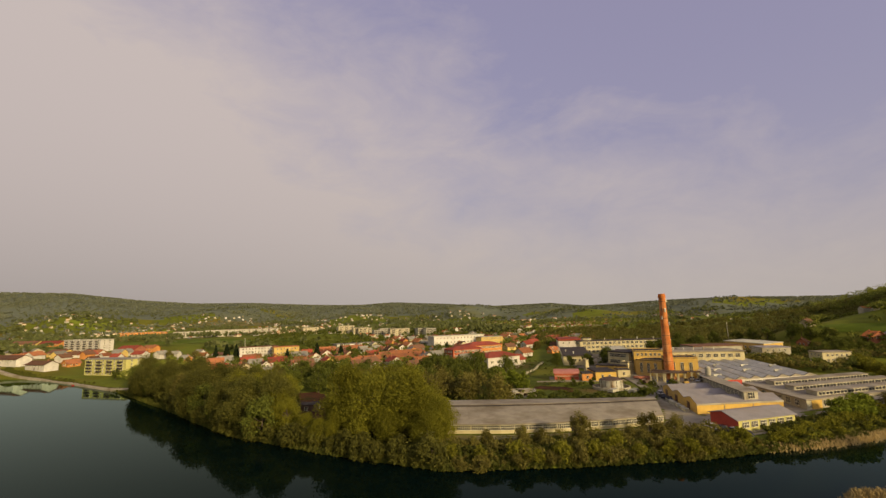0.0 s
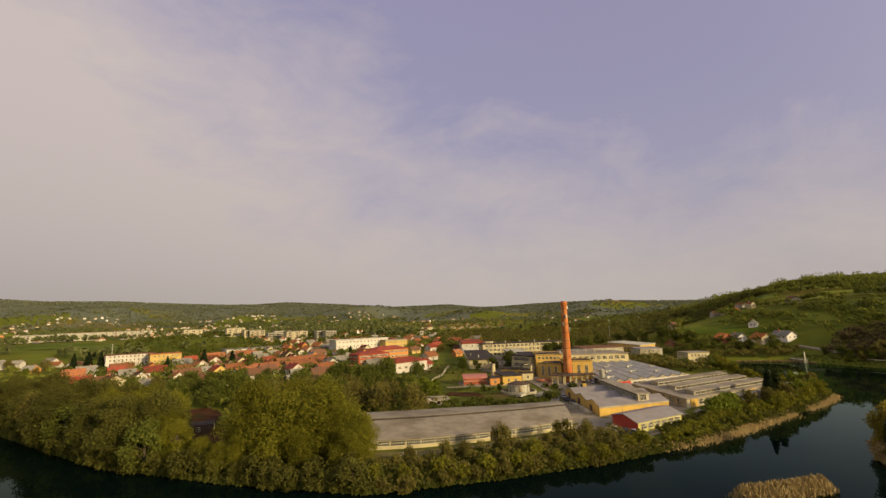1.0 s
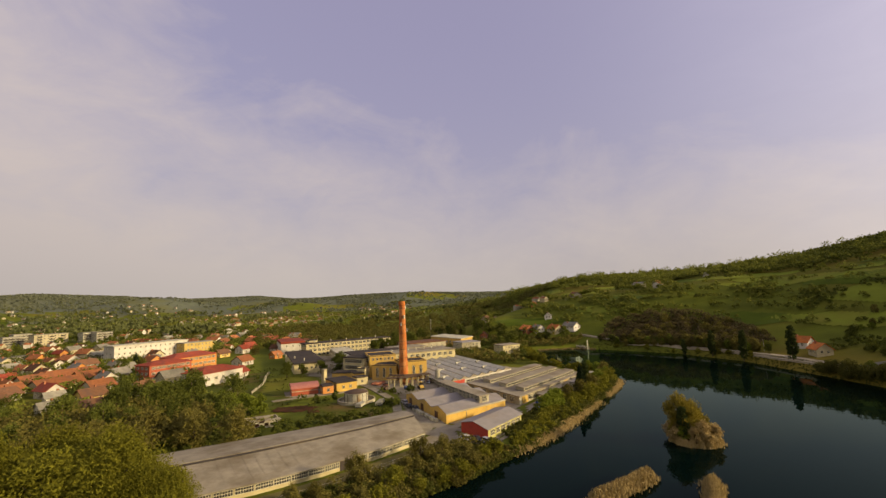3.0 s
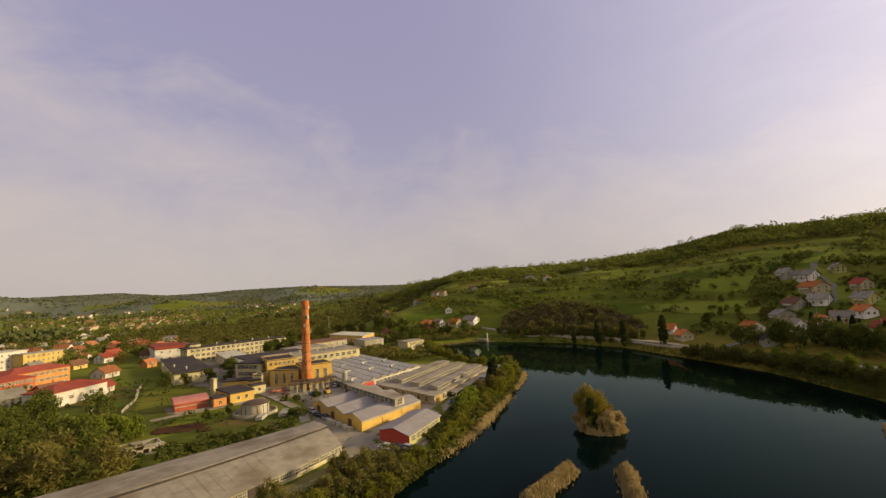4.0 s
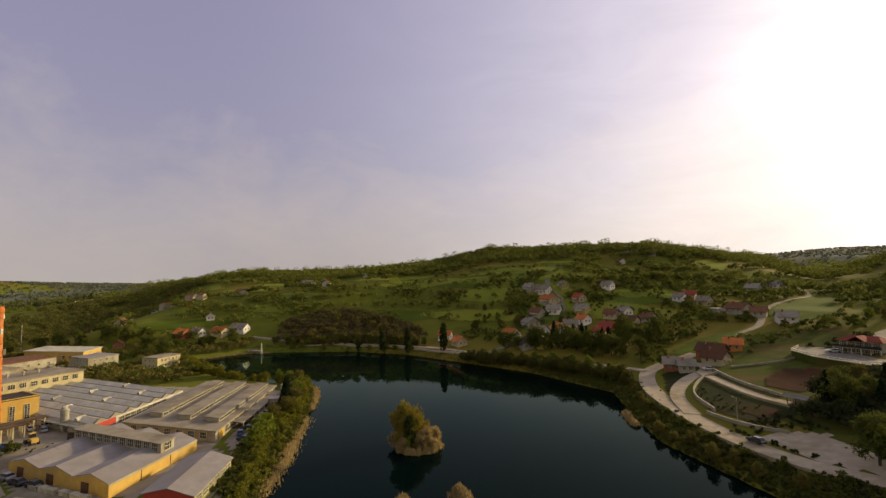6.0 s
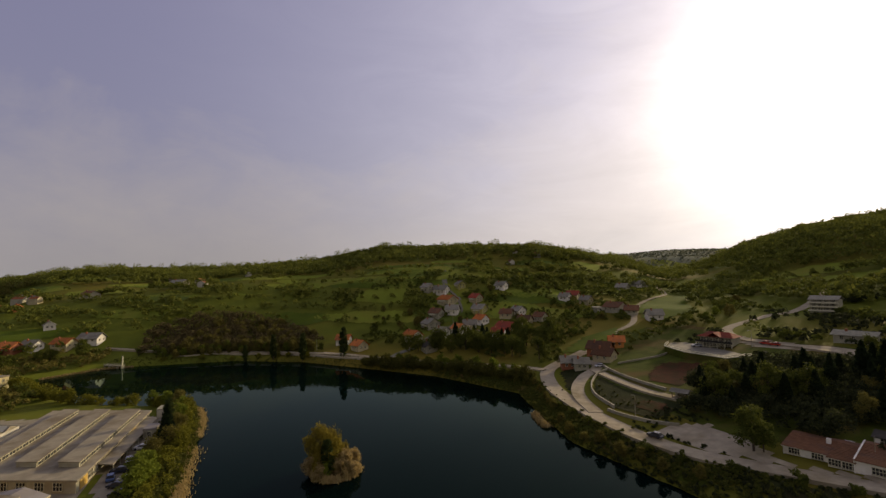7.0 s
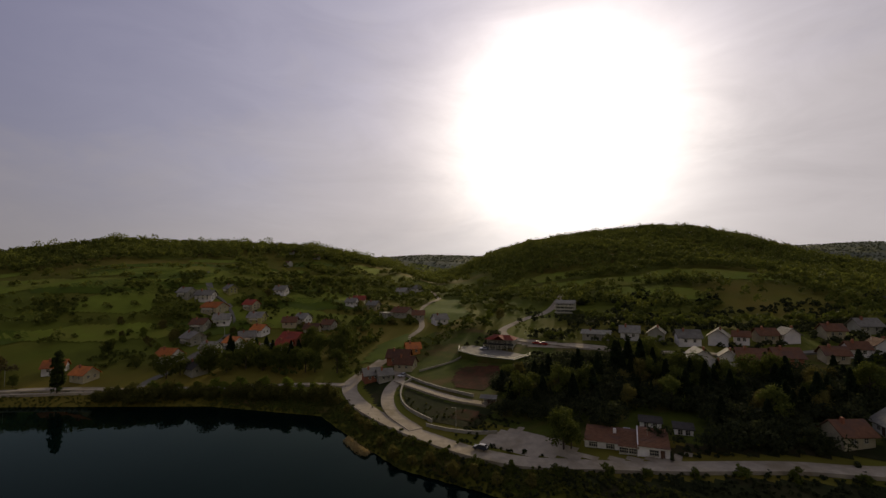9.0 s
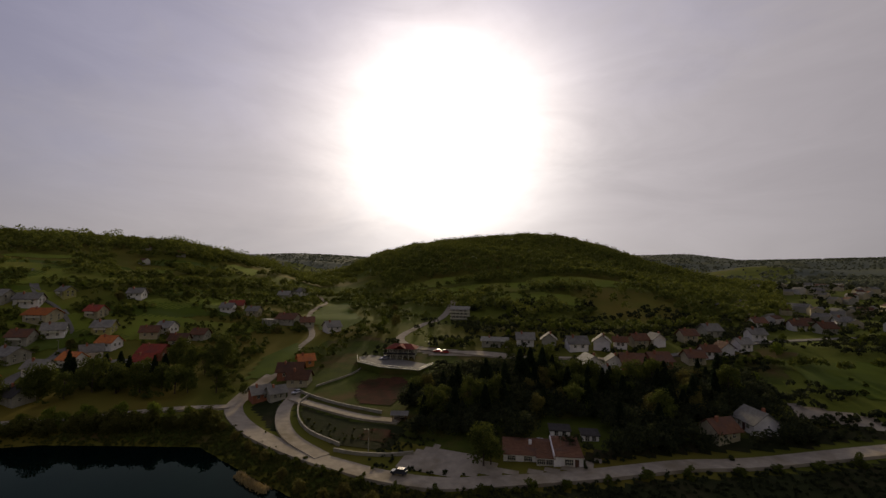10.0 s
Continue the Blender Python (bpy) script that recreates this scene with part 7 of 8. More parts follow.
strip("budding", [(158, -90), (140, -84), (128, -78), (110, -71), (90, -71), (70, -74)], 6.5, 1.2, 0.25, 0.42, group="shrubs on the southern bank")
strip("bush", [(140, -83), (118, -77.5), (96, -74.5), (76, -77), (56, -85), (30, -98), (8, -106), (-20, -119)], 8.5, 0.6, 0.7, 1.0, group="bushes beside the lake road")
tree("broadleaf", 68.9, -92.4, 0.8)
tree("broadleaf", 67.2, -93.4, 0.55)
for cx, cy, rx, ry, n in ((88, -122, 18, 14, 26), (62, -135, 22, 18, 34), (30, -138, 22, 16, 34), (14, -155, 18, 14, 22), (60, -155, 20, 12, 22)):
    for _ in range(n):
        g, k = tr.uniform(0, 6.283), math.sqrt(tr.random())
        x, y = cx + rx * k * math.cos(g), cy + ry * k * math.sin(g)
        if any((x - px) ** 2 + (y - py) ** 2 < 64 for px, py in PLACED):
            continue
        tree(tr.choice(("broadleaf", "conifer", "budding", "conifer", "broadleaf", "conifer")), x, y, tr.uniform(0.5, 0.9))
for x, y in ((67, -152), (62, -149), (70, -146)):
    tree("conifer", x, y, 1.05)
for _ in range(160):
    x, y = tr.uniform(160, 350), tr.uniform(-260, -60)
    if any((x - px) ** 2 + (y - py) ** 2 < 56 for px, py in PLACED) or float(shore(np.array([x]), np.array([y]))[0]) < 30 or (180 < x < 262 and y < -190) or (170 < x < 200 and -180 < y < -120):
        continue
    tree(tr.choice(("broadleaf", "bush", "fresh", "bush", "budding")), x, y, tr.uniform(0.35, 0.65))
for _ in range(70):
    x, y = tr.uniform(-110, 100), tr.uniform(-260, -165)
    if any((x - px) ** 2 + (y - py) ** 2 < 50 for px, py in PLACED):
        continue
    tree(tr.choice(("broadleaf", "bush", "fresh", "bush")), x, y, tr.uniform(0.35, 0.6))


# reeds, islets
def reed_bed(pts, width, n, h, label="dry tan reed bed at the water's edge"):
    line = curve_points([Vector((*p, 0)) for p in pts], 1.5)
    c = np.array([(p.x, p.y) for p in line])
    k = NR.randint(0, len(c), n)
    off = NR.normal(size=(n, 2)) * width * 0.4
    P = np.stack([c[k, 0] + off[:, 0], c[k, 1] + off[:, 1], NR.uniform(0.15, 1, n) * h * np.exp(-(off ** 2).sum(1) / (width * width))], 1)
    return tagged(new("reed_bed", quads_mesh("reed_bed", leaves(P, 0.2, long=3.0, droop=1.8), [L_REED])), label, "reeds", kind="stuff")


reed_bed([(84, 40.0), (100, 37), (118, 36), (134, 36.5), (150, 36.5)], 3.4, 12000, 1.05)
reed_bed([(162, 35.5), (180, 35.5), (196, 38)], 2.2, 3300, 1.0)
reed_bed([(132, -73), (126, -70.5), (120, -69)], 1.6, 1760, 1.2)
reed_bed([(300, 120), (316, 100), (318, 84)], 1.4, 1500, 1.0)
reed_bed([(82.5, 6.2), (77.5, 7.8), (71, 10.2), (66, 12.3)], 2.1, 9000, 2.6, "tan reed spit standing in the lake")
reed_bed([(85, -6), (80, -6.5), (73, -7.3)], 2.0, 6500, 2.4, "tan reed spit standing in the lake")
X0, Y0 = 115.5, 0.0
bm = tube(bmesh.new(), [(-1.5, 6.6), (0.12, 5.7), (0.6, 4.2), (0.75, 0.3)], 24)
tagged(part("islet", mesh_of("islet", bm, M_SOIL), None, "", pose(X0, Y0, 0)), "small low islet in the lake", "islet", kind="structure")
reed_bed([(X0 - 4.5, Y0 + 3), (X0 - 5.3, Y0), (X0 - 4, Y0 - 4), (X0, Y0 - 6), (X0 + 4, Y0 - 4), (X0 + 5.3, Y0 + 1), (X0 + 2.5, Y0 + 4.8), (X0 - 2.5, Y0 + 4.8)], 1.1, 6600, 1.5, "dry tan reed fringe round the islet")
for dx, dy, k, sc in ((1.2, 4.0, "golden", 0.94), (3.0, 0.8, "golden", 0.78), (-0.5, 0.8, "golden", 0.72), (-3.0, 2.6, "poplar", 0.6), (-2.6, 2.6, "fresh", 0.62), (0.6, 5.4, "withy", 1.25), (-2.6, 5.2, "withy", 1.1),
                      (2.2, -3.0, "golden", 0.55), (-1.8, -2.6, "withy", 1.35), (0.5, -5.0, "withy", 1.2), (3.8, -4.2, "withy", 1.0), (-4.4, -1.0, "withy", 1.0), (4.8, 2.8, "withy", 1.3), (-3.6, -4.2, "withy", 0.9)):
    tree(k, X0 + dx * 0.8, Y0 + dy * 0.85, sc * (1.12 if k in ("golden", "poplar") else 0.8), 0.5)


# woods on the hills: one sheet of tufts for each side
def wood(name, n, x0, x1, y0, y1, density, label, per=34, size=1.5, tall=(6, 11), leaf=None, places=None):
    X, Y = places if places is not None else (NR.uniform(x0, x1, n), NR.uniform(y0, y1, n))
    keep = density(X, Y) > NR.random_sample(len(X))
    X, Y = X[keep], Y[keep]
    Z = ground(X, Y)
    k = len(X)
    h = NR.uniform(*tall, k)
    r = h * NR.uniform(0.32, 0.5, k)
    d = NR.normal(size=(k, per, 3))
    d /= np.linalg.norm(d, axis=2)[:, :, None]
    d[:, :, 2] = np.abs(d[:, :, 2]) * 1.1 - 0.35
    rr = NR.uniform(0.55, 1.0, (k, per, 1)) + np.abs(NR.normal(size=(k, per, 1))) * 0.14
    P = np.stack([X, Y, Z + h * 0.55], 1)[:, None, :] + d * rr * np.stack([r, r, h * 0.45], 1)[:, None, :]
    V = leaves(P.reshape(-1, 3), size)
    return tagged(new(name, quads_mesh(name, V, [leaf or L_FOREST])), label, "woods", kind="stuff")


def along_shore(first, last, n, far):
    """Points up to far metres from the lake's edge, between two corners of its outline."""
    k = NR.randint(first, last, n)
    u = NR.random_sample(n)
    ax, ay, bx, by = LX[k], LY[k], LX[(k + 1) % len(LX)], LY[(k + 1) % len(LX)]
    l = np.hypot(bx - ax, by - ay)
    keep = NR.random_sample(n) < l / 60
    o = NR.uniform(-0.5, far, n)
    X, Y = ax + (bx - ax) * u - (by - ay) / l * o, ay + (by - ay) * u + (bx - ax) / l * o
    return X[keep], Y[keep]


def open_ground(x, y, gap=3.0, roof=6.5):
    """Away from roads, walls and houses."""
    free = np.ones(x.shape, bool)
    for px, py, w in ROADS[::2]:
        free &= (x - px) ** 2 + (y - py) ** 2 > (w / 2 + gap) ** 2
    for px, py in PLACED:
        free &= (x - px) ** 2 + (y - py) ** 2 > roof ** 2
    return free


def inside(x, y, ring):
    ox, oy = np.array(ring, float).T
    hit = np.zeros(x.shape, bool)
    for ax, ay, bx, by in zip(ox, oy, np.roll(ox, -1), np.roll(oy, -1)):
        if ay != by:
            hit ^= ((ay > y) != (by > y)) & (x < (bx - ax) * (y - ay) / (by - ay) + ax)
    return hit


def wave_noise(x, y, s):
    return np.sin(x / s + 1.7 * np.sin(y / (s * 1.3) + 0.4)) * np.sin(y / (s * 0.9) + 1.3 * np.sin(x / (s * 1.1)))


def hill_density(x, y):
    """Wooded crests, hedges along the contours, open meadows between; nothing on the low ground."""
    d, r, az = shore(x, y), np.hypot(x, y), np.degrees(np.arctan2(x, y))
    r0, r1, top = (np.interp(az, RA, q) for q in (R0, R1, RZ))
    u = (r - r0) / (r1 - r0)
    z = ground(x, y)
    crest = smooth((u - 0.55) * 5 + 0.5 * wave_noise(x, y, 45))
    hedge = (np.abs((z + 2.5 * wave_noise(x, y, 60)) % 8.5 - 1.2) < 0.8) * 0.75 * (wave_noise(x, y, 33) > -0.35)
    clump = (wave_noise(x, y, 26) > 0.72) * 0.6
    south = ((az > 146) | (az < -150)) & (u > 0.05)
    dense = np.where(south, smooth(u * 4 + 0.4 * wave_noise(x, y, 40)) * 0.95, np.maximum(np.maximum(crest, hedge), clump))
    for px, py, a, b, c, s in STRIPS:
        p, q = (x - px) * c + (y - py) * s, -(x - px) * s + (y - py) * c
        dense = np.where((p / a) ** 2 + (q / b) ** 2 < 1, 0, dense)
    return np.where((u > 0.02) & (u < 1.5) & (d > 40) & (top > 40) & ~inside(x, y, VALLEY), dense, 0)


wood("hill_woods", 24000, 330, 800, -560, 360, hill_density, "spring woods and hedges on the eastern hill", 34, 1.0, (4, 9))
wood("hill_woods", 17000, -200, 420, -900, -215, hill_density, "spring woods on the southern hill", 40, 1.0, (5, 10))


def crest_density(x, y):
    """Taller trees in ragged groups along the skyline."""
    r, az = np.hypot(x, y), np.degrees(np.arctan2(x, y))
    r0, r1, top = (np.interp(az, RA, q) for q in (R0, R1, RZ))
    u = (r - r0) / (r1 - r0)
    return np.where((u > 0.72) & (u < 1.1) & (top > 44), np.where(wave_noise(x, y, 9) + 0.7 * wave_noise(x, y, 31) > 0.1, 0.8, 0.06), 0)


wood("crest_trees", 7000, 330, 960, -620, 430, crest_density, "tall spring trees along the crest of the eastern hill", 60, 0.85, (8, 15))
wood("crest_trees", 4200, -220, 420, -900, -430, crest_density, "tall spring trees along the crest of the southern hill", 60, 0.85, (7, 14))


def polar_places(n, a0, a1, ra, rb):
    """Points spread evenly over a sector between two bearings and two distances."""
    az, r = np.radians(NR.uniform(a0, a1, n)), np.sqrt(NR.uniform(ra * ra, rb * rb, n))
    return r * np.sin(az), r * np.cos(az)


def ridge_density(x, y):
    v = (np.hypot(x, y) - 1350) / 1250
    return np.where(wave_noise(x, y, 120) + 0.6 * wave_noise(x, y, 47) + 2.2 * (v - 0.35) > 0, 0.9, 0.05)


wood("ridge_woods", 0, 0, 1, 0, 1, ridge_density, "spring woods on the far northern hills, haze in their colour", 11, 3.0, (3, 7), leaf=L_FAR, places=polar_places(26000, -42, 72, 1450, 2640))
wood("ridge_woods", 0, 0, 1, 0, 1, ridge_density, "spring woods on the far southern hills, haze in their colour", 11, 3.0, (3, 7), leaf=L_FAR, places=polar_places(10000, 126, 216, 1500, 2640))


def mid_density(x, y):
    d, z, r = shore(x, y), ground(x, y), np.hypot(x, y)
    hedge = (np.abs((z + 2 * wave_noise(x, y, 70)) % 6.5 - 1) < 0.7) * 0.4
    near = np.zeros(x.shape, bool)
    for px, py in PLACED:
        near |= (x - px) ** 2 + (y - py) ** 2 < 100
    return np.where((d > 60) & ~near & open_ground(x, y, 3.0) & ~inside(x, y, VALLEY) & (r < 460), np.maximum(hedge, (wave_noise(x, y, 24) > 0.5) * 0.5), 0)


wood("hedges", 9000, 300, 480, -330, 130, mid_density, "hedges and orchard trees on the lower slopes", 40, 0.8, (3, 6))
wood("hedges", 5000, -160, 300, -330, -185, mid_density, "hedges and gardens above the street", 30, 1.0, (3, 6), leaf=L_GREEN)


def plain_density(x, y):
    d, r, az = shore(x, y), np.hypot(x, y), np.degrees(np.arctan2(x, y))
    v = (r - 800) / 1800
    wood_ = smooth((v - 0.55) * 3 + 0.8 * wave_noise(x, y, 170)) * 0.95
    belts = (wave_noise(x, y, 90) > 0.6) * 0.85 + (np.abs(wave_noise(x, y, 150)) < 0.035) * 0.9
    near = np.zeros(x.shape, bool)
    for px, py in PLACED[::2]:
        near |= (x - px) ** 2 + (y - py) ** 2 < 120
    top = np.interp(az, RA, RZ)
    hidden = (top > 60) & (r > 900)
    return np.where((d > 50) & (r > 480) & (r < 1750) & ~near & ~hidden, np.maximum(wood_, belts), 0)


def mid_town(x, y):
    near = np.zeros(x.shape, bool)
    for px, py in PLACED:
        near |= (x - px) ** 2 + (y - py) ** 2 < 110
    return np.where(near, 0, 0.35)


wood("far_woods", 34000, -1300, 1900, 480, 3000, plain_density, "woods and tree belts beyond the town", 16, 3.2, (8, 14), leaf=L_MID)
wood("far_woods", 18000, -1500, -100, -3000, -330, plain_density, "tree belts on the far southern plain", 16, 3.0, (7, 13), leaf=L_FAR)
wood("valley_trees", 2600, 300, 900, 470, 1150, lambda x, y: np.where(wave_noise(x, y, 29) > -0.45, 0.8, 0.2), "garden trees between the valley houses", 22, 1.2, (4, 9), leaf=L_FOREST)
wood("slope_trees", 3000, -800, 700, 950, 2000, lambda x, y: np.where(wave_noise(x, y, 37) > -0.3, 0.7, 0.2), "garden trees and orchards on the slopes beyond the town", 18, 1.9, (4, 9), leaf=L_MID)
wood("town_trees", 2600, -60, 360, 430, 900, lambda x, y: mid_town(x, y), "garden trees between the houses of the town", 28, 1.3, (5, 9), leaf=L_GREEN)
wood("factory_wood", 4200, 215, 700, 235, 560, lambda x, y: np.where(((np.abs(x - 380) + np.abs(y - 330) < 200) | (wave_noise(x, y, 40) > 0.2)) & open_ground(x, y, 3, 9) & (y > 270 - (x - 215) * 0.15), 0.6, 0), "budding wood behind the factory", 70, 0.75, (5, 11), leaf=L_BUD)


# undergrowth
THICKET = [(104, -102), (106, -130), (98, -150), (70, -166), (30, -168), (-10, -170), (-12, -140), (-30, -134), (14, -112), (36, -106), (62, -106), (88, -100)]
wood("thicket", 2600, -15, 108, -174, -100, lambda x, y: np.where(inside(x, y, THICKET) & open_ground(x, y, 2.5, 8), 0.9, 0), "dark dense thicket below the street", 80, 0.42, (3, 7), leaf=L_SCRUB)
wood("bank_scrub", 0, 0, 1, 0, 1, lambda x, y: np.where((shore(x, y) > 0.1) & open_ground(x, y, 0.6), 0.97, 0), "rough olive grass on the bank below the road", 26, 0.3, (0.4, 1.1), leaf=L_GRASS, places=along_shore(22, 28, 7500, 14))
wood("bank_grass", 0, 0, 1, 0, 1, lambda x, y: np.where((shore(x, y) > 0.1) & open_ground(x, y, 0.6), 0.6, 0), "rough grass along the far bank", 24, 0.3, (0.2, 0.6), leaf=L_GRASS, places=along_shore(18, 22, 2600, 12))
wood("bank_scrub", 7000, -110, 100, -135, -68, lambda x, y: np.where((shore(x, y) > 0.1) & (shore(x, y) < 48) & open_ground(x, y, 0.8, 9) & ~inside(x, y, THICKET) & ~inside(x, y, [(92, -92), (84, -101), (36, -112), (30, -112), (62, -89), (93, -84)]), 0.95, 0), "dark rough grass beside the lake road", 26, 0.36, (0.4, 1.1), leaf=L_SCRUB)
wood("bank_grass", 0, 0, 1, 0, 1, lambda x, y: np.where((shore(x, y) > 0.05) & ((x > -95) | (shore(x, y) < 3)) & open_ground(x, y, 1.0), 0.97, 0), "rough grass and brambles along the near bank", 24, 0.42, (0.5, 1.8), leaf=L_GRASS, places=along_shore(1, 13, 12000, 12))
wood("garden_scrub", 5200, 165, 400, -300, -45, lambda x, y: np.where((shore(x, y) > 24) & open_ground(x, y, 1.6) & ((wave_noise(x, y, 14) > 0.1) | (wave_noise(x, y, 31) > 0.4)) & ~inside(x, y, VALLEY), 0.85, 0), "garden hedges and shrubs in the village", 34, 0.6, (1.5, 4.0), leaf=L_GREEN)
wood("garden_scrub", 4600, -130, 150, -300, -150, lambda x, y: np.where(open_ground(x, y, 1.6) & (wave_noise(x, y, 13) > -0.05) & ~inside(x, y, [(-26, -172), (-44, -160), (-90, -170), (-110, -215), (-62, -206), (-30, -192)]) & ~inside(x, y, [(155, -160), (112, -190), (108, -145), (150, -145)]), 0.8, 0), "garden hedges and shrubs round the street", 30, 0.65, (1.5, 4.0), leaf=L_SCRUB)
wood("town_scrub", 5200, -120, 270, 150, 430, lambda x, y: np.where((shore(x, y) > 14) & open_ground(x, y, 2.5, 8) & ~((np.abs(x + 13) < 6.5) & (y < 168)) & ~((x > 85) & (y < 345)) & ((wave_noise(x, y, 17) > -0.1) | (y < 215)), 0.8, 0), "scrub and garden trees at the edge of the town", 32, 0.8, (2.0, 5.5), leaf=L_FOREST)
wood("yard_scrub", 900, 40, 140, 85, 205, lambda x, y: np.where(open_ground(x, y, 1.5, 9) & (wave_noise(x, y, 12) > 0.35), 0.7, 0), "weeds and brambles on the factory grass", 24, 0.3, (0.3, 1.0), leaf=L_GRASS)
wood("plain_trees", 2200, -330, -20, -620, -230, lambda x, y: np.where(open_ground(x, y, 2) & ((wave_noise(x, y, 22) > 0.15) | (wave_noise(x, y, 60) > 0.4)) & ~inside(x, y, [(-26, -172), (-44, -160), (-90, -170), (-110, -215), (-62, -206), (-30, -192)]), 0.6, 0), "garden trees and tree belts beyond the street", 28, 1.1, (3, 7), leaf=L_SCRUB)
wood("bank_thicket", 1150, 4, 92, 38, 72, lambda x, y: np.where((shore(x, y) > 0.8) & (shore(x, y) < 14) & open_ground(x, y, 1.0, 5) & (y < 68 - 0.2 * x) & ((y < 55) | (x < 74)) & (x < 80), 0.8, 0), "olive-brown budding thicket in front of the long shed", 80, 0.22, (1.0, 3.4), leaf=L_BARE)
wood("bank_thicket", 500, 84, 205, 36, 52, lambda x, y: np.where((shore(x, y) > 1.0) & (shore(x, y) < 9) & ((x > 106) | (shore(x, y) < 5)), 0.6, 0), "yellow-green thicket on the factory bank", 90, 0.24, (1.5, 4.0), leaf=L_WILLOW)
wood("slope_scrub", 160, 94, 136, -118, -92, lambda x, y: np.where(inside(x, y, [(116, -92), (128, -95), (134, -104), (110, -104), (97, -101), (96, -93)]), 0.55, 0), "low weeds on the slope inside the bend", 24, 0.3, (0.3, 0.8), leaf=L_GRASS)
wood("town_gardens", 4600, -60, 330, 240, 560, lambda x, y: np.where(open_ground(x, y, 2.0, 7.5) & ~((x > 110) & (y < 345)) & (wave_noise(x, y, 11) > -0.2), 0.7, 0), "garden trees between the town houses", 40, 0.6, (3.5, 8.5), leaf=L_GREEN)
wood("brown_wood", 1500, 292, 400, -30, 90, lambda x, y: np.where((shore(x, y) > 14) & inside(x, y, [(330, 82), (318, 30), (300, -10), (310, -26), (340, -12), (372, 10), (388, 50), (366, 84)]), 0.8, 0), "brown leafless wood on the far bank", 60, 0.6, (5.0, 8.5), leaf=L_BROWN)
wood("shed_shrubs", 520, 10, 98, 80, 136, lambda x, y: np.where(inside(x, y, [(14, 122), (42, 105), (73, 91.5), (91, 84.5), (96, 93), (80, 106), (66, 111), (54, 118), (40, 130), (16, 136)]) & open_ground(x, y, 1.0, 3), 0.8, 0), "green shrubs between the long shed and the grass", 60, 0.42, (1.6, 4.5), leaf=L_GREEN)
wood("lawn_weeds", 2600, 40, 150, 88, 240, lambda x, y: np.where(open_ground(x, y, 1.0, 8) & ((wave_noise(x, y, 9) > 0.25) | (wave_noise(x, y, 23) > 0.55)) & ~((x > 96) & (y < 164) & (x + y > 236)), 0.75, 0), "patchy weeds in the factory grass", 20, 0.26, (0.15, 0.5), leaf=L_GRASS)
wood("lawn_bushes", 260, 44, 140, 120, 250, lambda x, y: np.where(open_ground(x, y, 1.5, 9) & ((x - y * 0.9 < -62) | (x - y * 0.9 > -35) & (x < 98)) & ~((x > 96) & (y < 164)), 0.6, 0), "dark bushes at the edge of the factory grass", 50, 0.5, (1.5, 4.5), leaf=L_GREEN)
wood("old_wood", 420, 2, 60, 118, 190, lambda x, y: np.where(inside(x, y, [(8, 130), (40, 118), (54, 128), (58, 150), (40, 180), (6, 182)]) & open_ground(x, y, 2, 6), 0.75, 0), "brownish half-bare wood behind the long shed", 70, 0.55, (6.0, 11.0), leaf=L_BARE)
def clear_of_halls(x, y):
    free = ~((x > 282) & (x < 318) & (y > 180) & (y < 230))
    for px, py, r in ((270, 168, 15), (263, 130, 12), (235, 200, 18), (266, 208, 21), (190, 160, 26), (208, 140, 10)):
        free &= (x - px) ** 2 + (y - py) ** 2 > r * r
    return free


wood("waste_scrub", 2600, 215, 345, 100, 260, lambda x, y: np.where((shore(x, y) > 3) & open_ground(x, y, 2, 10) & ((x - 205) * 0.9 > (y - 100) * 0.35) & clear_of_halls(x, y) & (wave_noise(x, y, 15) > -0.4), 0.75, 0), "olive scrub and young trees on the waste ground", 44, 0.6, (1.5, 5.5), leaf=L_BARE)
wood("waste_scrub", 700, 215, 345, 100, 260, lambda x, y: np.where((shore(x, y) > 2) & open_ground(x, y, 2, 10) & ((x - 205) * 0.9 > (y - 100) * 0.35) & clear_of_halls(x, y) & (wave_noise(x, y, 19) > 0.1), 0.7, 0), "green scrub and young trees on the waste ground", 50, 0.6, (2.5, 7), leaf=L_GREEN)
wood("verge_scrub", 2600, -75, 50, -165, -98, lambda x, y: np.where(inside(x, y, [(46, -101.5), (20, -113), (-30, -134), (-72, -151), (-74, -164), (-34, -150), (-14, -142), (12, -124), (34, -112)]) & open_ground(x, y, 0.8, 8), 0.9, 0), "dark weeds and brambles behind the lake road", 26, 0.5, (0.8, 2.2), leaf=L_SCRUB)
wood("bank_edge", 0, 0, 1, 0, 1, lambda x, y: np.where(shore(x, y) > -0.35, 0.97, 0), "overhanging grass at the water's edge", 22, 0.3, (0.4, 1.1), leaf=L_GRASS, places=along_shore(1, 17, 9000, 1.8))


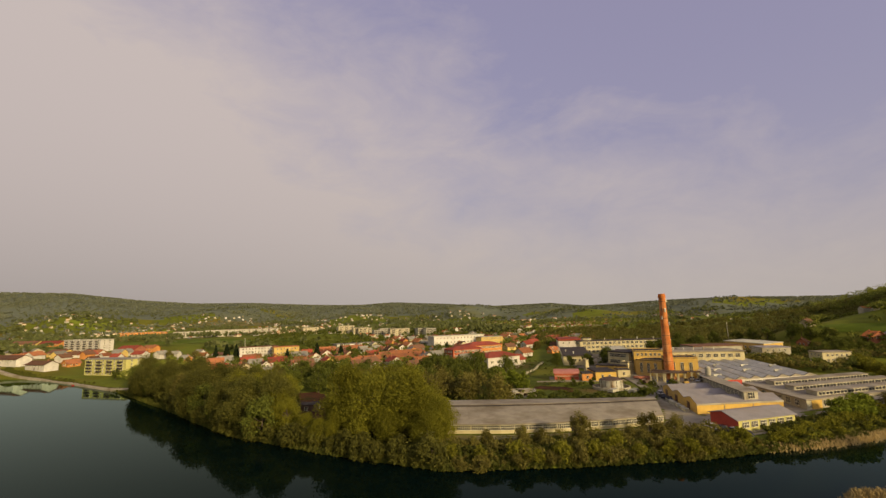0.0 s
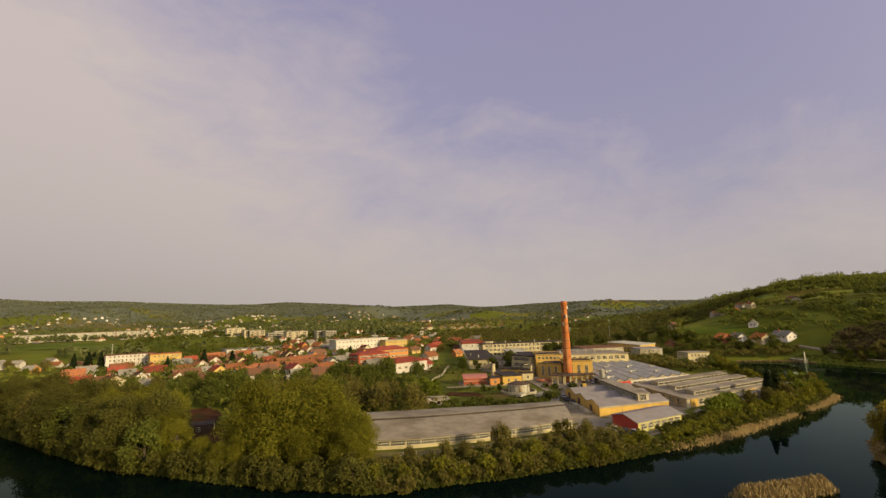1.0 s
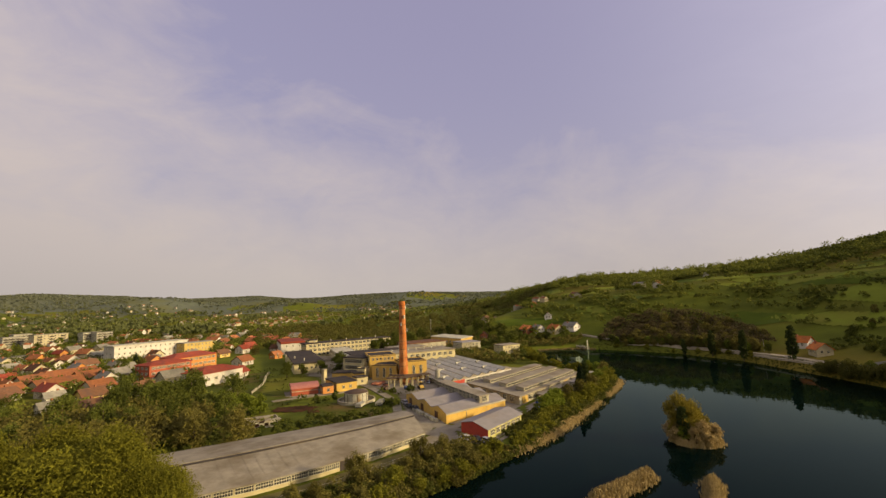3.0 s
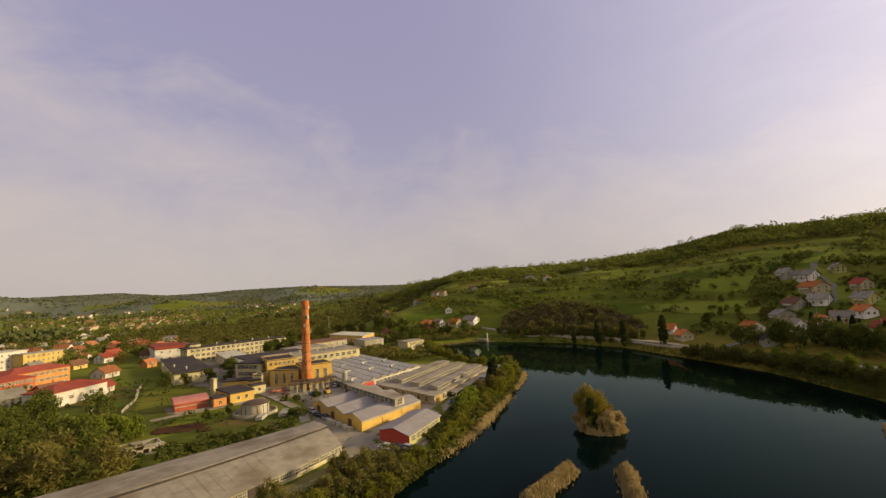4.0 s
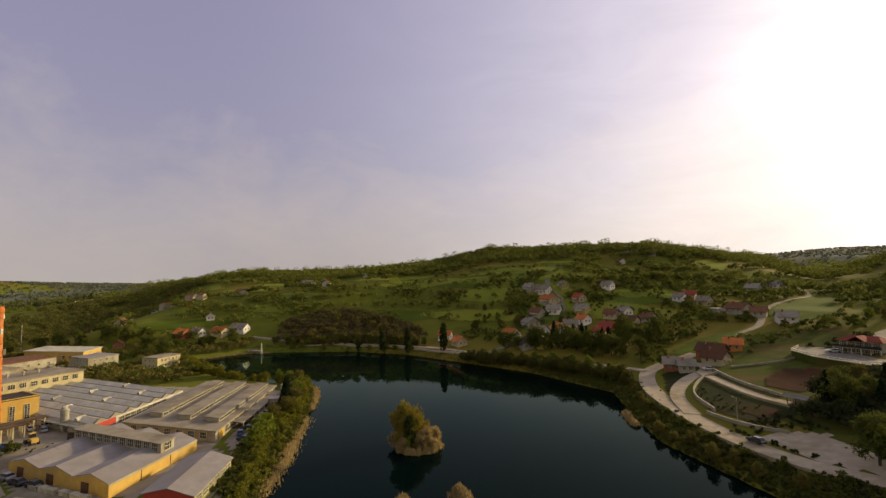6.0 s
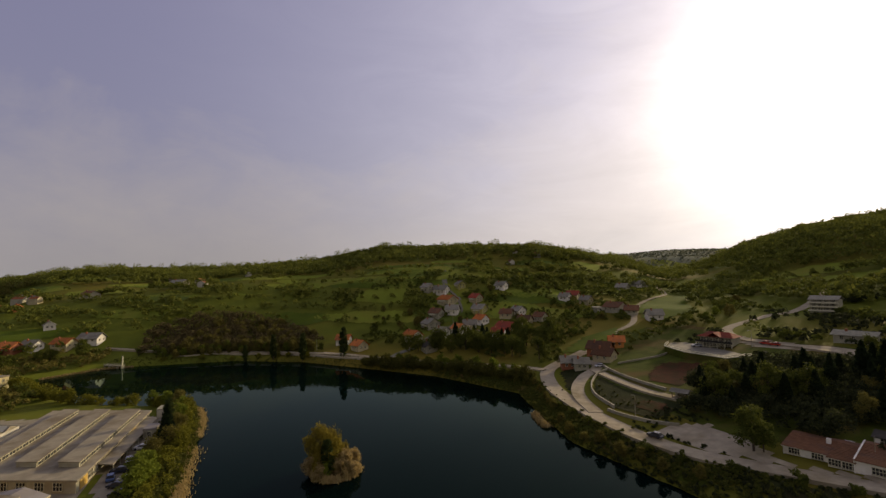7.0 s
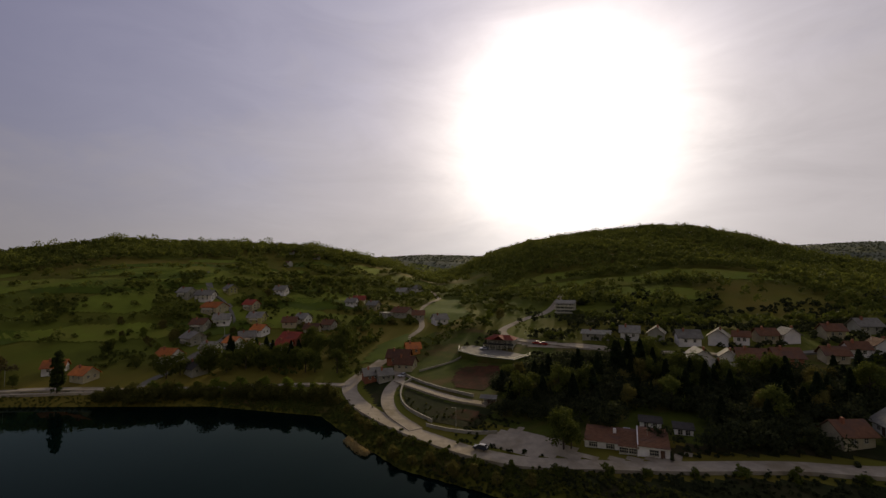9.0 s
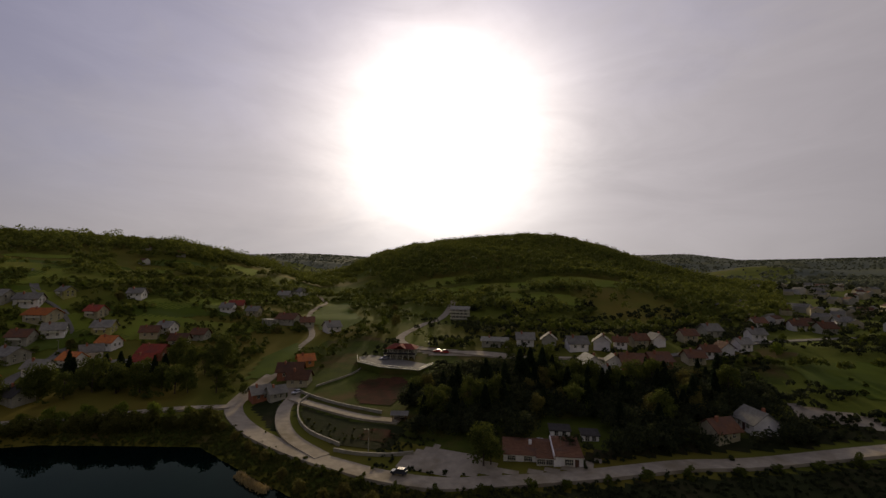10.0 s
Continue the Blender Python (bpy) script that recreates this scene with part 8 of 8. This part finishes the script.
# ---- far houses, cars, poles, pier ----
def far_houses(n, x0, x1, y0, y1, test, label, tiles=(2, 2, 3)):
    bm_v, bm_f, idx = [], [], []
    q = random.Random(77 + n)
    for _ in range(n):
        x, y = q.uniform(x0, x1), q.uniform(y0, y1)
        if not test(x, y):
            continue
        z, w, d, h = H(x, y), q.uniform(3.0, 5), q.uniform(2.6, 3.6), q.uniform(2.2, 4.2)
        g = q.uniform(0, 3.14)
        c, s = math.cos(g), math.sin(g)
        pts = [(-w, -d, -2), (w, -d, -2), (w, d, -2), (-w, d, -2), (-w, -d, h), (w, -d, h), (w, d, h), (-w, d, h), (-w, 0, h + 1.9), (w, 0, h + 1.9)]
        o = len(bm_v)
        bm_v += [(x + a * c - b * s, y + a * s + b * c, z + e) for a, b, e in pts]
        m = q.choice((0, 1, 1, 5))
        k = q.choice(tiles)
        for f, mi in (((0, 1, 5, 4), m), ((1, 2, 6, 9, 5), m), ((2, 3, 7, 6), m), ((3, 0, 4, 8, 7), m), ((4, 5, 9, 8), k), ((6, 7, 8, 9), k)):
            bm_f.append([o + i for i in f])
            idx.append(mi)
    me = bpy.data.meshes.new("far_houses")
    me.from_pydata(bm_v, [], bm_f)
    for m in (WALLS["white"], WALLS["cream"], ROOFS["orange"], ROOFS["brown"], ROOFS["grey"], WALLS["grey"]):
        me.materials.append(m)
    me.polygons.foreach_set("material_index", idx)
    return tagged(new("far_houses", me), label, "houses", kind="stuff")


def clusters(*cs):
    return lambda x, y: any(((x - a) / r) ** 2 + ((y - b) / s) ** 2 < 1 for a, b, r, s in cs)


far_houses(330, -360, 480, 500, 1250, lambda x, y: not field_here(x, y) and clusters((180, 700, 200, 210), (-40, 1080, 330, 140), (330, 520, 120, 150))(x, y), "white and orange houses of the outer town")
far_houses(300, -330, 20, -640, -250, lambda x, y: clusters((-210, -480, 120, 160), (-95, -320, 70, 60))(x, y) and not clusters((-70, -215, 60, 45))(x, y), "pale houses at the end of the street", (3, 4, 4))
far_houses(520, 300, 900, 480, 1150, clusters((480, 760, 120, 130), (640, 900, 150, 130), (760, 640, 110, 70)), "white houses packed along the valley behind the factory")
far_houses(1500, -700, 1700, 700, 2300, clusters((500, 1100, 170, 160), (800, 1250, 150, 120), (300, 1250, 220, 130), (1150, 1050, 160, 120), (-300, 1450, 200, 80), (50, 1500, 160, 90), (900, 800, 90, 70), (-520, 1250, 120, 120), (1300, 800, 150, 90), (600, 1600, 200, 90)), "white and orange houses scattered far across the valley")
far_houses(900, -800, 700, 950, 2000, clusters((-260, 1260, 280, 190), (90, 1320, 260, 200), (-520, 1520, 220, 150), (330, 1560, 220, 160), (-120, 1700, 260, 120)), "houses and gardens climbing the slopes beyond the town", (2, 3, 3, 4))
far_houses(260, -900, -80, -1500, -380, clusters((-330, -620, 150, 130), (-500, -900, 180, 150), (-220, -800, 60, 120)), "pale houses scattered on the far southern plain", (3, 4, 4))
far_houses(60, 380, 620, -330, 330, clusters((520, 60, 60, 60), (470, 240, 70, 60), (430, -260, 60, 40)), "lone houses on the hillside")


def car(x, y, rot, paint, label, z=None):
    t = thing("parked_car", pose(x, y, (H(x, y) + 0.2) if z is None else z, 0, 0, rot), label, "car")
    bm = prism(bmesh.new(), [(-2.1, 0.32), (-2.12, 0.75), (-1.95, 0.92), (-0.95, 0.98), (1.0, 0.95), (1.95, 0.82), (2.1, 0.6), (2.08, 0.32)], -0.85, 0.85)
    bm.transform(Matrix.Identity(4))
    part("body", mesh_of("body", bm, PAINT[paint]), t)
    bm = bmesh.new()
    lo = [bm.verts.new(p) for p in ((-1.85, -0.8, 0.95), (1.0, -0.8, 0.96), (1.0, 0.8, 0.96), (-1.85, 0.8, 0.95))]
    hi = [bm.verts.new(p) for p in ((-1.4, -0.62, 1.42), (0.3, -0.62, 1.46), (0.3, 0.62, 1.46), (-1.4, 0.62, 1.42))]
    for i in range(4):
        bm.faces.new((lo[i], lo[(i + 1) % 4], hi[(i + 1) % 4], hi[i]))
    part("windows", mesh_of("windows", bm, M_GLASS), t, "dark car windows")
    part("car_roof", mesh_of("car_roof", B(-1.42, -0.64, 1.42, 0.32, 0.64, 1.5), PAINT[paint]), t)
    bm = tube(bmesh.new(), [(-0.1, 0.31), (0.1, 0.31)], 14)
    bm.transform(pose(0, 0, 0, 90, 0, 0))
    wheel = mesh_of("wheel", bm, M_TYRE)
    for wx in (-1.3, 1.3):
        for wy in (-0.8, 0.8):
            part("wheel", wheel, t, "", pose(wx, wy, 0.31))
    lamp = mesh_of("headlight", B(-0.03, -0.16, -0.07, 0.03, 0.16, 0.07), M_LAMP)
    for wy in (-0.6, 0.6):
        part("headlight", lamp, t, "", pose(2.08, wy, 0.66))


for x, y, r, p, l in ((81.2, 52, 70, "white", "white car parked beside the red shed"), (81.8, 49.2, 72, "dark", "dark car parked beside the red shed"), (82.0, 46.2, 70, "silver", "silver car parked beside the red shed"),
                      (82.2, 43.4, 75, "dark", "dark car parked beside the red shed"), (104.6, 90.5, 60, "dark", "dark car by the yellow hall"), (102.6, 86.0, 62, "dark", "dark car by the yellow hall"),
                      (88.2, -81.5, 8, "dark", "dark car standing on the lake road"), (115.6, -177, 10, "red", "red car beside the terrace"), (111.6, -176, 15, "red", "red car beside the terrace"),
                      (153.5, -122.5, 80, "white", "white van-like car at the lane junction"), (57, -107, 10, "white", "white car behind the restaurant"), (136.5, -163, 60, "silver", "silver car on the terrace"),
                      (130, 50.5, 10, "blue", "blue car by the monitor hall"), (134, 49.5, 80, "dark", "dark car by the monitor hall"), (141, 49, 12, "silver", "silver car by the monitor hall"), (150, 47.8, 70, "white", "white car by the monitor hall"),
                      (149, 117.5, 40, "white", "white car near the boiler house"), (151.6, 115.5, 42, "white", "white car near the boiler house"), (146.5, 112, 30, "silver", "silver car near the boiler house"), (124.3, 48.0, 60, "dark", "dark car in the yard by the bank"),
                      (127.5, 46.6, 62, "white", "white car in the yard by the bank"), (119, 46.4, 65, "dark", "dark car in the yard by the bank"), (108.5, 95.5, 60, "silver", "silver car by the yellow hall"), (157, 112, 30, "white", "white car near the boiler house"), (155, 109, 30, "red", "red car near the boiler house")):
    car(x, y, r, p, l, 16.26 if "on the terrace" in l else None)


def trailer(x, y, rot, w):
    t = thing("white_trailer", pose(x, y, 2.3, 0, 0, rot), "long white trailer beside the round tank", "trailer")
    part("box_body", mesh_of("box_body", B(-w / 2, -1.1, 0.5, w / 2, 1.1, 1.5), ROOFS["white"]), t)
    bm = tube(bmesh.new(), [(-1.0, 0.4), (1.0, 0.4)], 12)
    bm.transform(pose(0, 0, 0, 90, 0, 0))
    me = mesh_of("wheel", bm, M_TYRE)
    for k in (-0.3, 0.3):
        part("wheel", me, t, "", pose(w * k, 0, 0.4))


trailer(103.6, 103.4, 28, 7)
trailer(97.4, 107.6, 24, 5)


def stack(x, y, rot):
    t = thing("pallet_stack", pose(x, y, 2.3, 0, 0, rot), "heap of wrapped white sacks on pallets by the yellow hall", "stack")
    me = mesh_of("sack", B(-0.8, -0.6, 0, 0.8, 0.6, 0.9), ROOFS["white"])
    for k in range(5):
        part("sack", me, t, "", pose(k * 1.8, 0.2 * (k % 2), 0))


stack(93.6, 70.5, 60)
stack(98.5, 79.5, 60)
t = thing("pale_boat_cover", pose(66, 51, 2.6, 0, 0, 20), "pale tarpaulin-covered boat in the thicket", "boat")
part("cover", mesh_of("cover", prism(bmesh.new(), [(-1.2, 0), (-1.0, 0.7), (0, 1.2), (1.0, 0.7), (1.2, 0)], -2.6, 2.6), ROOFS["white"]), t)


def lamp_post(x, y, h=7.0, label="slender grey lamp post at the roadside"):
    t = thing("street_lamp", pose(x, y, H(x, y)), label, "street lamp")
    part("pole", mesh_of("pole", tube(bmesh.new(), [(-0.3, 0.1), (h, 0.06)], 8), M_STEEL), t)
    part("arm", mesh_of("arm", B(0.06, -0.04, h - 0.15, 1.3, 0.04, h - 0.05), M_STEEL), t)
    part("lamp_head", mesh_of("lamp_head", B(0.9, -0.12, h - 0.254, 1.5, 0.12, h - 0.154), M_STEEL), t)


for x, y in ((101, -88), (118, -172), (296, -20), (276, -33), (-12, 445), (258, -70), (285, -112), (-6, -204)):
    lamp_post(x, y)


def mast(x, y, h, label):
    t = thing("mast", pose(x, y, H(x, y)), label, "mast")
    part("pole", mesh_of("pole", tube(bmesh.new(), [(-0.3, 0.35), (h, 0.2)], 10), ROOFS["white"]), t)
    part("cap", mesh_of("cap", tube(bmesh.new(), [(h, 0.45), (h + 0.8, 0.3)], 10), ROOFS["white"]), t)


mast(356, 262, 17, "slim white church-like tower behind the factory")
mast(-60, 470, 16, "tall slim floodlight mast beside the playing field")


def weir():
    t = thing("sluice_pier", pose(320, 93, 0, 0, 0, 55), "weathered sluice pier with a small post at the lake outlet", "pier")
    part("deck", mesh_of("deck", B(-6.5, -1.2, 1.6, 6.5, 1.2, 1.9), M_CONCRETE), t)
    leg = mesh_of("pillar", B(-0.3, -1.0, -2.5, 0.3, 1.0, 1.6), M_CONCRETE)
    for k in range(5):
        part("pillar", leg, t, "", pose(-6 + k * 3, 0, 0))
    part("post", mesh_of("post", B(-0.25, -0.25, 1.904, 0.25, 0.25, 7.0), M_FRAME), t, "tall white post", pose(-5.8, 0, 0))
    for s in (-1.1, 1.1):
        part("railing", mesh_of("railing", B(-6.5, -0.04, 2.7, 6.5, 0.04, 2.8), M_STEEL), t, "", pose(0, s, 0))
        for k in range(6):
            part("baluster", mesh_of("baluster", B(-0.04, -0.04, 1.904, 0.04, 0.04, 2.696), M_STEEL), t, "", pose(-6.2 + k * 2.45, s, 0))


weir()
t = thing("red_mooring_boat", pose(-138, 292, 0.0, 0, 0, -50), "small red boat moored at the bank", "boat")
bm = prism(bmesh.new(), [(-0.9, 0.5), (-0.6, -0.25), (0.6, -0.25), (0.9, 0.5)], -2.6, 2.6)
part("hull", mesh_of("hull", bm, PAINT["red"]), t)


def loader(x, y, rot):
    t = thing("wheel_loader", pose(x, y, 2.3, 0, 0, rot), "yellow wheel loader parked in the factory yard", "loader")
    part("body", mesh_of("body", prism(bmesh.new(), [(-2.3, 0.7), (-2.3, 1.7), (-0.4, 1.8), (1.4, 1.3), (1.4, 0.7)], -0.8, 0.8), M_YELLOW), t)
    part("cab", mesh_of("cab", B(-0.6, -0.65, 1.81, 0.7, 0.65, 2.9), M_GLASS), t, "dark glazed cab")
    part("cab_roof", mesh_of("cab_roof", B(-0.7, -0.75, 2.904, 0.8, 0.75, 3.02), M_YELLOW), t)
    for s_ in (-0.55, 0.55):
        part("arm", mesh_of("arm", prism(bmesh.new(), [(1.0, 1.2), (2.6, 0.5), (2.6, 0.75), (1.0, 1.5)], s_ - 0.1, s_ + 0.1), M_YELLOW), t)
    part("bucket", mesh_of("bucket", prism(bmesh.new(), [(2.5, 0.1), (2.6, 0.9), (2.8, 0.9), (2.75, 0.3), (3.6, 0.12)], -1.1, 1.1), M_RUST), t)
    bm = tube(bmesh.new(), [(-0.22, 0.62), (0.22, 0.62)], 16)
    bm.transform(pose(0, 0, 0, 90, 0, 0))
    me = mesh_of("wheel", bm, M_TYRE)
    for wx in (-1.5, 1.0):
        for wy in (-0.95, 0.95):
            part("wheel", me, t, "", pose(wx, wy, 0.62))


loader(134.5, 107.5, 50)


def skip(x, y, rot, paint):
    t = thing("skip", pose(x, y, 2.3, 0, 0, rot), "open steel skip standing in the factory yard", "skip")
    part("tub", mesh_of("tub", prism(bmesh.new(), [(-1.4, 0.1), (-2.0, 1.3), (-1.9, 1.3), (-1.35, 0.2), (1.35, 0.2), (1.9, 1.3), (2.0, 1.3), (1.4, 0.1)], -0.9, 0.9), paint), t)
    for s_ in (-0.92, 0.92):
        part("side", mesh_of("side", prism(bmesh.new(), [(-1.4, 0.1), (-2.0, 1.3), (2.0, 1.3), (1.4, 0.1)], s_ - 0.03, s_ + 0.03), paint), t)


skip(137, 99, 30, M_RUST)
skip(131, 112, 75, PAINT["blue"])
skip(126, 121, 20, M_RUST)
